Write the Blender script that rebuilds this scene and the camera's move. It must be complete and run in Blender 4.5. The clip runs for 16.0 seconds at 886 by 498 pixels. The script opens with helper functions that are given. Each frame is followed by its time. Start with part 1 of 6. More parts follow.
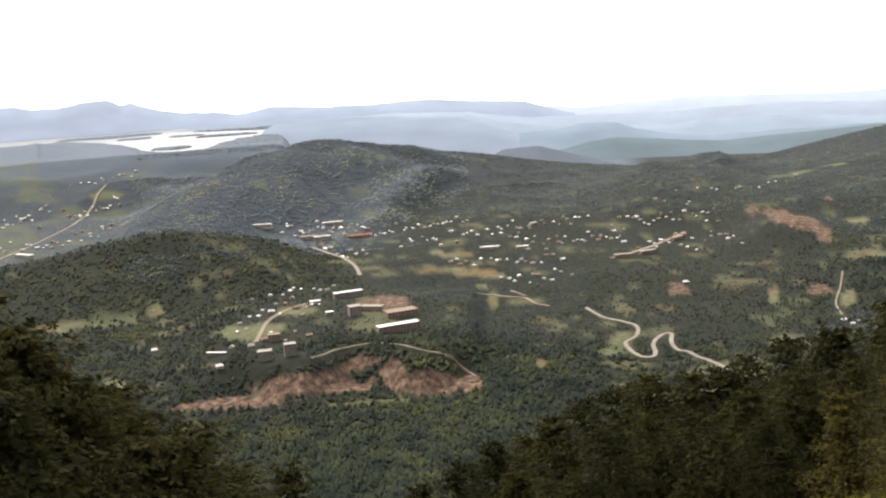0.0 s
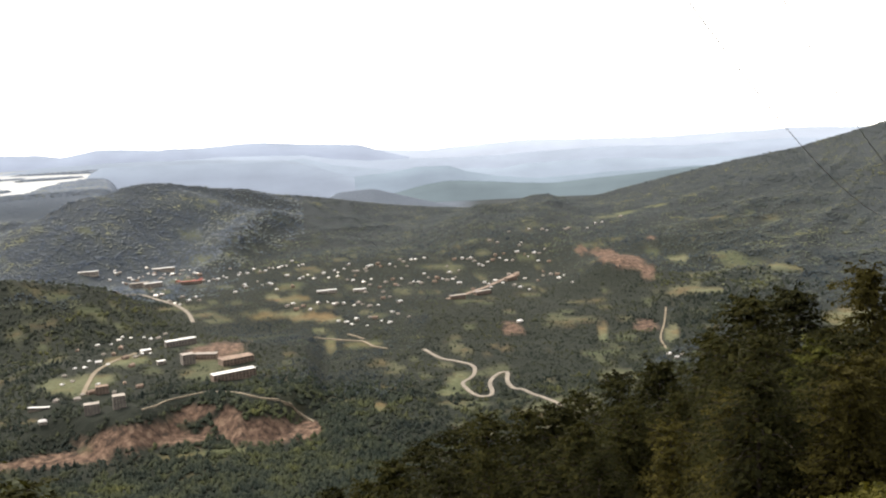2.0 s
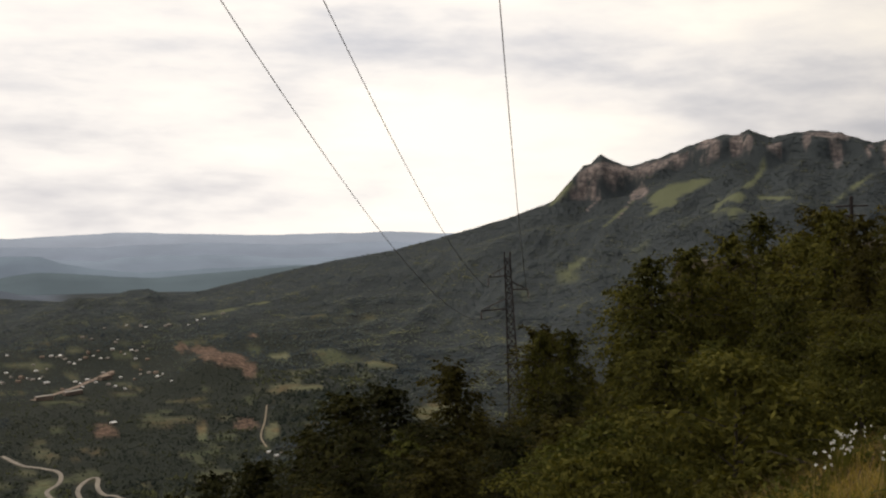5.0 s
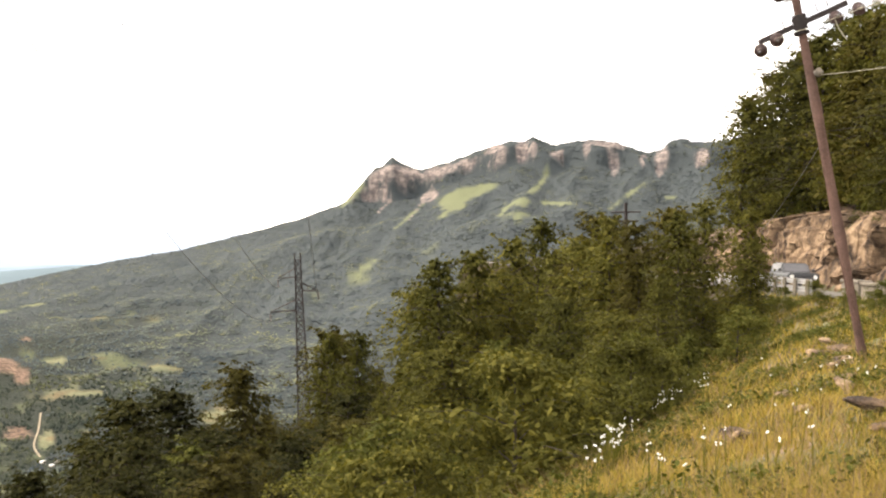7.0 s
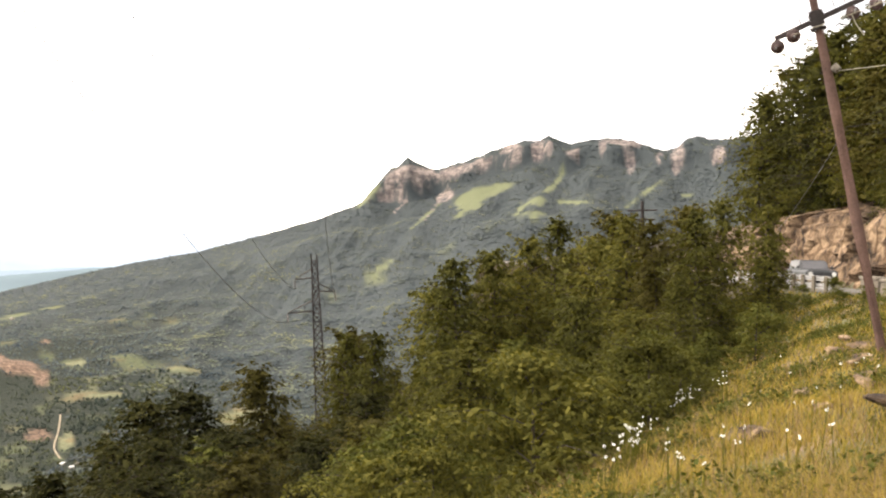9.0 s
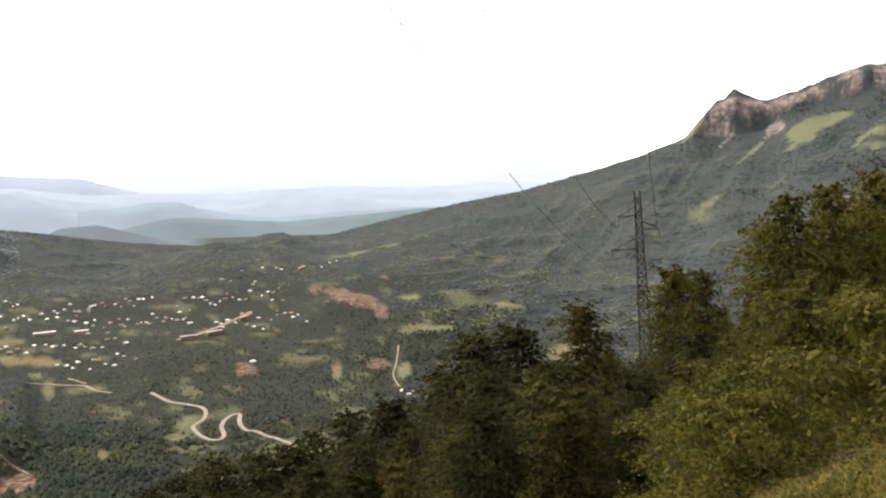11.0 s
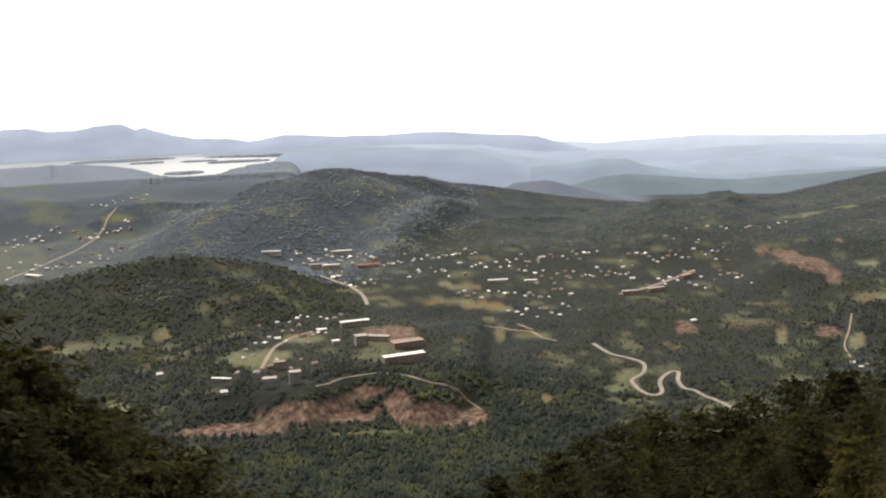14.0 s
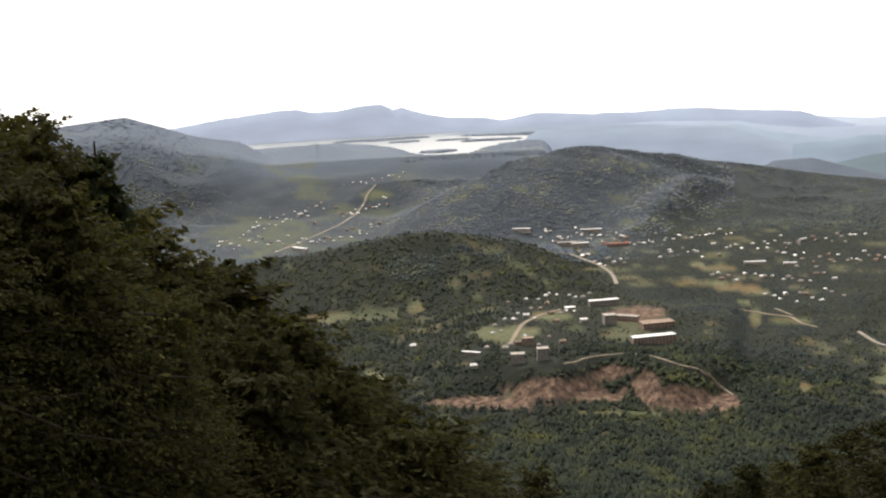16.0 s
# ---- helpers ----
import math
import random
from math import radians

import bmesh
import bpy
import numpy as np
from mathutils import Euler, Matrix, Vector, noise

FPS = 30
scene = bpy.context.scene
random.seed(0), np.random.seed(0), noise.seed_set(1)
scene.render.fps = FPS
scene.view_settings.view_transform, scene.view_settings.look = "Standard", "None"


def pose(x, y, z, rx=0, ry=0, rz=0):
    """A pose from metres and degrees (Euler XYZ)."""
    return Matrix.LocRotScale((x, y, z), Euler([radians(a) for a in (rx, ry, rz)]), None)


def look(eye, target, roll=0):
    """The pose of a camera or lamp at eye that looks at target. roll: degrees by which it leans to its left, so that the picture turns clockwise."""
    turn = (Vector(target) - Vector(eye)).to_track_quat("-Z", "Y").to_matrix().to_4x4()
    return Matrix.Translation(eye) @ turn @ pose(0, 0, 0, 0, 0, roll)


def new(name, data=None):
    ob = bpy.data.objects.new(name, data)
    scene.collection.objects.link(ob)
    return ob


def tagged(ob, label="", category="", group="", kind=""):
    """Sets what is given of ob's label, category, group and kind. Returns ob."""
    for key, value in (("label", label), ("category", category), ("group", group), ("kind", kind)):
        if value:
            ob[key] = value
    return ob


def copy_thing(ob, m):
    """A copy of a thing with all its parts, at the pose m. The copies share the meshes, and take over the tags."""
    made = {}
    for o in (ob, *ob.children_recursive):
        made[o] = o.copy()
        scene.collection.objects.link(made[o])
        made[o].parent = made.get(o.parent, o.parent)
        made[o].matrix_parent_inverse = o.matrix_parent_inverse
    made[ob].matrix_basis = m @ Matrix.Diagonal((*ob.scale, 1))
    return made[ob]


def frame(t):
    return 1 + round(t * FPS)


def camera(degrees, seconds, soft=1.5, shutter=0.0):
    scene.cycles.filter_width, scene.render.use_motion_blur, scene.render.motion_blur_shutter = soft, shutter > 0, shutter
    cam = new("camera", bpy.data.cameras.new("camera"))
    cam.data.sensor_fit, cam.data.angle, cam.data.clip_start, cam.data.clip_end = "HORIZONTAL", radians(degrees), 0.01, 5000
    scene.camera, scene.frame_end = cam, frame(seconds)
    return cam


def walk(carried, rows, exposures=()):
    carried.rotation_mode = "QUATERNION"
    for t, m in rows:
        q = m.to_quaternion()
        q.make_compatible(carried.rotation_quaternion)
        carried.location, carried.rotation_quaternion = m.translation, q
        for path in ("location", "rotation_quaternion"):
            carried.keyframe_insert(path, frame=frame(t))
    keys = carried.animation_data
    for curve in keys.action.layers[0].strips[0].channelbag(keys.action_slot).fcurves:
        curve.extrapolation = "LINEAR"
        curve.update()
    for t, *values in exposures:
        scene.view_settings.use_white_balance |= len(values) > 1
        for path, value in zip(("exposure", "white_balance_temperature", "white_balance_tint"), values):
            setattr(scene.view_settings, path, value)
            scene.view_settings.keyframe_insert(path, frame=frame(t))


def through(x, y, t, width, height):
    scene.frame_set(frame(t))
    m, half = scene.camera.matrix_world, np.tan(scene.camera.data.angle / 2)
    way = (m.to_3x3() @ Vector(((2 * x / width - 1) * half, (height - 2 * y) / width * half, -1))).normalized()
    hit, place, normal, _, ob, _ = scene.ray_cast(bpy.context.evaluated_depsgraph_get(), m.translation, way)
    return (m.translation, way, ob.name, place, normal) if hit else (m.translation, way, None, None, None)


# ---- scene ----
cam = camera(45.8, 16.0, soft=2.2)
# seconds, yaw, pitch, roll; the eye swings at arm's length round the one who holds the camera
ROWS = [
    (0.0, -0.01, -10.28, 3.44),
    (0.5, -2.80, -9.96, 3.41),
    (1.0, -5.25, -9.16, 3.18),
    (1.5, -7.12, -8.95, 3.35),
    (2.0, -8.97, -8.43, 2.94),
    (2.5, -9.50, -7.49, 3.35),
    (3.0, -11.75, -6.86, 2.97),
    (3.5, -16.82, -5.94, 1.93),
    (4.0, -20.81, -5.04, 1.52),
    (4.5, -24.32, -3.68, 0.85),
    (5.0, -30.14, -3.56, -0.50),
    (5.2, -33.37, -3.60, -0.88),
    (6.0, -39.70, -3.40, -1.30),
    (6.7, -41.40, -3.30, -1.60),
    (7.3, -41.44, -3.22, -1.84),
    (7.5, -41.44, -3.22, -2.02),
    (8.0, -41.59, -2.91, -1.53),
    (8.2, -41.52, -2.82, -1.49),
    (9.0, -40.60, -3.30, -1.20),
    (9.6, -36.80, -4.20, -0.70),
    (10.3, -30.16, -5.12, 0.28),
    (10.5, -28.11, -5.55, 0.48),
    (11.0, -23.25, -6.76, 0.81),
    (11.5, -17.66, -6.90, 1.57),
    (12.0, -12.60, -6.58, 1.57),
    (12.5, -9.47, -6.31, 1.98),
    (13.0, -7.80, -6.73, 2.04),
    (13.5, -3.62, -7.67, 1.98),
    (14.0, 0.70, -8.52, 2.00),
    (14.5, 4.04, -8.76, 2.50),
    (15.0, 7.59, -8.94, 2.50),
    (15.5, 11.97, -8.69, 2.96),
    (16.0, 14.26, -9.11, 3.15),
]
ARM = 0.3
SKY, SUN = 0.10, 2.8
SKY_BACK = 0.3
CLOUD_BRIGHT, CLOUD_DARK = (2.25, 2.15, 1.95), (1.4, 1.42, 1.52)
# glow of the far ridges, standing for haze
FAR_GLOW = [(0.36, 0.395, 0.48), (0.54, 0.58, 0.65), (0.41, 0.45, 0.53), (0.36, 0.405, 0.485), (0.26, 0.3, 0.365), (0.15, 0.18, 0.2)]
EXPOSURES = [(0.0, 0.4, 6560, 12), (2.0, 0.34, 6601, 12), (3.0, 0.2, 6621, 12), (3.5, 0.02, 6632, 12), (4.4, -0.85, 6650, 12), (5.2, -0.95, 6759, 12), (6.6, 1.18, 6950, 12), (8.2, 1.18, 6950, 12), (10.3, 0.78, 6850, 12), (11.0, 0.55, 6798, 12), (11.5, 0.5, 6760, 12), (12.3, 0.26, 6700, 12), (13.0, 0.1, 6674, 12), (14.0, 0.13, 6636, 12), (16.0, 0.13, 6560, 12)]
N_MID, N_HILL, N_FAR = 66000, 115000, 180000
walk(cam, [(t, pose(ARM * -math.sin(radians(yaw)), ARM * math.cos(radians(yaw)), 0.0, 90 + pitch, roll, yaw)) for t, yaw, pitch, roll in ROWS],
     exposures=EXPOSURES)

# ---- sky, sun ----
SUN_AZ, SUN_EL = -32.0, 46.0          # ahead and to the west of the viewpoint, high over the valley
world = bpy.data.worlds.new("world")
scene.world = world
world.use_nodes = True
wn, wl = world.node_tree.nodes, world.node_tree.links
sky = wn.new("ShaderNodeTexSky")
sky.sky_type, sky.sun_disc = "NISHITA", False
sky.sun_elevation, sky.sun_rotation = radians(SUN_EL), radians(SUN_AZ)
sky.air_density, sky.dust_density, sky.altitude = 1.2, 4.0, 1100
sky_gain = wn.new("ShaderNodeMix")
sky_gain.data_type, sky_gain.blend_type = "RGBA", "MULTIPLY"
sky_gain.inputs["Factor"].default_value = 1.0
sky_gain.inputs["B"].default_value = (SKY, SKY, SKY, 1)
wl.new(sky.outputs["Color"], sky_gain.inputs["A"])
# a broken sheet of high cloud, drawn out along the horizon
wco = wn.new("ShaderNodeTexCoord")
wmap = wn.new("ShaderNodeMapping")
wmap.inputs["Scale"].default_value = (1.6, 2.4, 7.0)
wl.new(wco.outputs["Generated"], wmap.inputs["Vector"])
wnoise = wn.new("ShaderNodeTexNoise")
wnoise.inputs["Scale"].default_value, wnoise.inputs["Detail"].default_value = 1.5, 7.0
wnoise.inputs["Roughness"].default_value = 0.55
wl.new(wmap.outputs["Vector"], wnoise.inputs["Vector"])
wramp = wn.new("ShaderNodeValToRGB")
wramp.color_ramp.elements[0].position, wramp.color_ramp.elements[0].color = 0.36, (*CLOUD_DARK, 1)
wramp.color_ramp.elements[1].position, wramp.color_ramp.elements[1].color = 0.62, (*CLOUD_BRIGHT, 1)
wl.new(wnoise.outputs["Fac"], wramp.inputs["Fac"])
wcover = wn.new("ShaderNodeMapRange")
wcover.inputs["From Min"].default_value, wcover.inputs["From Max"].default_value = 0.30, 0.50
wcover.inputs["To Min"].default_value, wcover.inputs["To Max"].default_value = 0.70, 1.0
wl.new(wnoise.outputs["Fac"], wcover.inputs["Value"])
wmix = wn.new("ShaderNodeMix")
wmix.data_type = "RGBA"
wl.new(wcover.outputs["Result"], wmix.inputs["Factor"])
wl.new(sky_gain.outputs["Result"], wmix.inputs["A"])
wl.new(wramp.outputs["Color"], wmix.inputs["B"])
# the hazy sky is brightest on the sun's side
wdot = wn.new("ShaderNodeVectorMath")
wdot.operation = "DOT_PRODUCT"
wdot.inputs[1].default_value = (math.sin(radians(SUN_AZ)), math.cos(radians(SUN_AZ)), 0.15)
wl.new(wco.outputs["Generated"], wdot.inputs[0])
wside = wn.new("ShaderNodeMapRange")
wside.interpolation_type = "SMOOTHSTEP"
for key, value in (("From Min", -0.7), ("From Max", 0.55), ("To Min", SKY_BACK), ("To Max", 1.0)):
    wside.inputs[key].default_value = value
wl.new(wdot.outputs["Value"], wside.inputs["Value"])
wl.new(wside.outputs["Result"], wn["Background"].inputs["Strength"])
wl.new(wmix.outputs["Result"], wn["Background"].inputs["Color"])

sun = new("sun", bpy.data.lights.new("sun", "SUN"))
sun.data.energy, sun.data.angle, sun.data.color = SUN, radians(2.0), (1.0, 0.875, 0.7)
sun_way = Vector((math.sin(radians(SUN_AZ)) * math.cos(radians(SUN_EL)), math.cos(radians(SUN_AZ)) * math.cos(radians(SUN_EL)), math.sin(radians(SUN_EL))))
sun.matrix_world = look(sun_way * 300, (0, 0, 0))


# ---- materials ----
def node(mat, kind, **inputs):
    n = mat.node_tree.nodes.new(kind)
    for key, value in inputs.items():
        n.inputs[key.replace("_", " ")].default_value = value
    return n


def material(name, rough=0.8, metal=0.0, spec=0.3):
    mat = bpy.data.materials.new(name)
    mat.use_nodes = True
    bsdf = mat.node_tree.nodes["Principled BSDF"]
    bsdf.inputs["Roughness"].default_value, bsdf.inputs["Metallic"].default_value = rough, metal
    bsdf.inputs["Specular IOR Level"].default_value = spec
    return mat, bsdf, mat.node_tree.links


def ramp(mat, links, fac, stops):
    n = mat.node_tree.nodes.new("ShaderNodeValToRGB")
    while len(n.color_ramp.elements) < len(stops):
        n.color_ramp.elements.new(0.5)
    for e, (p, c) in zip(n.color_ramp.elements, stops):
        e.position, e.color = p, (*c, 1)
    links.new(fac, n.inputs["Fac"])
    return n.outputs["Color"]


def mix(mat, links, fac, a, b, blend="MIX"):
    n = mat.node_tree.nodes.new("ShaderNodeMix")
    n.data_type, n.blend_type = "RGBA", blend
    for value, key in ((fac, "Factor"), (a, "A"), (b, "B")):
        if isinstance(value, (int, float)):
            n.inputs[key].default_value = value
        elif isinstance(value, tuple):
            n.inputs[key].default_value = (*value, 1)
        else:
            links.new(value, n.inputs[key])
    return n.outputs["Result"]


def noise_of(mat, links, scale, detail=5.0, rough=0.55, stretch=None, where="Object"):
    co = mat.node_tree.nodes.new("ShaderNodeTexCoord")
    n = node(mat, "ShaderNodeTexNoise", Scale=scale, Detail=detail, Roughness=rough)
    if stretch:
        m = node(mat, "ShaderNodeMapping", Scale=stretch)
        links.new(co.outputs[where], m.inputs["Vector"])
        links.new(m.outputs["Vector"], n.inputs["Vector"])
    else:
        links.new(co.outputs[where], n.inputs["Vector"])
    return n.outputs["Fac"]


def relief(mat, links, bsdf, fac, strength, distance):
    b = node(mat, "ShaderNodeBump", Strength=strength, Distance=distance)
    links.new(fac, b.inputs["Height"])
    links.new(b.outputs["Normal"], bsdf.inputs["Normal"])


def plain(name, colour, rough=0.8, metal=0.0, vary=0.25, scale=3.0, bump=0.0):
    """One colour, worn and stained at two scales."""
    mat, bsdf, links = material(name, rough, metal)
    dark = tuple(c * (1 - vary) for c in colour)
    light = tuple(min(1, c * (1 + vary)) for c in colour)
    a = noise_of(mat, links, scale, 6)
    b = noise_of(mat, links, scale * 9, 4)
    base = ramp(mat, links, a, [(0.3, dark), (0.7, light)])
    fine = ramp(mat, links, b, [(0.35, (0.78, 0.78, 0.78)), (0.65, (1.1, 1.1, 1.1))])
    links.new(mix(mat, links, 1.0, base, fine, "MULTIPLY"), bsdf.inputs["Base Color"])
    if bump:
        relief(mat, links, bsdf, b, 0.6, bump)
    return mat


def foliage(name, dark, mid, light, through=0.25, stands=False):
    """Leaves: colour varies by clump, and some light passes through them."""
    mat, bsdf, links = material(name, 0.85, 0.0, 0.04)
    geo = mat.node_tree.nodes.new("ShaderNodeNewGeometry")
    info = mat.node_tree.nodes.new("ShaderNodeObjectInfo")
    add = node(mat, "ShaderNodeMath")
    add.operation = "MULTIPLY_ADD"
    links.new(geo.outputs["Random Per Island"], add.inputs[0])
    add.inputs[1].default_value = 0.6
    half = node(mat, "ShaderNodeMath")
    half.operation = "MULTIPLY"
    half.inputs[1].default_value = 0.4
    links.new(info.outputs["Random"], half.inputs[0])
    links.new(half.outputs[0], add.inputs[2])
    colour = ramp(mat, links, add.outputs[0], [(0.05, dark), (0.5, mid), (0.95, light)])
    if stands:
        # broad stands that differ in tone
        wide = ramp(mat, links, noise_of(mat, links, 0.007, 4, 0.6), [(0.35, (0.7, 0.75, 0.8)), (0.52, (1.0, 1.0, 1.0)), (0.68, (1.5, 1.4, 1.0))])
        colour = mix(mat, links, 1.0, colour, wide, "MULTIPLY")
        groves = ramp(mat, links, noise_of(mat, links, 0.028, 3, 0.6), [(0.36, (0.72, 0.76, 0.84)), (0.5, (1.0, 1.0, 1.0)), (0.68, (1.3, 1.22, 0.9))])
        colour = mix(mat, links, 1.0, colour, groves, "MULTIPLY")
    links.new(colour, bsdf.inputs["Base Color"])
    trans = mat.node_tree.nodes.new("ShaderNodeBsdfTranslucent")
    links.new(mix(mat, links, 1.0, colour, (1.25, 1.2, 0.6), "MULTIPLY"), trans.inputs["Color"])
    blend = node(mat, "ShaderNodeMixShader", Fac=through)
    links.new(bsdf.outputs[0], blend.inputs[1])
    links.new(trans.outputs[0], blend.inputs[2])
    links.new(blend.outputs[0], mat.node_tree.nodes["Material Output"].inputs["Surface"])
    return mat


LEAF = foliage("leaf", (0.027, 0.029, 0.008), (0.057, 0.057, 0.014), (0.108, 0.1, 0.023), 0.27)
LEAF_BROWN = foliage("leaf_brown", (0.025, 0.023, 0.007), (0.05, 0.045, 0.012), (0.09, 0.077, 0.019), 0.25)
# leaf colour darkened to stand for shade on the western trees
LEAF_SHADED = foliage("leaf_shaded", (0.018, 0.019, 0.008), (0.035, 0.036, 0.014), (0.064, 0.062, 0.02), 0.3)
# darkest leaf copy: shade of the backlit middle slope put into the colour
LEAF_DEEP_SHADED = foliage("leaf_deep_shaded", (0.011, 0.012, 0.005), (0.021, 0.022, 0.007), (0.042, 0.04, 0.011), 0.15)
NEEDLE = foliage("needle", (0.014, 0.022, 0.012), (0.022, 0.033, 0.017), (0.035, 0.048, 0.023), 0.1)
LEAF_BRIGHT = foliage("leaf_bright", (0.03, 0.035, 0.009), (0.058, 0.064, 0.015), (0.105, 0.1, 0.025), 0.25)
# valley canopy darkened in the colour, in place of shade
CANOPY_SHADED = foliage("canopy_shaded", (0.019, 0.025, 0.022), (0.030, 0.037, 0.030), (0.048, 0.056, 0.041), 0.0, True)
CANOPY = foliage("canopy", (0.027, 0.035, 0.027), (0.044, 0.053, 0.038), (0.078, 0.087, 0.055), 0.0, True)
# haze painted in as colour: these woods grow paler and bluer with distance
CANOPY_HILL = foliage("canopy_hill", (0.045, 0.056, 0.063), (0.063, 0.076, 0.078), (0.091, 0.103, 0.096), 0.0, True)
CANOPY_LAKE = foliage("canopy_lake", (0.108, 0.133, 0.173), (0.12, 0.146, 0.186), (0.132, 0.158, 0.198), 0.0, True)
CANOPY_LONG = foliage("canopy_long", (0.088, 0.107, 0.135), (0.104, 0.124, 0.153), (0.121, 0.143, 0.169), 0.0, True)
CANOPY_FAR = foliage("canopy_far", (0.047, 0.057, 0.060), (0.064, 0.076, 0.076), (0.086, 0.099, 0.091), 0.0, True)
BARK = plain("bark", (0.045, 0.037, 0.03), 0.95, vary=0.4, scale=4, bump=0.02)
RUST = plain("painted_steel", (0.034, 0.027, 0.026), 0.7, 0.2, vary=0.35, scale=2)
POLE = plain("rusty_pole", (0.13, 0.078, 0.064), 0.75, 0.2, vary=0.3, scale=2.5, bump=0.004)
CABLE = plain("cable", (0.09, 0.085, 0.085), 0.7, 0.2)
ALUMINIUM = plain("bare_wire", (0.3, 0.28, 0.22), 0.7, 0.2)
GLASS_DISC = plain("brown_glaze", (0.05, 0.03, 0.028), 0.45)
ASPHALT = plain("asphalt", (0.1, 0.094, 0.086), 0.9, vary=0.2, scale=0.3, bump=0.003)
ROAD_FAR = plain("pale_road", (0.24, 0.215, 0.18), 0.9, vary=0.18, scale=0.03)
DIRT = plain("dirt_track", (0.22, 0.185, 0.135), 0.95, vary=0.25, scale=0.05)
CONCRETE = plain("concrete", (0.18, 0.157, 0.13), 0.9, vary=0.35, scale=1.2, bump=0.01)
PLASTER = plain("plaster", (0.36, 0.325, 0.285), 0.9, vary=0.2, scale=0.2)
GREY_WALL = plain("grey_wall", (0.26, 0.235, 0.21), 0.9, vary=0.3, scale=0.15)
BROWN_WALL = plain("brown_wall", (0.26, 0.2, 0.16), 0.9, vary=0.3, scale=0.15)
ZINC = plain("zinc_roof", (0.68, 0.68, 0.67), 0.35, 0.0, vary=0.12, scale=0.2)
GREY_ROOF = plain("grey_roof", (0.34, 0.31, 0.28), 0.8, vary=0.3, scale=0.1)
RED_ROOF = plain("red_roof", (0.32, 0.1, 0.075), 0.7, vary=0.2, scale=0.2)
RUST_ROOF = plain("rusty_roof", (0.27, 0.2, 0.155), 0.85, vary=0.3, scale=0.15)
DARK_GLASS = plain("dark_opening", (0.05, 0.05, 0.055), 0.3)
STRAW = foliage("straw", (0.16, 0.115, 0.028), (0.28, 0.205, 0.05), (0.43, 0.325, 0.09), 0.3)
SEED = foliage("seed_head", (0.075, 0.05, 0.032), (0.14, 0.095, 0.058), (0.22, 0.155, 0.09), 0.2)
GRASS = foliage("grass_blade", (0.055, 0.06, 0.011), (0.11, 0.11, 0.019), (0.2, 0.175, 0.035), 0.3)
PETAL = plain("white_petal", (0.8, 0.8, 0.74), 0.8, vary=0.05)
PAINT = plain("grey_car_paint", (0.045, 0.048, 0.053), 0.45, vary=0.06)
TYRE = plain("tyre", (0.03, 0.03, 0.03), 0.9)
STEEL = plain("galvanised_steel", (0.26, 0.26, 0.265), 0.55, 0.4, vary=0.15)
# greyer than the other car glass: reflected sky put into the colour
WINDSCREEN = plain("sky_lit_glass", (0.1, 0.1, 0.11), 0.25, vary=0.08)
LAMP_GLASS = plain("lamp_glass", (0.7, 0.7, 0.68), 0.15, vary=0.05)


def node_colour(mat, links, scale):
    """Three unlike noises, to bend a pattern by."""
    co = mat.node_tree.nodes.new("ShaderNodeTexCoord")
    n = node(mat, "ShaderNodeTexNoise", Scale=scale, Detail=3.0)
    links.new(co.outputs["Object"], n.inputs["Vector"])
    return n.outputs["Color"]


def rock_material(name, pale, mid, dark, scale):
    mat, bsdf, links = material(name, 0.92)
    strata = noise_of(mat, links, scale, 9, 0.68, (1.0, 1.0, 0.55))
    stain = noise_of(mat, links, scale * 0.35, 6, 0.6, (1.4, 1.4, 0.35))
    # darkest tones stand in for shade in holes and crevices
    base = ramp(mat, links, strata, [(0.38, dark), (0.5, mid), (0.64, pale)])
    wash = ramp(mat, links, stain, [(0.38, (0.55, 0.5, 0.45)), (0.6, (1.08, 1.04, 1.0))])
    cracks = node(mat, "ShaderNodeTexVoronoi", Scale=scale * 0.34)
    cracks.feature = "DISTANCE_TO_EDGE"
    co = mat.node_tree.nodes.new("ShaderNodeTexCoord")
    warp = mix(mat, links, 0.35, co.outputs["Object"], node_colour(mat, links, scale * 1.6), "ADD")
    links.new(warp, cracks.inputs["Vector"])
    split = ramp(mat, links, cracks.outputs["Distance"], [(0.0, (0.42, 0.37, 0.33)), (0.06, (1.0, 1.0, 1.0))])
    worn = mix(mat, links, 1.0, base, wash, "MULTIPLY")
    links.new(mix(mat, links, 1.0, worn, split, "MULTIPLY"), bsdf.inputs["Base Color"])
    relief(mat, links, bsdf, strata, 1.0, 0.35 / scale)
    return mat


ROCK = rock_material("cut_rock", (0.29, 0.215, 0.145), (0.15, 0.105, 0.07), (0.03, 0.022, 0.018), 1.3)


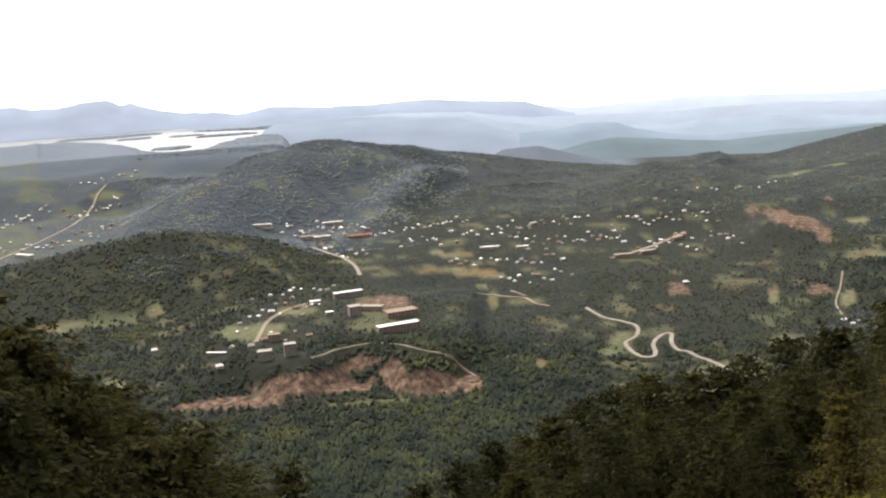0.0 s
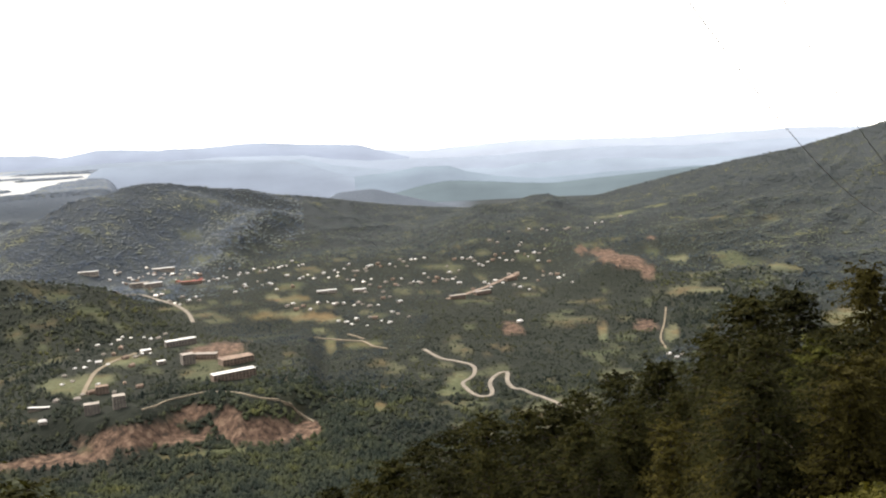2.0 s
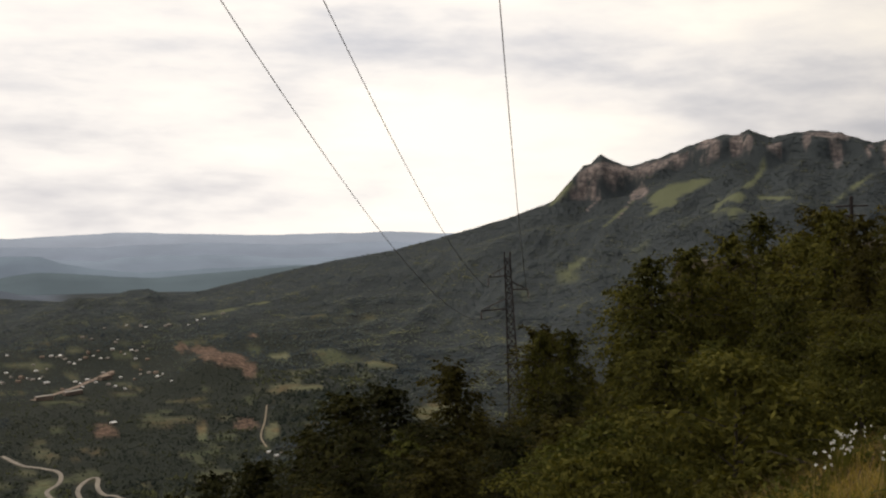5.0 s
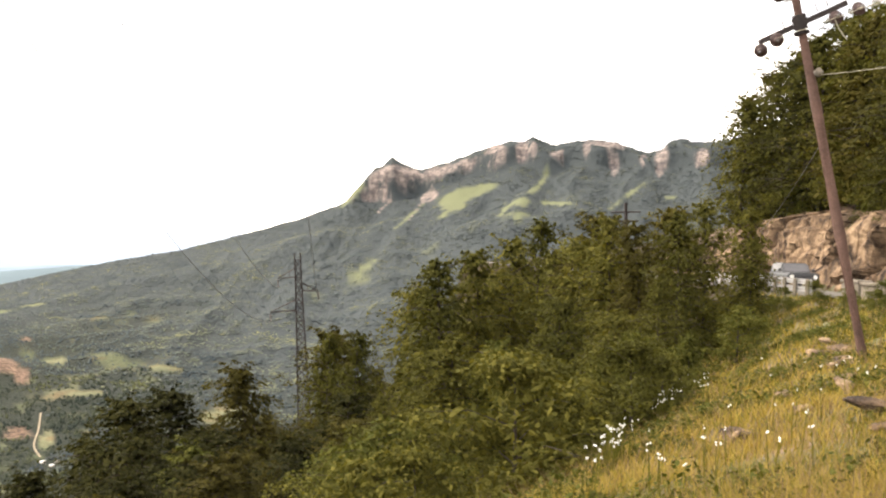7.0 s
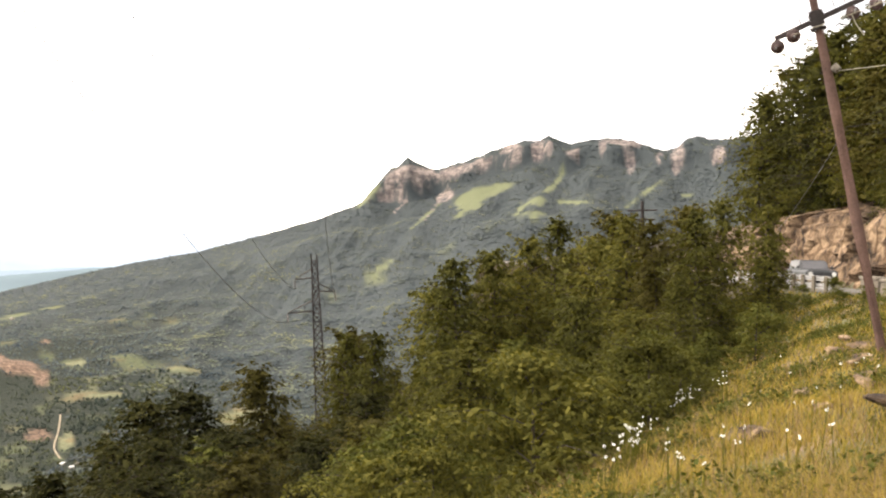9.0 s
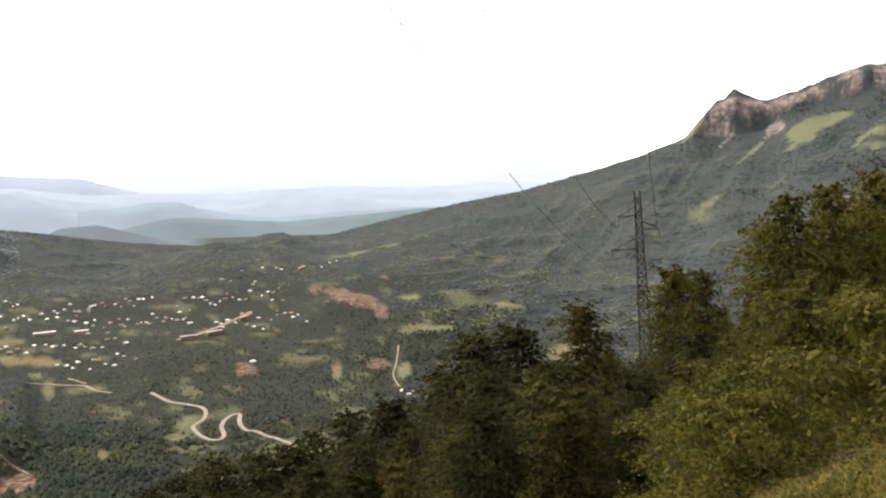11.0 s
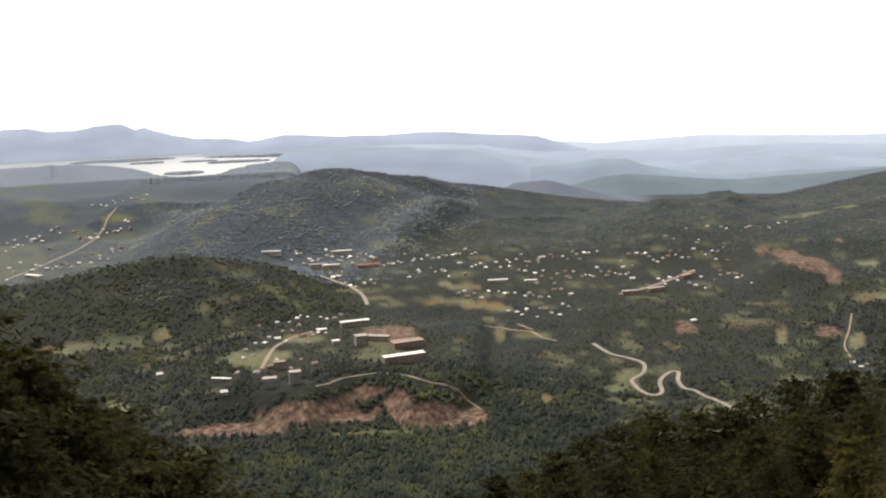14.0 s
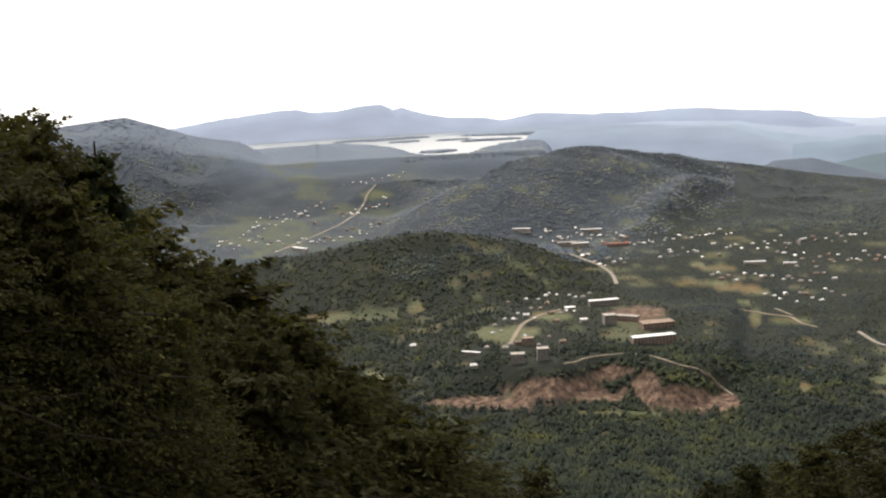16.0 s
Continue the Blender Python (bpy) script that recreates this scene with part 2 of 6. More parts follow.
def land_material():
    """The land: woodland floor, meadow, bare red earth and cliff, told apart by the land cover kept with the mesh;
    distant haze is mixed into the colours.
    """
    mat, bsdf, links = material("land", 0.95, 0.0, 0.1)
    cover = mat.node_tree.nodes.new("ShaderNodeAttribute")
    cover.attribute_name = "cover"
    parts = mat.node_tree.nodes.new("ShaderNodeSeparateColor")
    links.new(cover.outputs["Color"], parts.inputs["Color"])
    small = noise_of(mat, links, 0.12, 8, 0.6)
    large = noise_of(mat, links, 0.006, 6, 0.55)
    wood = mix(mat, links, small, (0.014, 0.018, 0.015), (0.027, 0.032, 0.025))
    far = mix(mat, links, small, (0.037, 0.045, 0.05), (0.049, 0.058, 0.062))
    tone = mat.node_tree.nodes.new("ShaderNodeAttribute")
    tone.attribute_name = "tone"
    tones = mat.node_tree.nodes.new("ShaderNodeSeparateColor")
    links.new(tone.outputs["Color"], tones.inputs["Color"])
    wood = mix(mat, links, tones.outputs["Red"], wood, mix(mat, links, small, (0.02, 0.016, 0.009), (0.045, 0.035, 0.018)))
    # haze as colour: the floor turns blue-grey with distance
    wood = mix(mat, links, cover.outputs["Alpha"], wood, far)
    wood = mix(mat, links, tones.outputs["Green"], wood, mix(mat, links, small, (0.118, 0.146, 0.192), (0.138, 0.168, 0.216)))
    grass = mix(mat, links, ramp(mat, links, large, [(0.4, (0, 0, 0)), (0.6, (1, 1, 1))]), (0.088, 0.102, 0.055), (0.13, 0.13, 0.078))
    grass = mix(mat, links, 1.0, grass, ramp(mat, links, small, [(0.3, (0.7, 0.7, 0.7)), (0.7, (1.2, 1.2, 1.2))]), "MULTIPLY")
    streak = noise_of(mat, links, 0.11, 9, 0.68, (1.0, 1.0, 0.3))
    earth = ramp(mat, links, streak, [(0.38, (0.04, 0.032, 0.026)), (0.5, (0.115, 0.075, 0.056)), (0.63, (0.22, 0.155, 0.112))])
    strata = noise_of(mat, links, 0.03, 9, 0.7, (1.0, 1.0, 2.4))
    cliff = ramp(mat, links, strata, [(0.36, (0.09, 0.085, 0.09)), (0.5, (0.17, 0.145, 0.138)), (0.64, (0.29, 0.25, 0.23))])
    brown = ramp(mat, links, noise_of(mat, links, 0.011, 5, 0.6), [(0.5, (1.0, 1.0, 1.0)), (0.62, (1.15, 0.85, 0.75))])
    grass = mix(mat, links, 1.0, grass, brown, "MULTIPLY")
    # far meadow greyed, as haze would do
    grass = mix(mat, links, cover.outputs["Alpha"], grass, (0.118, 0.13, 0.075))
    colour = mix(mat, links, parts.outputs["Green"], wood, grass)
    colour = mix(mat, links, parts.outputs["Red"], colour, earth)
    chimneys = ramp(mat, links, noise_of(mat, links, 0.085, 6, 0.7, (1.0, 1.0, 0.18)), [(0.4, (0.6, 0.6, 0.62)), (0.56, (1.08, 1.06, 1.05))])
    cliff = mix(mat, links, 1.0, cliff, chimneys, "MULTIPLY")
    # woods cling to the ledges and gullies of the cliffs
    bare = node(mat, "ShaderNodeMath")
    bare.operation = "MULTIPLY"
    links.new(parts.outputs["Blue"], bare.inputs[0])
    links.new(ramp(mat, links, noise_of(mat, links, 0.016, 7, 0.68, (1.0, 1.0, 0.45)), [(0.36, (0, 0, 0)), (0.43, (1, 1, 1))]), bare.inputs[1])
    colour = mix(mat, links, bare.outputs[0], colour, cliff)
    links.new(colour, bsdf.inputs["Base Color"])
    relief(mat, links, bsdf, small, 0.8, 3.0)
    return mat


LAND = land_material()

water_mat, water_bsdf, water_links = material("water", 0.3, 0.0, 0.9)
water_bsdf.inputs["Base Color"].default_value = (0.16, 0.19, 0.2, 1)
relief(water_mat, water_links, water_bsdf, noise_of(water_mat, water_links, 0.3, 4), 0.5, 0.3)
WATER = water_mat


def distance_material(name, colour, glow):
    """Hills so far off that the lit air before them is most of what is seen, here given as their own glow."""
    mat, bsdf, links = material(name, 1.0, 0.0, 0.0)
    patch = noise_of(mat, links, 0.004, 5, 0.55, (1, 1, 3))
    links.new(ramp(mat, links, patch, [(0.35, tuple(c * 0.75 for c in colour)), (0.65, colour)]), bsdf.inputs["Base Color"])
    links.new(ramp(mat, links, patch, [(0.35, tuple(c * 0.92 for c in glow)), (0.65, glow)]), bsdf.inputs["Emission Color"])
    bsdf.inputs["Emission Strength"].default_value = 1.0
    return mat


# ---- helpers for things ----
def mesh_of(name, verts, faces, mat, smooth=False):
    me = bpy.data.meshes.new(name)
    verts, faces = np.asarray(verts, dtype=np.float32), np.asarray(faces, dtype=np.int32)
    k = faces.shape[1]
    me.vertices.add(len(verts))
    me.vertices.foreach_set("co", verts.ravel())
    me.loops.add(faces.size)
    me.loops.foreach_set("vertex_index", faces.ravel())
    me.polygons.add(len(faces))
    me.polygons.foreach_set("loop_start", np.arange(0, faces.size, k, dtype=np.int32))
    me.polygons.foreach_set("loop_total", np.full(len(faces), k, dtype=np.int32))
    me.polygons.foreach_set("use_smooth", np.full(len(faces), smooth, dtype=bool))
    me.materials.append(mat)
    me.update(calc_edges=True)
    return me


def part(name, bm, mat, parent=None, label=""):
    """Links a bmesh as one mesh object under a thing."""
    me = bpy.data.meshes.new(name)
    bm.to_mesh(me)
    bm.free()
    me.materials.append(mat)
    ob = new(name, me)
    ob.parent = parent
    return tagged(ob, label)


def box(bm, x, y, z, w, d, h, bevel=0.0, m=None):
    """A box whose base stands at z, centred on x, y."""
    mat = Matrix.Translation((x, y, z + h / 2)) @ Matrix.Diagonal((w, d, h, 1))
    made = bmesh.ops.create_cube(bm, size=1.0, matrix=(m @ mat) if m else mat)
    if bevel:
        edges = list({e for v in made["verts"] for e in v.link_edges})
        bmesh.ops.bevel(bm, geom=edges, offset=bevel, segments=2, affect="EDGES", profile=0.5)
    return bm


def tube(bm, points, radii, sides=8):
    """A tapering limb through the points."""
    rings = []
    pts = [Vector(p) for p in points]
    for i, (p, r) in enumerate(zip(pts, radii)):
        way = (pts[min(i + 1, len(pts) - 1)] - pts[max(i - 1, 0)]).normalized()
        q = way.to_track_quat("Z", "Y")
        rings.append([bm.verts.new(p + q @ Vector((r * math.cos(a), r * math.sin(a), 0))) for a in (2 * math.pi * k / sides for k in range(sides))])
    for a, b in zip(rings, rings[1:]):
        for k in range(sides):
            bm.faces.new((a[k], a[(k + 1) % sides], b[(k + 1) % sides], b[k]))
    bm.faces.new(rings[-1])
    bm.faces.new(rings[0][::-1])
    return bm


def thing(name, label, category, group="", at=None):
    ob = new(name)
    if at is not None:
        ob.matrix_basis = at
    return tagged(ob, label, category, group)


# ---- the lie of the land ----
def smooth(x, a, b):
    t = np.clip((x - a) / (b - a), 0, 1)
    return t * t * (3 - 2 * t)


def lattice(x, y, seed=0):
    """Value noise from -1 to 1 on a unit lattice."""
    xi, yi = np.floor(x), np.floor(y)
    xf, yf = x - xi, y - yi
    u, v = xf * xf * (3 - 2 * xf), yf * yf * (3 - 2 * yf)

    def h(a, b):
        n = np.sin(a * 127.1 + b * 311.7 + seed * 74.7) * 43758.5453
        return (n - np.floor(n)) * 2 - 1
    return (h(xi, yi) * (1 - u) + h(xi + 1, yi) * u) * (1 - v) + (h(xi, yi + 1) * (1 - u) + h(xi + 1, yi + 1) * u) * v


def rough(x, y, size, octaves=4, seed=0):
    out, amp, total = 0.0, 1.0, 0.0
    for k in range(octaves):
        out = out + amp * lattice(x / size + 17.3 * k, y / size - 9.1 * k, seed + k)
        total, amp, size = total + amp, amp * 0.5, size * 0.5
    return out / total


LAKE_Z = -232.0
# ridges: crest distance by bearing, crest angle of height by bearing, reach of the front and back slopes
HILLS = {
    "front": dict(far=[(-30, 2050), (0, 2000)], width=[(-30, 330), (0, 330)], back=320, power=1.25,
                  crest=[(-34, -10.3), (-30, -9.85), (-26.6, -9.3), (-24.2, -9.1), (-21.6, -8.8), (-18.9, -8.35), (-16.8, -8.05), (-15.0, -8.0), (-13.4, -8.2), (-11.7, -8.6), (-9.7, -9.25), (-8.65, -9.9), (-7.5, -10.5), (-6.4, -11.3), (-5.4, -12.3), (-4.4, -14)]),
    "long": dict(far=[(-20, 2480), (-12, 2650), (-6, 2950), (2, 3150), (10, 3100)], width=[(-20, 330), (-12, 460), (-6, 600), (10, 560)], back=420, power=1.15,
                 crest=[(-21, -9.3), (-18.7, -8.25), (-16.6, -7.1), (-14.9, -6.2), (-12.7, -5.3), (-11, -4.5), (-9.5, -4.08), (-8.3, -3.84), (-7, -3.74), (-5.3, -3.94), (-3.4, -4.25), (-0.8, -4.72), (1.2, -5.02), (3.3, -5.4), (5.8, -5.82), (8.2, -6.12), (10.3, -6.3), (13, -7.4)]),
    "west": dict(far=[(-60, 3300), (-20, 3500)], width=[(-60, 900), (-34, 800), (-20, 300)], back=400, power=1.3,
                 crest=[(-60, -1.5), (-45, -1.0), (-38, -1.6), (-34, -1.15), (-31.1, -0.95), (-28, -2.05), (-25.4, -2.6), (-23.1, -3.9), (-20.2, -5.3), (-18, -6.6)]),
    "shore": dict(far=[(-30, 3650), (-10, 3650)], width=[(-30, 560), (-10, 560)], back=200, power=1.0,
                  crest=[(-25.5, -4.6), (-23.8, -3.3), (-21.3, -2.95), (-18.9, -3.6), (-16.5, -4.6), (-15, -5.5)]),
    "knoll": dict(far=[(2, 3350), (8, 3350)], width=[(2, 350), (8, 350)], back=200, power=1.2,
                  crest=[(0, -6.5), (3, -5.0), (4.9, -4.92), (9.2, -6.1), (11, -7.5)]),
    "great": dict(far=[(9, 2750), (20, 3150), (39, 3300), (55, 3050), (75, 2600)], width=[(9, 520), (15, 800), (20, 1150), (30, 1500), (55, 1700), (75, 1600)], back=600, power=1.5,
                  crest=[(7.5, -7.2), (10.4, -6.25), (11.8, -6.12), (13.2, -5.8), (14.4, -5.56), (15.5, -5.86), (16.4, -5.92), (17.5, -5.74), (18.9, -5.4), (20.3, -5.08), (22.0, -4.7), (24.5, -4.2), (27.6, -3.6), (30.6, -2.75), (33.6, -1.85), (36.1, -0.9), (37.6, 0.9), (37.7, 1.08), (38.15, 1.22), (38.65, 1.7), (39.4, 1.28), (40.3, 1.05), (42, 1.64), (43.5, 2.26), (45.0, 2.72), (45.8, 2.76), (46.3, 3.03), (47.0, 2.72), (47.5, 2.62), (48.4, 2.82), (49.6, 2.97), (50.8, 2.82), (51.4, 2.62), (52.3, 2.31), (53.05, 2.45), (53.5, 2.88), (54.05, 3.12), (54.9, 2.97), (56, 2.93), (62, 3.2), (75, 2.0), (95, 1.0)]),
}


# the same mountain, its towers smoothed away
BROAD_CREST = [(30.6, -2.75), (36.0, -0.95), (39.0, 0.95), (44.0, 2.1), (50.0, 2.65), (56.0, 2.9), (62.0, 3.2), (75.0, 2.0), (95.0, 1.0)]


def by(az, pairs):
    return np.interp(az, [p[0] for p in pairs], [p[1] for p in pairs])


def valley_floor(az, r):
    """The floor rises to the lake in the west, and sinks towards the plain in the east."""
    west = np.interp(r, [0, 1040, 1680, 2350, 2800, 3160, 3220, 3290, 5200], [-402, -400, -388, -372, -342, -224, -226, -237, -236])
    east = np.interp(r, [0, 1040, 1680, 2350, 3000, 3600, 5200], [-402, -400, -388, -372, -372, -400, -450])
    w = smooth(az, -9.2, -7)
    return west * (1 - w) + east * w


def hill_rise(az, r, x, y):
    """Height of the hills over the valley."""
    base = valley_floor(az, r)
    top = base.copy()
    for name, h in HILLS.items():
        far, width = by(az, h["far"]), by(az, h["width"])
        far = far + 60 * rough(x, y, 700, 2, 5) * (name != "shore")
        lo, hi = h["crest"][0][0], h["crest"][-1][0]
        zc = far * np.tan(np.radians(by(az, h["crest"])))
        q = np.where(r < far, (far - r) / width, (r - far) / h["back"])
        q = np.clip(q, 0, 1)
        p = (1 - q) ** h["power"]
        p = p * (1 - 0.5 * smooth(q, 0.75, 1))
        if name == "great":
            scarp = smooth(az, 35.2, 38.2) * (1 - smooth(az, 60, 66)) * (r < far)
            horn = np.exp(-((az - 39.0) / 1.6) ** 2)
            drop = 0.085 + 0.05 * horn + 0.015 * np.sin(az * 1.9)
            ledge = 0.022 + 0.012 * (1 + np.sin(az * 2.3)) + 0.012 * rough(x, y, 110, 3, 11) + 0.012 * horn
            step = smooth(q, ledge, ledge + 0.02)
            p = p - scarp * drop * step * (1 - smooth(q, 0.10, 0.6))
            zc = np.where(r < far, zc + (far * np.tan(np.radians(by(az, BROAD_CREST))) - zc) * (1 - smooth(p, 0.72, 0.95)) * smooth(az, 30, 34), zc)
        spurs = 1 + 0.22 * rough(x, y, 320, 3, 3) * np.sin(np.pi * np.clip(q * 1.2, 0, 1))
        z = base + (zc - base) * np.clip(p * spurs, 0, 1)
        fade = smooth(az, lo - 2.5, lo) * (1 - smooth(az, hi, hi + 2.5))
        z = np.where(r < far, z, np.minimum(z, zc - 0.04 * (r - far)))
        z = base + (z - base) * fade
        k = 7.0
        top = np.where(np.abs(top - z) < k, np.maximum(top, z) + (k - np.abs(top - z)) ** 2 / (4 * k), np.maximum(top, z))
    return top


ROAD_DIP = 0.065


def slope_frame(x, y):
    """Along and down the hillside on which the viewpoint stands, the hillside bending as it goes."""
    a = radians(67.7)
    s = x * math.sin(a) + y * math.cos(a)
    d = -x * math.cos(a) + y * math.sin(a)
    return s, d - 0.0025 * np.clip(s - 20, 0, 95) ** 2


def road_centre(s):
    return np.interp(s, [-60, 15, 28, 40, 50, 60, 70, 80, 130], [-8.5, -8.5, -6.0, -2.2, 0.9, 3.4, 7.0, 11.5, 34.0])


def road_level(s):
    return -2.5 - ROAD_DIP * np.clip(s - 22, -40, 120)


def near_slope(x, y, r):
    s, d = slope_frame(x, y)
    z = -1.6 - 0.04 * np.clip(s, -30, 22) - 0.006 * np.clip(s - 22, 0, 300)
    z = z - np.where(d < 0, 0.12 * d, 0.35 * np.minimum(d, 4) + 0.56 * np.maximum(d - 4, 0))
    z = z + 0.10 * rough(x, y, 2.5, 3, 21) * smooth(r, 1.0, 4) + 1.2 * rough(x, y, 25, 3, 22) * smooth(d, 4, 15)
    c, level = road_centre(s), road_level(s)
    u = d - c
    bench = (1 - smooth(np.abs(u), 3.6, 6.0)) * smooth(s, 12, 30)
    z = z * (1 - bench) + (level - 0.05) * bench
    e = -u - 4.4
    bank = level + np.minimum(np.maximum(e - 1.6, 0) * 2.0, 4.2) + 0.72 * np.maximum(e - 3.8, 0) + 0.9 * rough(x, y, 5, 3, 23) * smooth(e, 0.2, 2)
    w = smooth(s, 22, 34) * smooth(e, -0.2, 0.4) * (1 - smooth(s, 74, 92))
    z = z * (1 - w) + np.minimum(bank, level + 90) * w
    z = z - 0.25 * np.maximum(r - 260, 0)
    return z


# bare rock of the great mountain: bearing, angle, half width and half depth in degrees, slant
CLIFFS = [
    (38.9, 0.62, 1.6, 0.5, 0.05), (37.7, 0.1, 0.6, 0.35, 0.9), (37.9, -0.5, 1.3, 0.27, 0.1), (40.75, -0.42, 0.45, 0.3, 0.2), (41.3, 0.95, 1.0, 0.3, 0.3), (42.6, 1.42, 0.8, 0.26, 0.25),
    (44.2, 2.1, 0.55, 0.5, 0.2), (44.3, 1.5, 0.5, 0.14, 0.1), (45.75, 2.15, 0.35, 0.55, 0.0), (46.2, 2.4, 0.3, 0.25, 0.0), (47.7, 2.1, 0.5, 0.15, 0.2), (49.2, 2.5, 0.25, 0.5, 0.0),
    (50.2, 2.66, 1.2, 0.17, -0.05), (50.62, 1.75, 0.36, 0.75, -0.4), (53.15, 1.9, 0.28, 0.8, 0.5), (55.2, 2.1, 0.3, 0.45, 0.2), (52.2, 1.8, 0.2, 0.3, 0.0),
    (38.35, -1.0, 0.8, 0.05, 0.95), (40.1, -1.1, 0.4, 0.05, 1.4), (36.6, -0.15, 0.7, 0.1, 1.0),
]


def cliff_of(az, r, x, y, z):
    """Share of bare rock."""
    el = np.degrees(np.arctan2(z, r))
    out = np.zeros_like(r)
    ragged = 0.55 * rough(x, y, 60, 3, 12)
    for a, e, w, h, slant in CLIFFS:
        out = np.maximum(out, 1 - smooth(np.sqrt(((az - a) / w) ** 2 + ((el - e - (az - a) * slant) / h) ** 2) + ragged, 0.8, 1.1))
    return out * (r > 2200)


def height_at(x, y):
    """Height of the land at x, y."""
    x, y = np.asarray(x, dtype=float), np.asarray(y, dtype=float)
    r = np.hypot(x, y)
    az = np.degrees(np.arctan2(x, y))
    far = hill_rise(az, r, x, y)
    comb = 1 - np.abs(rough(x, y, 210, 3, 8)) * 2
    gully = 22 * (comb - 0.55) * smooth(az, 16, 26) * smooth(r, 1700, 2200) * (1 - smooth(r, 2700, 2950))
    # ribs run slantwise down the mountain
    rib = az * 55 + 0.31 * (3250 - r) + 45 * rough(x, y, 330, 2, 18)
    ribs = 26 * (0.5 - np.abs(lattice(rib / 150, 0.2 * rib / 900 + r / 900, 17))) + 9 * (0.5 - np.abs(lattice(rib / 52, r / 420, 19)))
    gully = gully * (1 - 0.6 * smooth(az, 24, 30)) + ribs * smooth(az, 24, 32) * smooth(r, 1700, 2300) * (1 - smooth(r, 2980, 3080))
    gully = gully + 13 * (comb - 0.55) * (1 - smooth(az, 14, 20)) * smooth(r, 2650, 2850) * (1 - smooth(r, 2980, 3150))
    spur = 34 * np.exp(-((az - np.interp(r, [2300, 2900], [-4.4, -0.4])) / 1.25) ** 2) * smooth(r, 2250, 2450) * (1 - smooth(r, 2800, 2980))
    spur = spur - 20 * np.exp(-((az + 5.5) / 1.8) ** 2) * smooth(r, 2350, 2500) * (1 - smooth(r, 2650, 2850))
    rolling = 20 * rough(x, y, 420, 2, 9) * smooth(r, 1500, 1800) * (1 - smooth(r, 2400, 2700)) * smooth(az, -4, 1)
    folds = gully + spur + rolling + 9 * rough(x, y, 260, 4, 1) * smooth(r, 600, 1000) * (1 - smooth(r, 3000, 3300))
    # a terrace cut away by the digging of red earth, with the works on it
    lip = 1288 + 34 * np.sin(az * 0.9 + 0.6) + 14 * rough(x, y, 60, 3, 31)
    terrace = 27 * smooth(r, lip - 70, lip) * (1 - smooth(r, 1560, 1800)) * smooth(az, -17.5, -12) * (1 - smooth(az, 0.4, 1.8))
    terrace = terrace + 9 * smooth(r, 1245, 1275) * (1 - smooth(r, 1275, 1330)) * smooth(az, -13, -9) * (1 - smooth(az, -1, 2)) * (0.5 + 0.5 * lattice(az * 0.8, az * 0 + 3.0))
    # the quarry hill
    gullies = (5 * rough(x, y, 28, 3, 33) + 3.5 * (1 - 2 * np.abs(lattice(az * 1.5 + 0.5 * rough(x, y, 40, 2, 34), az * 0)))) * smooth(r, lip - 80, lip - 50) * (1 - smooth(r, lip - 20, lip + 5)) * smooth(az, -16, -12) * (1 - smooth(az, 0.4, 1.8))
    knob = gullies + 34 * np.exp(-(((az - 17.6) / 1.9) ** 2 + ((r - 2120) / 120) ** 2))
    far = far + folds + terrace + knob
    # low land round the lake, its bed, and the wooded spits and islands in it
    zone = smooth(az, -28.5, -27) * (1 - smooth(az, -9.6, -8.2)) * smooth(r, 3150, 3230) * (1 - smooth(r, 4800, 4850))
    shore = np.interp(az, [-28, -23.7, -20.2, -18.8, -17.2, -16.3, -15.3, -14.6, -13.1, -12.2, -11.3, -9.8, -9], [4300, 4300, 4340, 4150, 3860, 3530, 3350, 3230, 3290, 3570, 3720, 3900, 4200])
    shore = shore + 70 * rough(x, y, 130, 3, 44)
    back = np.interp(az, [-28, -14.9, -14.5, -9.8, -9], [4800, 4800, 4420, 4200, 4200])
    bed = smooth(r, shore - 25, shore + 25) * (1 - smooth(r, back - 25, back + 25))
    for a, m, wide, deep in ((-17.6, 4450, 2.9, 95), (-14.8, 3490, 1.15, 75), (-11.9, 4000, 1.7, 50), (-13.9, 4150, 1.0, 40), (-16.6, 4180, 1.1, 40)):
        q = ((az - a) / wide) ** 2 + ((r - m) / deep) ** 2 + 0.6 * rough(x, y, 110, 3, 46)
        bed = bed * smooth(q, 0.6, 1.3)
    far = far + zone * np.maximum(LAKE_Z + 5 + 4 * rough(x, y, 200, 3, 45) - far, 0) - 13 * bed * zone - 70 * zone * smooth(az, -15.2, -14.4) * smooth(r, 4380, 4470)
    near = near_slope(x, y, r)
    k = 14.0
    both = np.where(np.abs(near - far) < k, np.maximum(near, far) + (k - np.abs(near - far)) ** 2 / (4 * k), np.maximum(near, far))
    return np.where(near > far + k, near, both)


def ground(x, y):
    """Height of the land, and the share of cliff, at x, y."""
    z = height_at(x, y)
    return z, cliff_of(np.degrees(np.arctan2(x, y)), np.hypot(x, y), x, y, z)


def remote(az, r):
    """Share of the paler, haze-tinted mountain wood."""
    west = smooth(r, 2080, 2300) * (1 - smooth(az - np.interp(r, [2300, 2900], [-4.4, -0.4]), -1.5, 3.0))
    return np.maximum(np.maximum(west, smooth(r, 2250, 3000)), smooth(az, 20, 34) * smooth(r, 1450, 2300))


def level_at(x, y):
    return float(height_at(np.array([x]), np.array([y]))[0])


def spot(az, r):
    return r * math.sin(radians(az)), r * math.cos(radians(az))


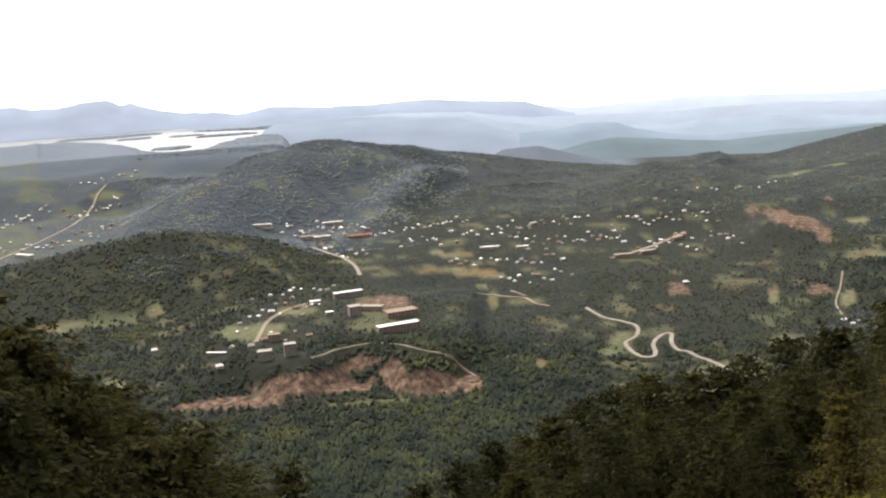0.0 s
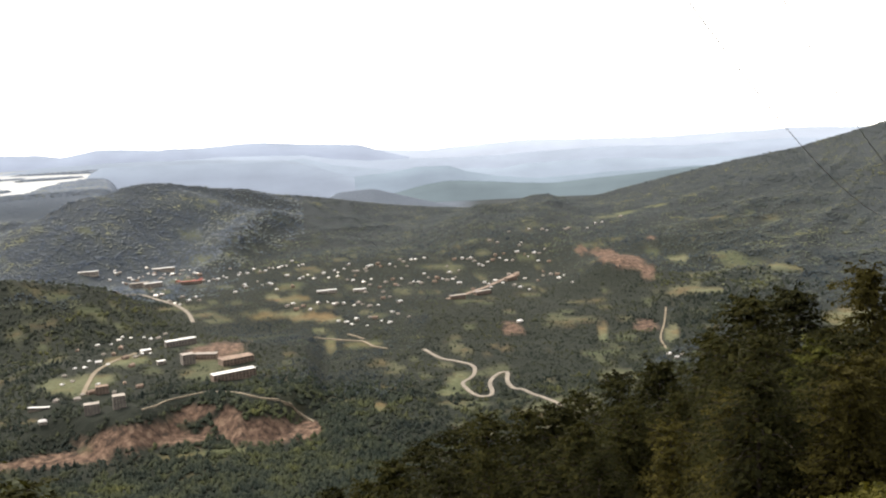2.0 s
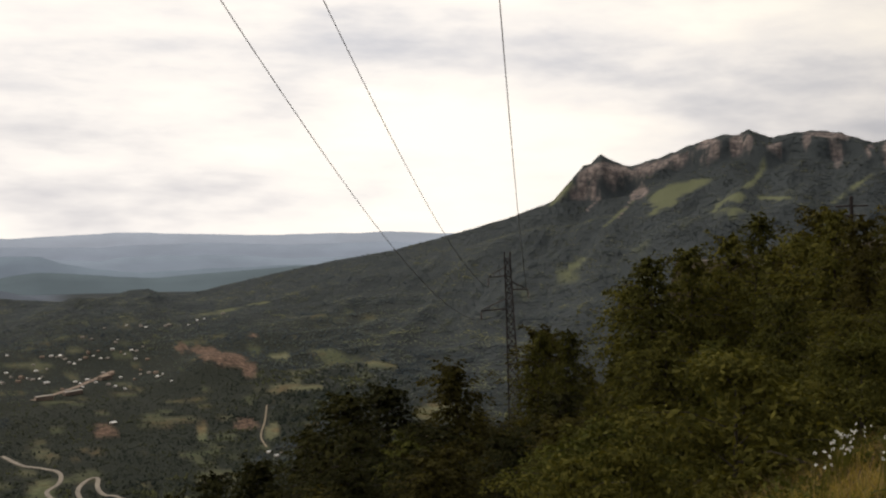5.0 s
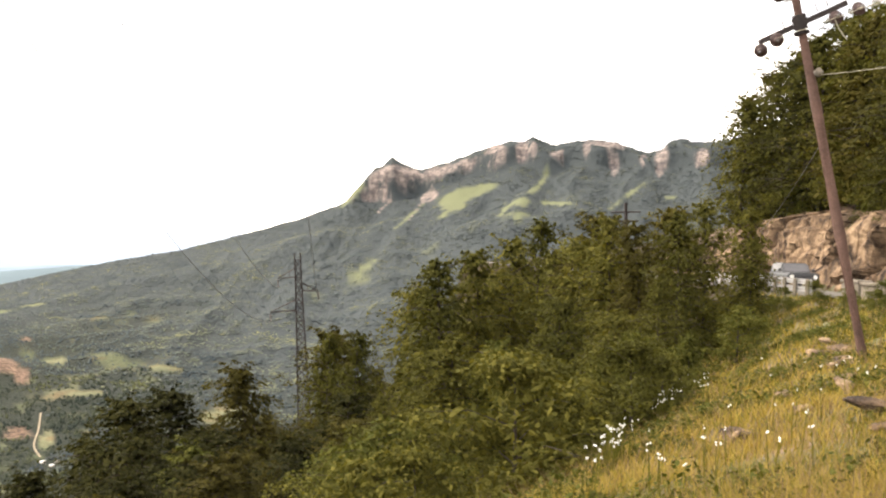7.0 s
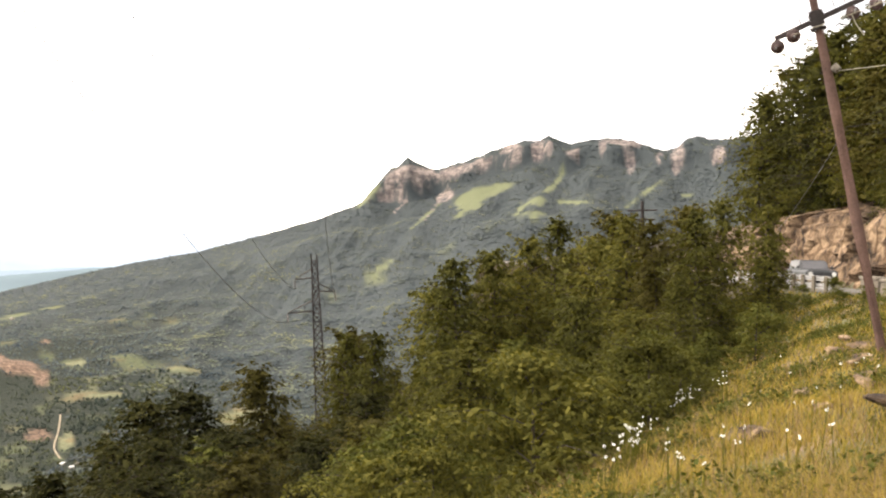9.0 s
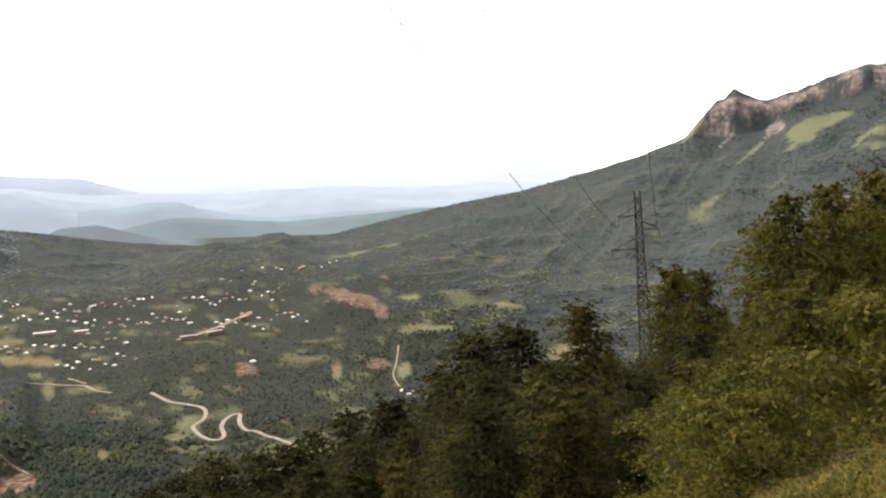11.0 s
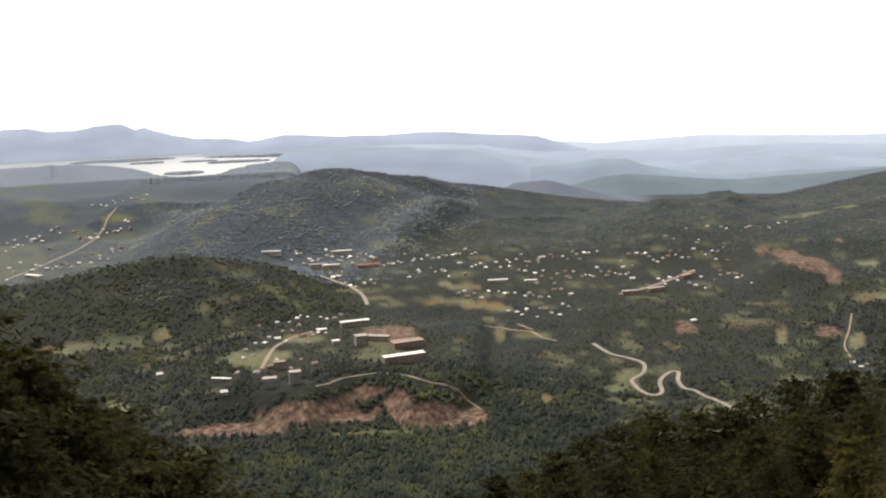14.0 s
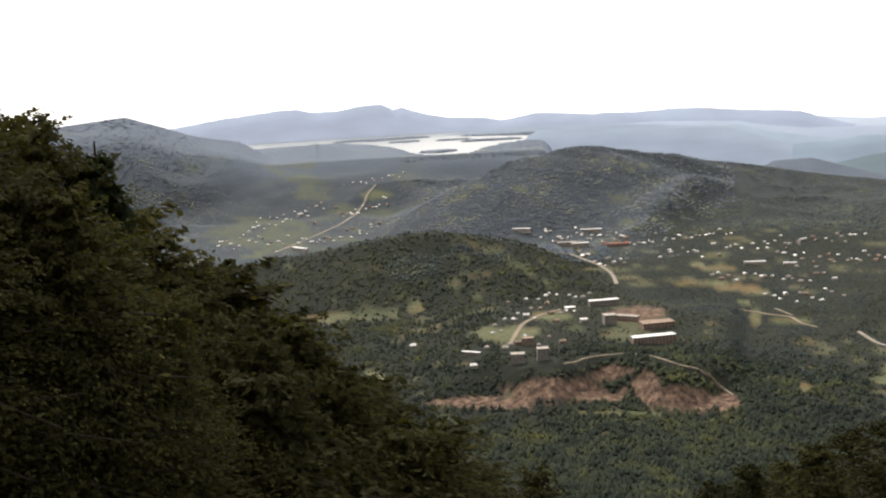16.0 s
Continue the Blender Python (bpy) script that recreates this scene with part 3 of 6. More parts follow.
def meet(az, el, near=500.0, far=4700.0):
    """Where a sight line at this bearing and angle comes down on the land."""
    rr = np.arange(near, far, 6.0)
    x, y = rr * math.sin(radians(az)), rr * math.cos(radians(az))
    z = height_at(x, y)
    under = np.nonzero(z >= rr * math.tan(radians(el)))[0]
    k = under[0] if len(under) else len(rr) - 1
    return Vector((x[k], y[k], z[k]))

# ---- land cover: clearings as bearing, angle, half width and half depth in degrees, kind (e earth, m meadow) ----
PATCHES = [
    (-8.0, -17.0, 4.2, 0.8, "e"), (-5.2, -16.7, 2.6, 1.0, "e"), (-2.4, -17.4, 2.4, 0.7, "e"), (-13.3, -17.5, 3.4, 0.42, "e", -0.03), (0.4, -17.5, 0.8, 0.5, "e"),
    (17.6, -9.1, 1.0, 0.38, "e", -0.3), (18.8, -9.5, 0.7, 0.42, "e", -0.35), (19.7, -10.1, 0.4, 0.45, "e"), (16.1, -8.7, 0.35, 0.28, "e"), (19.4, -12.9, 1.1, 0.35, "e"), (14.9, -5.6, 0.4, 0.12, "e"), (-4.2, -12.9, 1.6, 0.5, "e"), (12.2, -13.0, 0.6, 0.25, "e"),
    (-21.4, -12.4, 1.5, 0.3, "m"), (0.1, -10.6, 1.0, 0.25, "m"), (21.4, -9.35, 0.6, 0.22, "m"), (-11.5, -13.9, 1.9, 0.45, "m"), (-18.2, -5.9, 1.0, 0.3, "m"),
    (9.0, -15.7, 0.8, 0.55, "m"), (20.9, -13.4, 0.5, 0.5, "m"), (-19.0, -18.3, 0.5, 0.4, "m"), (2.0, -13.2, 0.25, 0.5, "m"), (-1.0, -10.4, 0.5, 0.2, "m"), (17.2, -13.3, 0.3, 0.4, "m"), (4.0, -13.4, 1.0, 0.2, "m"),
    (42.3, -0.4, 1.1, 0.55, "m", 0.3), (43.6, 0.12, 0.9, 0.22, "m", 0.25), (42.1, -1.15, 0.8, 0.22, "m", 0.5), (45.3, -0.75, 0.85, 0.45, "m", 0.4), (46.3, 0.02, 0.8, 0.17, "m", 0.8), (46.85, 0.65, 0.35, 0.16, "m", 1.2), (45.7, -1.3, 0.5, 0.22, "m"),
    (51.5, 0.0, 0.95, 0.17, "m", 0.77), (37.35, -4.4, 0.5, 0.25, "m", 0.8), (43.4, -2.04, 0.8, 0.1, "m"), (47.8, -0.6, 0.9, 0.1, "m"), (36.7, -0.35, 0.7, 0.2, "m", 1.05), (53.7, -0.1, 0.5, 0.1, "m"), (39.6, -1.6, 0.9, 0.1, "m", 0.9),
    (22.6, -11.0, 1.2, 0.15, "m"), (30.0, -12.4, 1.6, 0.4, "m"), (17.9, -6.97, 2.0, 0.1, "m", 0.17), (20.2, -6.52, 0.7, 0.06, "m", 0.1), (20.0, -8.3, 0.4, 0.12, "e"), (9.2, -15.25, 0.5, 0.22, "m"), (8.5, -16.2, 0.8, 0.2, "m"),
    (-19.0, -15.7, 0.6, 0.28, "m", -0.4), (-16.5, -12.3, 0.5, 0.4, "m"), (-12.6, -13.7, 1.0, 0.3, "m"), (1.0, -11.65, 1.7, 0.2, "m", -0.13), (-1.6, -11.3, 0.7, 0.16, "m"), (1.5, -12.4, 0.5, 0.1, "m"), (-5.0, -18.25, 4.5, 0.1, "m"),
    (-9.0, -13.0, 1.3, 0.3, "m"), (-3.9, -5.2, 0.6, 0.18, "m"), (4.5, -16.8, 0.5, 0.4, "m"), (26.6, -9.9, 1.2, 0.25, "m"),
]


def cover_of(x, y, z):
    """Shares of bare earth and meadow at places on the land."""
    r = np.hypot(x, y)
    az, el = np.degrees(np.arctan2(x, y)), np.degrees(np.arctan2(z, r))
    ragged = 0.5 * rough(x, y, 55, 4, 61)
    earth, meadow = np.zeros_like(r), np.zeros_like(r)
    for a, e, w, h, kind, *slant in PATCHES:
        e = e + (az - a) * (slant[0] if slant else 0)
        inside = 1 - smooth(np.sqrt(((az - a) / w) ** 2 + ((el - e) / h) ** 2) + ragged * (1.3 if w < 1.7 else 1.1), 0.75, 1.1)
        if kind == "e":
            earth = np.maximum(earth, inside)
        else:
            meadow = np.maximum(meadow, inside)
    # scattered small clearings among the houses of the valley
    town = smooth(r, 1150, 1500) * (1 - smooth(r, 2500, 2900)) * smooth(az, -18, -9) * (1 - smooth(az, 21, 25))
    meadow = np.maximum(meadow, 0.7 * town * smooth(rough(x, y, 70, 3, 71), 0.4, 0.6))
    meadow = np.maximum(meadow, 0.7 * smooth(r, 900, 1300) * (1 - smooth(r, 2600, 2900)) * smooth(rough(x, y, 110, 3, 72), 0.46, 0.58))
    valley = smooth(az, -30, -27) * (1 - smooth(az, -18, -15)) * smooth(r, 2350, 2500) * (1 - smooth(r, 3100, 3300))
    meadow = np.maximum(meadow, 0.6 * valley * smooth(rough(x, y, 120, 3, 73), 0.1, 0.3))
    speckle = smooth(r, 1000, 1250) * (1 - smooth(r, 2500, 2900)) * smooth(az, -24, -14) * (1 - smooth(az, 23, 28))
    meadow = np.maximum(meadow, 0.6 * speckle * smooth(rough(x, y, 36, 2, 75) + 0.3 * rough(x, y, 200, 2, 76), 0.46, 0.62))
    meadow = meadow * np.where(r > 2500, 0.9 * smooth(rough(x, y, 40, 3, 77), -0.6, 0.1), 1.0)
    earth = earth * (1 - 0.9 * smooth(rough(x, y, 34, 3, 62), 0.42, 0.56) * (r < 1500))
    wild = r > 700
    earth, meadow = earth * wild, meadow * wild
    s, d = slope_frame(x, y)
    verge = (1 - smooth(d + 0.8 * rough(x, y, 4, 2, 74), 4.0, 6.5)) * (r < 200)
    bank = smooth(s, 24, 34) * smooth(-(d - road_centre(s)) - 4.2, 0, 0.6) * (r < 200)
    earth = np.maximum(earth, 0.8 * verge * (0.6 + 1.1 * rough(x, y, 1.5, 3, 78)))
    return np.clip(earth, 0, 1), np.maximum(meadow, verge * (1 - bank)), bank


def ground_is_long(az, r):
    """The long wooded hill east of the lake valley."""
    h = HILLS["long"]
    return (az > -19) & (r < by(az, h["far"]) + 60)


def build_ground():
    az = np.concatenate([np.arange(-180, -48, 4.0), np.arange(-48, 35, 0.24), np.arange(35, 57, 0.13), np.arange(57, 72, 0.24), np.arange(72, 180.1, 4.0)])
    r = np.concatenate([[0.0, 0.6, 1.2], 1.8 * 1.017 ** np.arange(0, 480)])
    r = np.unique(np.concatenate([r[r < 4900], np.arange(1205, 1345, 8.0), np.arange(2760, 3400, 13.0), np.arange(3400, 4800, 32.0)]))
    r = np.append(r, 4900)
    A, R = np.meshgrid(np.radians(az), r)
    x, y = R * np.sin(A), R * np.cos(A)
    z, cliff = ground(x, y)
    n, m = x.shape
    i = np.arange(n * m).reshape(n, m)
    faces = np.stack([i[:-1, :-1], i[:-1, 1:], i[1:, 1:], i[1:, :-1]], -1).reshape(-1, 4)[:, ::-1]
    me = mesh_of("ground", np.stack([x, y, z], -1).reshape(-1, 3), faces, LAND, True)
    earth, meadow, bank = cover_of(x, y, z)
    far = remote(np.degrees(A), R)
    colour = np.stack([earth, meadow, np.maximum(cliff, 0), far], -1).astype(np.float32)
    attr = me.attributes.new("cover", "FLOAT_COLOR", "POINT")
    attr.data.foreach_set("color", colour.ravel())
    s, d = slope_frame(x, y)
    litter = (1 - smooth(R, 300, 420)) * (1 - meadow)
    # haze share painted into the land round the lake, knoll and western hills
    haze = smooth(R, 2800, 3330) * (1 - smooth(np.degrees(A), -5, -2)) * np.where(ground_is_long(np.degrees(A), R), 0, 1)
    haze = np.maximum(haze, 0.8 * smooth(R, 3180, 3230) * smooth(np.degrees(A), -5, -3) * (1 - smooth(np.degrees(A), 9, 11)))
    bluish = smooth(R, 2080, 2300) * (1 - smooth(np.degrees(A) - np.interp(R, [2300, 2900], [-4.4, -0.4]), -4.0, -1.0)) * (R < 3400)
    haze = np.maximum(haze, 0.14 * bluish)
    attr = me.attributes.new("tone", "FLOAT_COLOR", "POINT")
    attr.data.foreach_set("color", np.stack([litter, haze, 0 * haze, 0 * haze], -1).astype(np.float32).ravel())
    ob = new("ground", me)
    return tagged(ob, "wooded valley land with clearings, red earth cuttings and dry grass verge", "ground", kind="structure")


build_ground()

# the lake
lake_bm = bmesh.new()
lake_pts = [spot(a, 3185) for a in np.arange(-28, -9.5, 0.8)] + [spot(a, 4790) for a in np.arange(-9.8, -28.5, -0.8)]
lake_bm.faces.new([lake_bm.verts.new((x, y, LAKE_Z)) for x, y in lake_pts][::-1])
tagged(part("water", lake_bm, WATER), "pale still lake reflecting the bright sky", "lake", kind="structure")

# far hills behind the lake and the plain
FAR_RIDGES = [
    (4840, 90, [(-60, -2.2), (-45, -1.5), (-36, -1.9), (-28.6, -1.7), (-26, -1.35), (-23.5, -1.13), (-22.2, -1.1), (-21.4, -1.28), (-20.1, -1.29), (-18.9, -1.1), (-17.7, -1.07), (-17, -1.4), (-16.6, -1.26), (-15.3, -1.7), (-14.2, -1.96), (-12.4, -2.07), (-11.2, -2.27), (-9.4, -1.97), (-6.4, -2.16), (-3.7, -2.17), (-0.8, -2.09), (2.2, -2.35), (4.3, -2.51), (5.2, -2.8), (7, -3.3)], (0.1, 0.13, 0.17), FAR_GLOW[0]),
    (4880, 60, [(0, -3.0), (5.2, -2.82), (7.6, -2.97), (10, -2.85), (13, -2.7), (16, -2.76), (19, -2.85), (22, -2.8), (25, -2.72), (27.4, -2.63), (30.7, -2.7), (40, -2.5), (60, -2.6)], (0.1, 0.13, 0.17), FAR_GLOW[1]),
    # this low ridge and the next are added to cover the lake plain's edge
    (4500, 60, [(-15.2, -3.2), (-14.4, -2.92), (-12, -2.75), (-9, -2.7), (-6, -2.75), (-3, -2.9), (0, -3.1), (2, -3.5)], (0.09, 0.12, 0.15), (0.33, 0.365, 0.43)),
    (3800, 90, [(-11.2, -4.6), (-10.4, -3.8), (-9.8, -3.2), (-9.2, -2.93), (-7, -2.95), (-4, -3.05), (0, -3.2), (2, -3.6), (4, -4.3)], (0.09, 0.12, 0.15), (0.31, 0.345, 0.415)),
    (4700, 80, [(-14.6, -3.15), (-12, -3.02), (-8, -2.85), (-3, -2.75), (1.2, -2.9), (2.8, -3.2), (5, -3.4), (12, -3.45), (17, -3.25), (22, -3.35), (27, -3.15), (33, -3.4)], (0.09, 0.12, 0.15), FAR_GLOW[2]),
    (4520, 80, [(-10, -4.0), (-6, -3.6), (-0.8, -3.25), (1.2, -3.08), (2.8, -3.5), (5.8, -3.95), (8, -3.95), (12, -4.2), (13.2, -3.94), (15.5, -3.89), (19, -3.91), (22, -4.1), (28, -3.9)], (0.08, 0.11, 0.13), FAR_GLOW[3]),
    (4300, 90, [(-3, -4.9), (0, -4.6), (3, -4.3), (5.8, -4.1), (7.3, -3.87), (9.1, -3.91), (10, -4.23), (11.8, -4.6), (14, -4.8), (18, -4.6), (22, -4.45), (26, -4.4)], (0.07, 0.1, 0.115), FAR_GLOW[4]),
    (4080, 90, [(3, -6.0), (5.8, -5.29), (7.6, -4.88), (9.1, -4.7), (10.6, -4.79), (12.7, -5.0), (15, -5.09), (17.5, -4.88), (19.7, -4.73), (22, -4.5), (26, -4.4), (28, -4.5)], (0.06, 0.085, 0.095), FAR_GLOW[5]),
]
for k, (dist, deep, line, colour, glow) in enumerate(FAR_RIDGES):
    az = np.arange(line[0][0], line[-1][0] + 0.01, 0.12)
    el = by(az, line) + 0.05 * rough(az, az * 0 + k, 1.1, 4, 80 + k)
    crest = dist * np.tan(np.radians(el))
    rings = []
    for off, share in ((-2.2 * deep, 0.0), (-1.3 * deep, 0.45), (-0.5 * deep, 0.82), (0, 1.0), (40, 0.8), (90, 0.0)):
        rr = dist + off
        zz = -480 + (crest + 480) * share
        rings.append(np.stack([rr * np.sin(np.radians(az)), rr * np.cos(np.radians(az)), zz + 6 * rough(az * 40, az * 0 + off, 30, 3, k) * (0 < share < 1)], -1))
    v = np.stack(rings)
    n, m = v.shape[:2]
    i = np.arange(n * m).reshape(n, m)
    faces = np.stack([i[:-1, :-1], i[:-1, 1:], i[1:, 1:], i[1:, :-1]], -1).reshape(-1, 4)[:, ::-1]
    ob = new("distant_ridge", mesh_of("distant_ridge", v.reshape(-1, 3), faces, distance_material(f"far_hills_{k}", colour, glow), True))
    tagged(ob, "range of hills on the horizon, its blue haze given as a glow", "hills", kind="structure")


# ---- woods of the valley and hills, past counting ----
rng = np.random.default_rng(7)


def clump_shapes(lobes, sides, count, seed):
    """Small uneven tree crowns of unit size, each of a few ragged lobes, as arrays of corners and faces."""
    g = np.random.default_rng(seed)
    shapes = []
    for _ in range(count):
        v, f = [], []
        for k in range(lobes):
            a, off = g.uniform(0, 6.28), (0.0 if k == 0 else g.uniform(0.18, 0.36))
            cx, cy, top = off * math.cos(a), off * math.sin(a), (1.0 if k == 0 else g.uniform(0.55, 0.9))
            b = len(v)
            v.append((cx + g.uniform(-0.06, 0.06), cy + g.uniform(-0.06, 0.06), top))
            for q in range(sides):
                t = a + 2 * math.pi * (q + g.uniform(-0.3, 0.3)) / sides
                rr = g.uniform(0.26, 0.48) * (1.1 if lobes == 1 else 0.9)
                v.append((cx + rr * math.cos(t), cy + rr * math.sin(t), top * g.uniform(0.12, 0.5)))
            f += [(b, b + 1 + q, b + 1 + (q + 1) % sides) for q in range(sides)]
        shapes.append((np.array(v), np.array(f)))
    return shapes


def woods(name, label, count, az_range, r_range, size, mat, shapes, keep=None, r_power=1.0, tall=1.0, shaded=True):
    az = rng.uniform(*az_range, count)
    t = rng.uniform(0, 1, count)
    r = (r_range[0] ** r_power + t * (r_range[1] ** r_power - r_range[0] ** r_power)) ** (1 / r_power)
    x, y = r * np.sin(np.radians(az)), r * np.cos(np.radians(az))
    z, cliff = ground(x, y)
    earth, meadow, bank = cover_of(x, y, z)
    ok = (earth < 0.5) & (meadow < rng.uniform(0.2, 0.9, count)) & (cliff < 0.3) & ((r < 3000) | (az > -8) | (z > LAKE_Z + 1.5))
    thin = rough(x, y, 150, 3, 91)
    ok &= rng.uniform(-1.1, 0.3, count) < thin + 0.35
    ok &= ~kept_clear(x, y)
    if keep is not None:
        ok &= keep(az, r, x, y, z)
    x, y, z, r = x[ok], y[ok], z[ok], r[ok]
    verts, faces, base = [], [], 0
    pick = rng.integers(0, len(shapes), len(x))
    for k, (v, f) in enumerate(shapes):
        idx = np.nonzero(pick == k)[0]
        if not len(idx):
            continue
        w = size[0] + (size[1] - size[0]) * rng.beta(1.4, 2.4, len(idx))
        w = w * (1 - 0.45 * in_town(x[idx], y[idx]))
        h = w * rng.uniform(0.5, 1.15, len(idx)) * tall * (1 - 0.4 * smooth(r[idx], 1600, 2400))
        a = rng.uniform(0, 2 * np.pi, len(idx))
        ca, sa = np.cos(a)[:, None], np.sin(a)[:, None]
        vx = (v[None, :, 0] * ca - v[None, :, 1] * sa) * w[:, None] + x[idx][:, None]
        vy = (v[None, :, 0] * sa + v[None, :, 1] * ca) * w[:, None] + y[idx][:, None]
        vz = v[None, :, 2] * h[:, None] + z[idx][:, None] - 0.4
        verts.append(np.stack([vx, vy, vz], -1).reshape(-1, 3))
        faces.append((f[None] + (np.arange(len(idx)) * len(v))[:, None, None] + base).reshape(-1, 3))
        base += len(idx) * len(v)
    ob = new(name, mesh_of(name, np.concatenate(verts), np.concatenate(faces), mat, shaded))
    return tagged(ob, label, "woodland", kind="stuff")


# a plan of what is kept free of trees: 3 m squares
CELL = 3.0
free_plan = np.zeros((1800, 1300), dtype=bool)


def clear_line(p, q, half):
    """Keep a strip between two places free of trees."""
    n = max(1, int(math.hypot(q[0] - p[0], q[1] - p[1]) / CELL))
    k = int(math.ceil(half / CELL))
    for t in range(n + 1):
        i = int((p[0] + (q[0] - p[0]) * t / n + 2700) / CELL)
        j = int((p[1] + (q[1] - p[1]) * t / n) / CELL)
        free_plan[max(0, i - k):i + k + 1, max(0, j - k):j + k + 1] = True


def kept_clear(x, y):
    i = np.clip(((x + 2700) / CELL).astype(int), 0, 1799)
    j = np.clip((y / CELL).astype(int), 0, 1299)
    return free_plan[i, j]


def in_town(x, y):
    r, az = np.hypot(x, y), np.degrees(np.arctan2(x, y))
    town = smooth(r, 1330, 1450) * (1 - smooth(r, 2250, 2420)) * smooth(az, -13, -11) * (1 - smooth(az, 15, 23))
    town = town * np.maximum(smooth(az, -7, -5), np.maximum(1 - smooth(r, 1650, 1780), smooth(r, 2300, 2400)))
    return np.maximum(town, smooth(r, 2250, 2400) * smooth(az, -30, -25) * (1 - smooth(az, -19, -15)))

# ---- roads of the valley ----
ROADS = [
    ("mountain_road", 5.6, ROAD_FAR, [(7.17, -13.86), (7.79, -14.23), (8.34, -14.47), (9.02, -14.58), (9.73, -14.79), (10.0, -14.99), (9.94, -15.35), (9.57, -15.6), (9.19, -15.78), (9.44, -16.11), (9.81, -16.4), (10.24, -16.6), (10.79, -16.59), (10.94, -16.29), (10.73, -15.93), (10.91, -15.57), (11.4, -15.3), (11.85, -15.31), (11.73, -15.62), (11.83, -15.97), (12.13, -16.23), (12.61, -16.22), (12.97, -16.47), (13.4, -16.6), (13.81, -16.73), (14.32, -16.94), (14.77, -17.22)]),
    ("village_road", 5.0, DIRT, [(1.09, -12.77), (1.87, -12.94), (2.65, -13.08), (3.6, -13.16), (4.06, -13.29), (4.37, -13.54), (5.15, -13.67)]),
    ("village_track", 3.5, DIRT, [(3.0, -12.75), (3.5, -12.95), (3.91, -13.1)]),
    ("town_road", 7.0, ROAD_FAR, [(-9.2, -9.4), (-7.7, -9.7), (-6.7, -10.15), (-6.1, -10.4), (-5.5, -10.85), (-5.3, -11.4)]),
    ("valley_road", 5.5, ROAD_FAR, [(-18.25, -5.45), (-18.74, -5.9), (-18.93, -6.41), (-19.36, -6.87), (-19.91, -7.21), (-20.6, -7.55), (-22.2, -8.1), (-24.0, -8.7)]),
    ("works_track", 6.0, DIRT, [(-11.3, -14.5), (-10.89, -13.87), (-10.6, -13.4), (-9.6, -12.95), (-8.4, -12.7)]),
    ("field_track", 2.6, DIRT, [(20.6, -12.0), (20.5, -12.9), (20.2, -13.6), (20.6, -14.2)]),
    ("quarry_road", 8.0, BROWN_WALL, [(8.6, -11.2), (10.0, -10.9), (11.4, -10.4), (12.6, -9.9)]),
    ("rim_track", 3.0, DIRT, [(-8.4, -15.75), (-7.33, -15.41), (-6.08, -15.22), (-4.84, -15.11), (-3.46, -15.3), (-2.1, -15.84), (-0.29, -16.42), (0.8, -17.3)]),
]
road_paths = []
for name, wide, mat, line in ROADS:
    a = np.array([p[0] for p in line])
    e = np.array([p[1] for p in line])
    t = np.linspace(0, len(line) - 1, (len(line) - 1) * 4 + 1)
    pts = [meet(float(np.interp(q, range(len(a)), a)), float(np.interp(q, range(len(e)), e)), 900) for q in t]
    for _ in range(3):
        pts = [pts[0]] + [(p + q * 2 + s) / 4 for p, q, s in zip(pts, pts[1:], pts[2:])] + [pts[-1]]
    road_paths.append((name, wide, mat, pts))
    for p, q in zip(pts, pts[1:]):
        clear_line(p, q, wide * 0.5 + 2)
        clear_line(p, p * (1 - (6 if wide > 4 else 3) / p.length), 3)


def ribbon(name, pts, wide, mat, lift, label):
    """A road laid on the land, with a bank of its own thickness."""
    bm = bmesh.new()
    rows = []
    for k, p in enumerate(pts):
        way = pts[min(k + 1, len(pts) - 1)] - pts[max(k - 1, 0)]
        side = Vector((way.y, -way.x, 0)).normalized() * wide / 2
        z = max(level_at(p.x + o.x, p.y + o.y) for o in (side, -side, Vector((0, 0, 0)))) + lift
        rows.append([bm.verts.new((p.x + side.x * s, p.y + side.y * s, z - dz)) for s, dz in ((-1.3, 4.0), (-1, 0), (1, 0), (1.3, 4.0))])
    for a, b in zip(rows, rows[1:]):
        for k in range(3):
            bm.faces.new((a[k], b[k], b[k + 1], a[k + 1]))
    bmesh.ops.recalc_face_normals(bm, faces=bm.faces)
    return tagged(part(name, bm, mat), label, "road", kind="structure")


for name, wide, mat, pts in road_paths:
    ribbon(name, pts, wide, mat, 0.8, "pale winding road across the wooded valley")


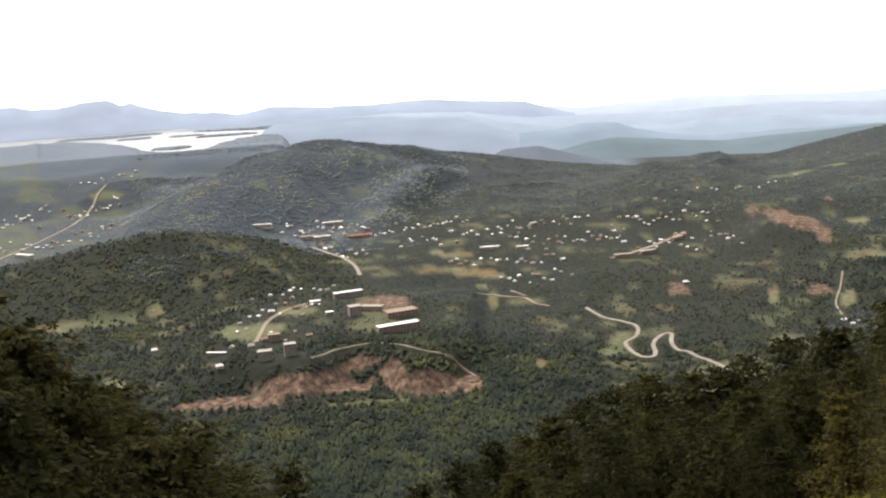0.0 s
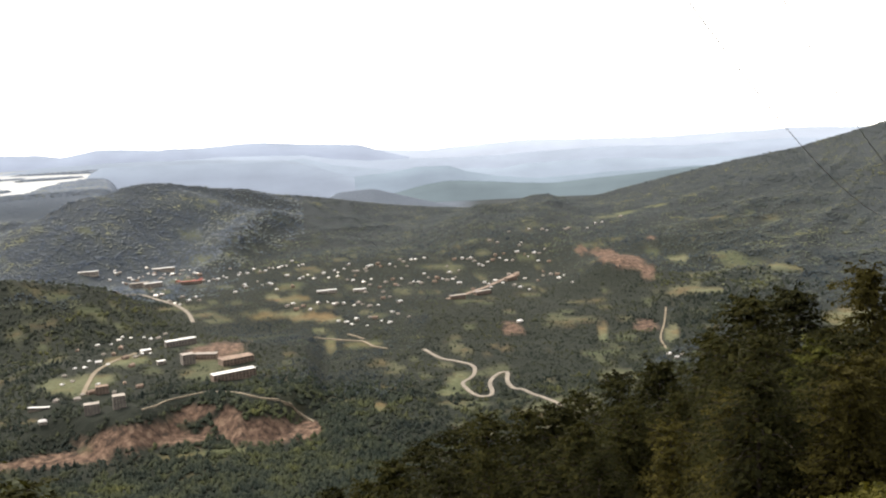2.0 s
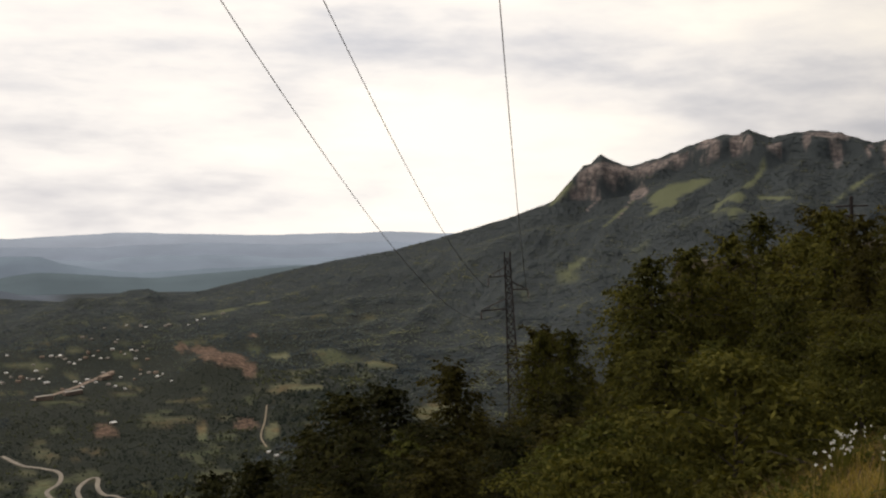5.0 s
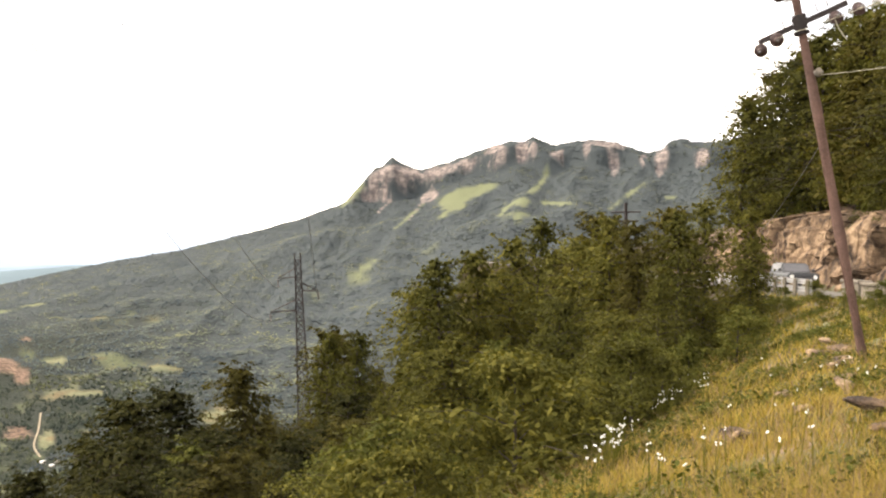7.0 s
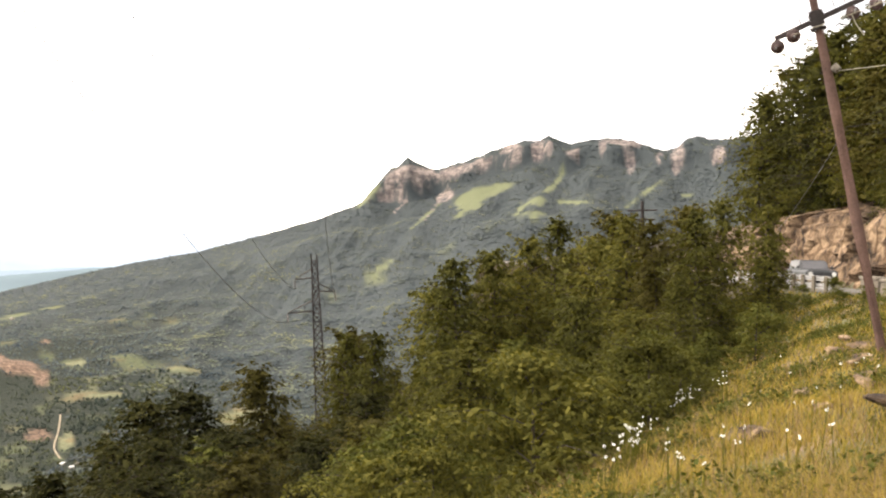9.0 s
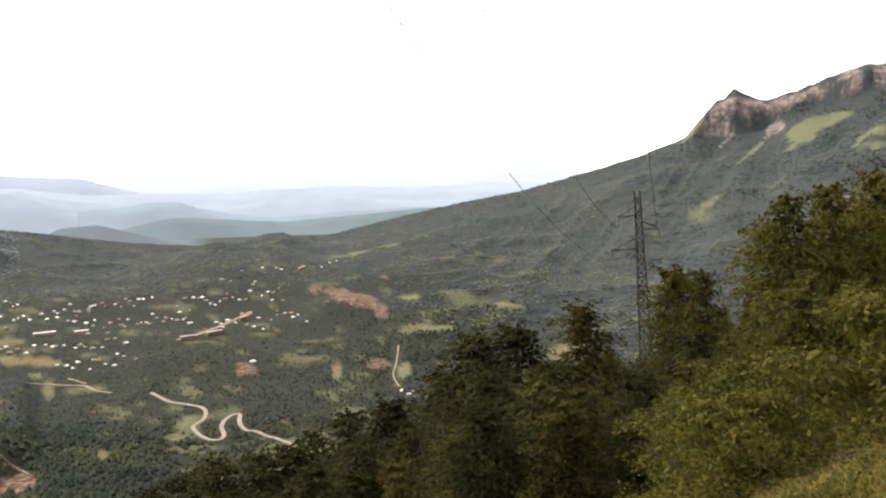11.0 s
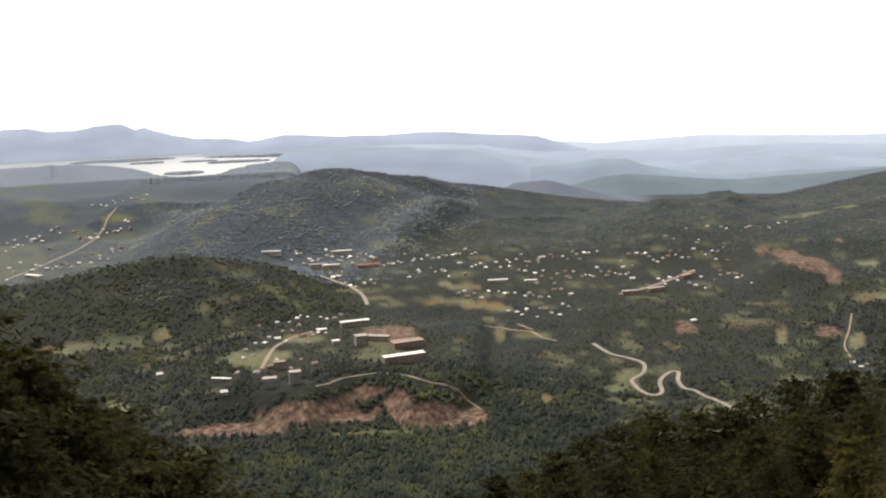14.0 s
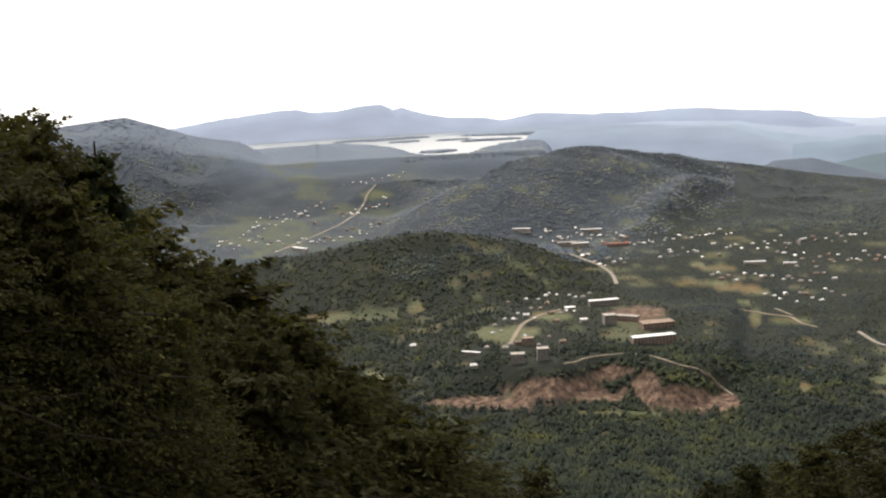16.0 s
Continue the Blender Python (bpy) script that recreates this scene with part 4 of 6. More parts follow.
# ---- trees of the near slopes ----
def leaf_cloud(centres, radii, per, size, seed, droop=0.0, capped=0.0):
    """Sprays of leaves round the given centres; capped: the share that lies on their upper sides."""
    g = np.random.default_rng(seed)
    n = len(centres) * per
    c, rad = np.repeat(centres, per, 0), np.repeat(radii, per, 0)
    u = g.normal(size=(n, 3))
    u /= np.linalg.norm(u, axis=1)[:, None]
    u[:, 2] = np.where(g.uniform(0, 1, n) < capped, np.abs(u[:, 2]), u[:, 2])
    p = c + u * rad * g.uniform(0.45, 1.05, (n, 1))
    p[:, 2] -= droop * np.abs(g.normal(size=n)) * rad[:, 0]
    nrm = u * 0.7 + g.normal(size=(n, 3)) * 0.5 + np.array([0, 0, 0.55])
    nrm /= np.linalg.norm(nrm, axis=1)[:, None]
    t = np.cross(nrm, g.normal(size=(n, 3)))
    t /= np.linalg.norm(t, axis=1)[:, None]
    b = np.cross(nrm, t)
    s = g.uniform(size[0], size[1], (n, 1))
    k = s * g.uniform(0.35, 0.6, (n, 1))
    v = np.stack([p - t * s, p + b * k - nrm * k * 0.25, p + t * s, p - b * k - nrm * k * 0.25], 1).reshape(-1, 3)
    return v, np.arange(n * 4).reshape(-1, 4)


def broadleaf(name, seed, height, spread, mat, puffs, per, size, label, low=0.14):
    """A tree: trunk with limbs, and a crown in uneven layers of leaf sprays with gaps between."""
    g = np.random.default_rng(seed)
    tree = thing(name, label, "tree", "trees of the slope")
    bm = bmesh.new()
    lean = g.normal(size=2) * 0.03 * height
    axis = [Vector((lean[0] * t * t, lean[1] * t * t, height * 0.9 * t - 0.6 * (t == 0))) for t in (0, 0.2, 0.45, 0.7, 1.0)]
    r0 = 0.02 * height
    tube(bm, axis, [r0, r0 * 0.8, r0 * 0.6, r0 * 0.35, r0 * 0.1], 7)
    centres, radii = [], []
    limbs = max(9, puffs // 5)
    for k in range(limbs):
        t = low + (0.95 - low) * (k + g.uniform(0, 0.9)) / limbs
        start = Vector((lean[0] * t * t, lean[1] * t * t, height * 0.9 * t))
        reach = spread * 0.5 * math.sin(math.pi * min(1, 0.3 + 0.68 * (t - low) / (1 - low))) ** 0.7 * g.uniform(0.65, 1.12)
        a = k * 2.399 + g.uniform(-0.4, 0.4)
        end = start + Vector((math.cos(a) * reach, math.sin(a) * reach, reach * g.uniform(0.15, 0.5)))
        mid = (start + end) / 2 + Vector((0, 0, reach * 0.1))
        tube(bm, [start, mid, end], [r0 * 0.28, r0 * 0.18, r0 * 0.06], 5)
        for q in range(max(2, puffs // limbs)):
            f = g.uniform(0.35, 1.05)
            p = start + (end - start) * f + Vector(g.normal(size=3) * 0.13 * reach)
            centres.append(p)
            w = spread * g.uniform(0.1, 0.17)
            radii.append((w, w, w * g.uniform(0.4, 0.65)))
    for q in range(max(3, puffs // 16)):
        centres.append(Vector((lean[0] + g.normal() * spread * 0.08, lean[1] + g.normal() * spread * 0.08, height * g.uniform(0.86, 0.96))))
        w = spread * g.uniform(0.05, 0.1)
        radii.append((w, w, w * 0.8))
    part("trunk", bm, BARK, tree)
    centres = np.array([tuple(c) for c in centres])
    v, f = leaf_cloud(centres, np.array(radii), per, size, seed, 0.15, 0.75)
    # the shaded heart of the crown
    axis_at = np.stack([lean[0] * (centres[:, 2] / height) ** 2, lean[1] * (centres[:, 2] / height) ** 2, centres[:, 2] - 0.02 * height], -1)
    inner = axis_at + (centres - axis_at) * 0.5
    v2, f2 = leaf_cloud(inner, np.array(radii) * 0.95, *((13, (spread * 0.024, spread * 0.046)) if size[0] > 0.06 else (24, (size[0] * 1.6, size[1] * 1.6))), seed + 1)
    v, f = np.concatenate([v, v2]), np.concatenate([f, f2 + len(v)])
    v[:, 2] = np.minimum(v[:, 2], height * 1.0)
    crown = new("crown", mesh_of("crown", v, f, mat))
    crown.parent = tree
    return tree


def spray_tree(name, seed, height, spread, mat, label, sprays=110, per=46, size=(0.08, 0.17), low=0.06, peak=0.42, taper=0.58):
    """A tree whose branches each carry a flat drooping fan of leaves, in ragged layers round the trunk."""
    g = np.random.default_rng(seed)
    tree = thing(name, label, "tree", "trees of the slope")
    bm = bmesh.new()
    lean = g.normal(size=2) * 0.025 * height
    r0 = 0.018 * height
    tube(bm, [Vector((lean[0] * t * t, lean[1] * t * t, height * 0.96 * t - 0.6 * (t == 0))) for t in (0, 0.25, 0.5, 0.75, 1.0)], [r0, r0 * 0.8, r0 * 0.55, r0 * 0.3, r0 * 0.06], 7)
    t = low + (1 - low) * (np.arange(sprays) + g.uniform(0, 1, sprays)) / sprays
    t = low + (t - low) ** 0.9 * (1 - low) ** 0.1
    shape = np.where(t < peak, 0.6 + 0.4 * (t - low) / (peak - low), np.clip((1.03 - t) / (1.03 - peak), 0, 1) ** taper)
    bulge = 1 + 0.22 * np.sin(t * 9 + g.uniform(0, 6))
    a = np.arange(sprays) * 2.399 + g.uniform(-0.5, 0.5, sprays)
    reach = np.maximum(spread * 0.5 * shape * bulge * g.uniform(0.55, 1.12, sprays), 0.035 * height)
    way = np.stack([np.cos(a), np.sin(a), 0 * a], -1)
    side = np.stack([-np.sin(a), np.cos(a), 0 * a], -1)
    root = np.stack([lean[0] * t * t, lean[1] * t * t, height * 0.94 * t], -1)
    rise, sag = g.uniform(0.2, 0.6, sprays) + 0.5 * smooth(t, 0.75, 1.0), g.uniform(0.25, 0.6, sprays)

    def along(k, f):
        return root[k] + way[k] * (reach[k] * f)[:, None] + np.array([0, 0, 1]) * (reach[k] * (rise[k] * f - sag[k] * f * f))[:, None]
    for k in range(0, sprays, 2):
        one = np.full(3, k)
        tube(bm, [Vector(p) for p in along(one, np.array([0.0, 0.5, 0.9]))], [r0 * 0.2, r0 * 0.12, r0 * 0.04], 4)
    part("trunk", bm, BARK, tree)
    clouds = []
    for share, lo, hi, grow in ((1.0, 0.3, 1.08, 1.0), (0.22, 0.05, 0.6, 2.3)):
        m = int(per * share)
        k = np.repeat(np.arange(sprays), m)
        n = len(k)
        f = lo + (hi - lo) * g.uniform(0, 1, n) ** 0.75
        wide = reach[k] * 0.42 * np.sqrt(np.clip(1.12 - f, 0.02, 1)) * g.normal(size=n) * 0.62
        p = along(k, f) + side[k] * wide[:, None]
        p[:, 2] += g.normal(size=n) * 0.05 * reach[k] - 0.25 * np.abs(wide)
        nrm = way[k] * 0.35 + side[k] * (0.5 * np.sign(wide) * g.uniform(0, 1, n))[:, None] + g.normal(size=(n, 3)) * 0.38 + np.array([0, 0, 0.9])
        nrm /= np.linalg.norm(nrm, axis=1)[:, None]
        tan = way[k] + side[k] * g.normal(size=n)[:, None] * 0.7 + np.array([0, 0, -0.35])
        tan -= nrm * np.sum(tan * nrm, 1)[:, None]
        tan /= np.linalg.norm(tan, axis=1)[:, None]
        b = np.cross(nrm, tan)
        s = g.uniform(size[0], size[1], (n, 1)) * grow
        w = s * g.uniform(0.4, 0.62, (n, 1))
        clouds.append(np.stack([p - tan * s, p + b * w - nrm * w * 0.2, p + tan * s, p - b * w - nrm * w * 0.2], 1).reshape(-1, 3))
    v = np.concatenate(clouds)
    v[:, 2] = np.clip(v[:, 2], 0.02 * height, height)
    crown = new("crown", mesh_of("crown", v, np.arange(len(v)).reshape(-1, 4), mat))
    crown.parent = tree
    return tree


def conifer(name, seed, height, spread, mat, label):
    g = np.random.default_rng(seed)
    tree = thing(name, label, "tree", "trees of the slope")
    bm = bmesh.new()
    r0 = 0.017 * height
    tube(bm, [(0, 0, -0.6), (0, 0, height * 0.5), (0, 0, height)], [r0, r0 * 0.6, 0.02], 7)
    centres, radii = [], []
    tiers = int(height * 2.2)
    for k in range(tiers):
        t = 0.1 + 0.9 * k / tiers
        reach = spread * 0.5 * (1 - t) ** 0.8 + 0.1
        for q in range(5):
            a = k * 1.1 + q * 1.2566 + g.uniform(-0.3, 0.3)
            rr = reach * g.uniform(0.75, 1.1)
            end = Vector((math.cos(a) * rr, math.sin(a) * rr, height * t - rr * 0.25))
            tube(bm, [(0, 0, height * t), end], [r0 * 0.16, 0.01], 4)
            for f in (0.45, 0.85):
                centres.append((end.x * f, end.y * f, height * t - rr * 0.25 * f))
                radii.append((rr * 0.3, rr * 0.3, rr * 0.13 + 0.05))
    part("trunk", bm, BARK, tree)
    v, f = leaf_cloud(np.array(centres), np.array(radii), 16, (0.14, 0.3), seed, 0.3)
    crown = new("crown", mesh_of("crown", v, f, mat))
    crown.parent = tree
    return tree


BROAD = "broadleaved tree with a layered green crown on the steep slope"
DARK = "beech tree with dense spreading layers, leaves darkened for shade"
KINDS = [
    spray_tree("tree", 11, 12.0, 9.6, LEAF, BROAD),
    spray_tree("tree", 12, 13.0, 10.0, LEAF_SHADED, DARK),
    spray_tree("tree", 13, 11.0, 9.0, LEAF_BROWN, "olive-brown leafy tree on the steep slope"),
    spray_tree("tree", 14, 14.0, 10.5, LEAF_DEEP_SHADED, "tall beech tree on the steep slope, leaves strongly darkened for shade"),
    spray_tree("tree", 15, 10.0, 9.0, LEAF_SHADED, "broad tree with drooping sprays, leaves darkened for shade", peak=0.5, taper=0.5),
    conifer("conifer", 16, 11.0, 4.6, NEEDLE, "slender dark green conifer among the broadleaved trees"),
    broadleaf("bush", 17, 3.2, 3.6, LEAF_BRIGHT, 46, 62, (0.03, 0.07), "bright green leafy bush at the edge of the grass", 0.08),
    broadleaf("bush", 18, 2.4, 3.2, LEAF, 46, 62, (0.028, 0.065), "green leafy bush on the slope below the grass", 0.05),
    spray_tree("tree", 19, 7.0, 5.6, LEAF_BRIGHT, "young light green tree with a loose crown", 90, 42, (0.06, 0.13)),
    spray_tree("tree", 31, 12.0, 9.6, LEAF, BROAD, 150, 62, (0.055, 0.12)),
    spray_tree("tree", 32, 13.0, 10.0, LEAF_SHADED, DARK, 150, 62, (0.055, 0.12)),
    spray_tree("tree", 20, 9.0, 9.4, LEAF, "wide rounded green tree on the slope", peak=0.52, taper=0.48),
    spray_tree("tree", 41, 20.0, 11.5, LEAF_SHADED, "tall beech tree with flat layered sprays in a shade-darkened green", 230, 64, (0.055, 0.13)),
    spray_tree("tree", 42, 20.0, 10.0, LEAF_SHADED, "slender beech tree with a pointed layered crown in a shade-darkened green", 210, 64, (0.055, 0.13)),
    spray_tree("tree", 43, 11.0, 9.6, LEAF_DEEP_SHADED, "broad tree on the steep slope, leaves strongly darkened for shade", peak=0.5, taper=0.5),
]
HEIGHTS = [12.0, 13.0, 11.0, 14.0, 10.0, 11.0, 3.2, 2.4, 7.0, 12.0, 13.0, 9.0, 20.0, 20.0, 11.0]
SPREADS = [9.6, 10.0, 9.0, 10.5, 9.0, 4.6, 3.6, 3.2, 5.6, 9.6, 10.0, 9.4, 11.5, 10.0, 9.6]
FINE = {0: 9, 11: 9, 1: 10, 4: 10}

# the line of the tree tops against the valley: bearing and angle
TOPS_LEFT = [(-46, 1.5), (-40, 1.0), (-37, 0.3), (-36, 0.6), (-34.2, -1.6), (-32.6, -2.9), (-31.2, -4.8), (-29.8, -8.4), (-27.2, -8.7), (-26.4, -10.6), (-24.4, -11.4), (-22, -13.4), (-19.7, -15.5), (-17.2, -16.8), (-14.8, -18.9), (-11, -19.6), (-8.5, -22.5), (-5, -24), (-2, -22.3)]
TOPS_RIGHT = [(0, -21.1), (3.2, -20.4), (6.5, -18.9), (10.7, -17.2), (14.5, -17.0), (17, -15.5), (19.9, -14.8), (22.2, -14.1), (25.1, -11.3), (27.3, -10.9), (29.5, -9.8), (30.7, -9.1), (32.6, -10.9), (33.8, -9.6), (35, -7.8), (36.8, -7.7), (39.2, -8.2), (41, -4.1), (44.4, -3.0), (47.1, -1.4), (50.8, -1.0), (53.7, -0.7), (56.9, 0.0), (58.7, -1.7), (59.6, -3.4)]
TOPS_BANK = [(55.2, 0.6), (56.5, 3.5), (57.3, 5.8), (59, 7.5), (61.1, 8.6), (62.1, 9.8), (64.2, 10.2), (67, 11.2), (72, 12)]


def tops(az):
    return float(by(az, TOPS_LEFT + TOPS_RIGHT))


planted = []
AXIS_AZ = radians(67.7)


def plant(kind, az, r, height, sink=0.3):
    if r < 32:
        kind = FINE.get(kind, kind)
    x, y = spot(az, r)
    scale = height / HEIGHTS[kind]
    m = pose(x, y, level_at(x, y) - sink, 0, 0, pick.uniform(0, 360)) @ Matrix.Diagonal((scale * pick.uniform(0.92, 1.1), scale * pick.uniform(0.92, 1.1), scale, 1))
    t = copy_thing(KINDS[kind], m)
    t.scale = m.to_scale()
    t.location, t.rotation_euler = m.to_translation(), m.to_euler()
    if az > 38 and kind not in (6, 7):
        t.scale = (t.scale[0] * 0.84, t.scale[1] * 0.84, t.scale[2])
    planted.append((x, y, SPREADS[kind] * scale))
    return t


def free(x, y, gap):
    return all((x - px) ** 2 + (y - py) ** 2 > (gap * (w + 3)) ** 2 for px, py, w in planted)


pick = random.Random(5)


def tree_kind(az):
    """Tree kind by bearing; western and middle kinds are painted darker for shade."""
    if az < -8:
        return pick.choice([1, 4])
    if az < 24:
        return pick.choice([3, 14])
    if az < 40:
        return pick.choice([3, 14, 2, 14, 2])
    return pick.choice([0, 11, 2, 0, 8, 11, 0, 2])


# the trees that stand against the view
az = -44.0
while az < 58.6:
    el = tops(az)
    r = float(by(az, [(-46, 33), (-36, 36), (-28, 42), (-15, 60), (0, 85), (10, 80), (20, 68), (30, 60), (40, 62), (48, 60), (52, 47), (56, 40), (59, 35)])) * pick.uniform(0.88, 1.12)
    x, y = spot(az, r)
    s, d = slope_frame(np.array([x]), np.array([y]))
    h = (r * math.tan(radians(el)) - level_at(x, y) + 0.3) * (1.02 if az < 26 else pick.choice((1.02, 1.02, 0.86)))
    if (3.0 if az > 57 else 4.2) < h < (25 if az < -20 else 19) and d[0] > road_centre(s)[0] + 5 and not -9 < az < -3:
        kind = tree_kind(az) if az > -21 else pick.choice([12, 13])
        plant(kind, az, r, h)
        az += math.degrees(min(SPREADS[kind] * h / HEIGHTS[kind], 8) / r) * (pick.uniform(0.28, 0.4) if -8 < az < 27 else pick.uniform(0.45, 0.65) if az > -21 else pick.uniform(0.32, 0.45))
    else:
        az += 0.8
# one dark conifer stands out among the crowns of the western side
plant(5, -32.6, 36, 36 * math.tan(radians(-1.6)) - level_at(*spot(-32.6, 36)))
# those that fill the slope before them
made = 0
for _ in range(9000):
    if made >= 85:
        break
    az = pick.uniform(-46, 60) if pick.random() < 0.5 else pick.uniform(14, 59)
    r = pick.uniform(14, 125) if az > 5 else pick.uniform(30 if az < -15 else 12, 90)
    x, y = spot(az, r)
    s, d = slope_frame(np.array([x]), np.array([y]))
    if d[0] < 7.0 or d[0] < road_centre(s)[0] + 5.5:
        continue
    if az > 12 and r < 30:
        continue
    h = pick.uniform(5, 11)
    roof = min(tops(az + q) for q in (-2.0, 0, 2.0)) - 0.8
    el = math.degrees(math.atan2(level_at(x, y) + h, r))
    if el > roof or el < roof - 13 or el < -29:
        continue
    kind = tree_kind(az) if pick.random() < 0.75 else (8 if az > 10 else 4)
    if not free(x, y, 0.24):
        continue
    plant(kind, az, r, h)
    made += 1
# crowns darkened for shade stand close on the western side
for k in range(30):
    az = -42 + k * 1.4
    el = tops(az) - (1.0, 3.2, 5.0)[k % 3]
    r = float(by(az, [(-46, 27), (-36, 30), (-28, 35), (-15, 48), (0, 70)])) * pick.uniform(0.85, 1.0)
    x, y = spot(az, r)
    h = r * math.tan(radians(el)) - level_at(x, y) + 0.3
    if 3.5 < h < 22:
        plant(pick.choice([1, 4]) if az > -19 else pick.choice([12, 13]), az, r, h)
# tall narrow crowns crowd the brink of the eastern slope
for az, r, top in ((35.4, 52, -7.7), (36.9, 50, -7.6), (40.6, 52, -5.2), (41.6, 46, -3.5), (43.7, 48, -2.9), (45.2, 50, -2.2), (46.7, 54, -1.2), (49.0, 46, -2.4), (50.6, 42, -0.9), (52.4, 38, -1.4), (54.2, 36, -0.6), (55.6, 40, 0.0), (57.6, 38, -0.4), (42.2, 38, -7.6), (47.9, 36, -5.6), (53.2, 31, -4.2), (38.6, 40, -11.0), (35.0, 40, -12.6), (51.0, 33, -6.2), (40.0, 33, -14.0)):
    x, y = spot(az, r)
    h = r * math.tan(radians(top)) - level_at(x, y) + 0.3
    s, d = slope_frame(np.array([x]), np.array([y]))
    if h > 3.5 and d[0] > 5.5:
        t = plant(pick.choice([0, 2, 0, 11, 0]), az, r, h)
        w = 0.55 if az < 37 else 0.85
        t.scale = (t.scale[0] * w, t.scale[1] * w, t.scale[2])
# crowns in the darkest leaf, painted so for shade, close the slope below the valley view
for k in range(30):
    az = 3.0 + k * 0.85
    el = tops(az) - (1.6, 3.4, 5.4)[k % 3]
    r = pick.uniform(44, 58)
    x, y = spot(az, r)
    h = r * math.tan(radians(el)) - level_at(x, y) + 0.3
    if 3.0 < h < 18:
        plant(pick.choice([3, 14]), az, r, h)
# shade-darkened crowns step down the western slope
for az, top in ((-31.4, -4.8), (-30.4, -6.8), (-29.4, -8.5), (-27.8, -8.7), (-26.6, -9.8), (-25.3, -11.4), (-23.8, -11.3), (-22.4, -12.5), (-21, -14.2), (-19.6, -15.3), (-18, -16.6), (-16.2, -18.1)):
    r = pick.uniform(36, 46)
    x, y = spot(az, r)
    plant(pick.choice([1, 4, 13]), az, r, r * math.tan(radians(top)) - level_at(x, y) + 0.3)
for az, r, top in ((-37.2, 37, 0.7), (-36.2, 35, 0.2), (-38.6, 36, 0.6), (-35.2, 36, -0.6)):
    plant(pick.choice([12, 13]), az, r, r * math.tan(radians(top)) - level_at(*spot(az, r)) + 0.3)
# bushes under the brink
for _ in range(70):
    az, r = pick.uniform(36, 53), pick.uniform(11, 30)
    x, y = spot(az, r)
    s, d = slope_frame(np.array([x]), np.array([y]))
    h = pick.uniform(1.1, 2.6)
    if 5.6 < d[0] < 15 and math.degrees(math.atan2(level_at(x, y) + h, r)) < tops(az) - 3 and free(x, y, 0.1):
        plant(pick.choice([7, 7, 6]), az, r, h, 0.15)
# young trees lower down, most in the leaf darkened for shade
for _ in range(44):
    az, r = pick.uniform(20, 38), pick.uniform(24, 40)
    x, y = spot(az, r)
    h = pick.uniform(3.0, 5.5)
    if math.degrees(math.atan2(level_at(x, y) + h, r)) < tops(az) - 2.5 and slope_frame(np.array([x]), np.array([y]))[1][0] > 8 and free(x, y, 0.1):
        plant(pick.choice([14, 3, 2]), az, r, h)
# weeds and low bushes hide the edge of the road
for k in range(26):
    s = 30 + k
    u = 5.0 + pick.uniform(0, 1.6)
    d = float(road_centre(s)) + u + 0.0025 * max(s - 20, 0) ** 2
    x, y = s * math.sin(AXIS_AZ) - d * math.cos(AXIS_AZ), s * math.cos(AXIS_AZ) + d * math.sin(AXIS_AZ)
    plant(6, math.degrees(math.atan2(x, y)), math.hypot(x, y), pick.uniform(0.55, 1.0), 0.1)
# low growth along the edge of the grass
for _ in range(24):
    az = pick.uniform(48, 60.5)
    along = pick.uniform(4.6, 10.0)
    rr = np.arange(8.0, 70.0, 0.5)
    x, y = rr * math.sin(radians(az)), rr * math.cos(radians(az))
    s, d = slope_frame(x, y)
    good = np.nonzero(d > along)[0]
    if not len(good):
        continue
    r = float(rr[good[0]])
    h = pick.uniform(1.0, 2.6)
    x, y = spot(az, r)
    el = math.degrees(math.atan2(level_at(x, y) + h, r))
    if el > tops(az) - 1.5 or not free(x, y, 0.12):
        continue
    plant(pick.choice([6, 7, 6, 8]), az, r, h, 0.15)
# the wood above the road
for s in np.arange(38, 88, 2.4):
    for up in (4.4, 8.0, 12.5, 18.0, 24.0):
        a = AXIS_AZ
        d = float(road_centre(s)) - 4.4 - up + pick.uniform(-1.2, 1.2) + 0.0025 * max(s - 20, 0) ** 2
        t = s + pick.uniform(-1.2, 1.2)
        x, y = t * math.sin(a) - d * math.cos(a), t * math.cos(a) + d * math.sin(a)
        az, r = math.degrees(math.atan2(x, y)), math.hypot(x, y)
        if not 56.2 < az < 71:
            continue
        roof = float(by(az, TOPS_BANK)) * pick.uniform(0.9, 1.03)
        h = min(r * math.tan(radians(roof)) - level_at(x, y), 16.5)
        if up < 4:
            h = min(h, pick.uniform(3, 6))
        if h > 2.2:
            plant(pick.choice([0, 1, 2, 0, 11, 2]), az, r, h)
# bushes on the bank above the rock
for _ in range(90):
    s, up = pick.uniform(36, 80), pick.uniform(3.0, 9.5)
    d = float(road_centre(s)) - 4.4 - up + 0.0025 * max(s - 20, 0) ** 2
    x, y = s * math.sin(AXIS_AZ) - d * math.cos(AXIS_AZ), s * math.cos(AXIS_AZ) + d * math.sin(AXIS_AZ)
    plant(pick.choice([6, 7, 7]), math.degrees(math.atan2(x, y)), math.hypot(x, y), pick.uniform(1.8, 4.2), 0.2)
for t in KINDS:
    for o in list(t.children_recursive) + [t]:
        bpy.data.objects.remove(o)

# undergrowth on the floor of the wood
g = np.random.default_rng(44)
az = np.concatenate([g.uniform(-46, 0, 4000), g.uniform(0, 60, 13000), g.uniform(55, 70, 5000)])
r = 15 * (110 / 15) ** g.uniform(0, 1, len(az))
x, y = r * np.sin(np.radians(az)), r * np.cos(np.radians(az))
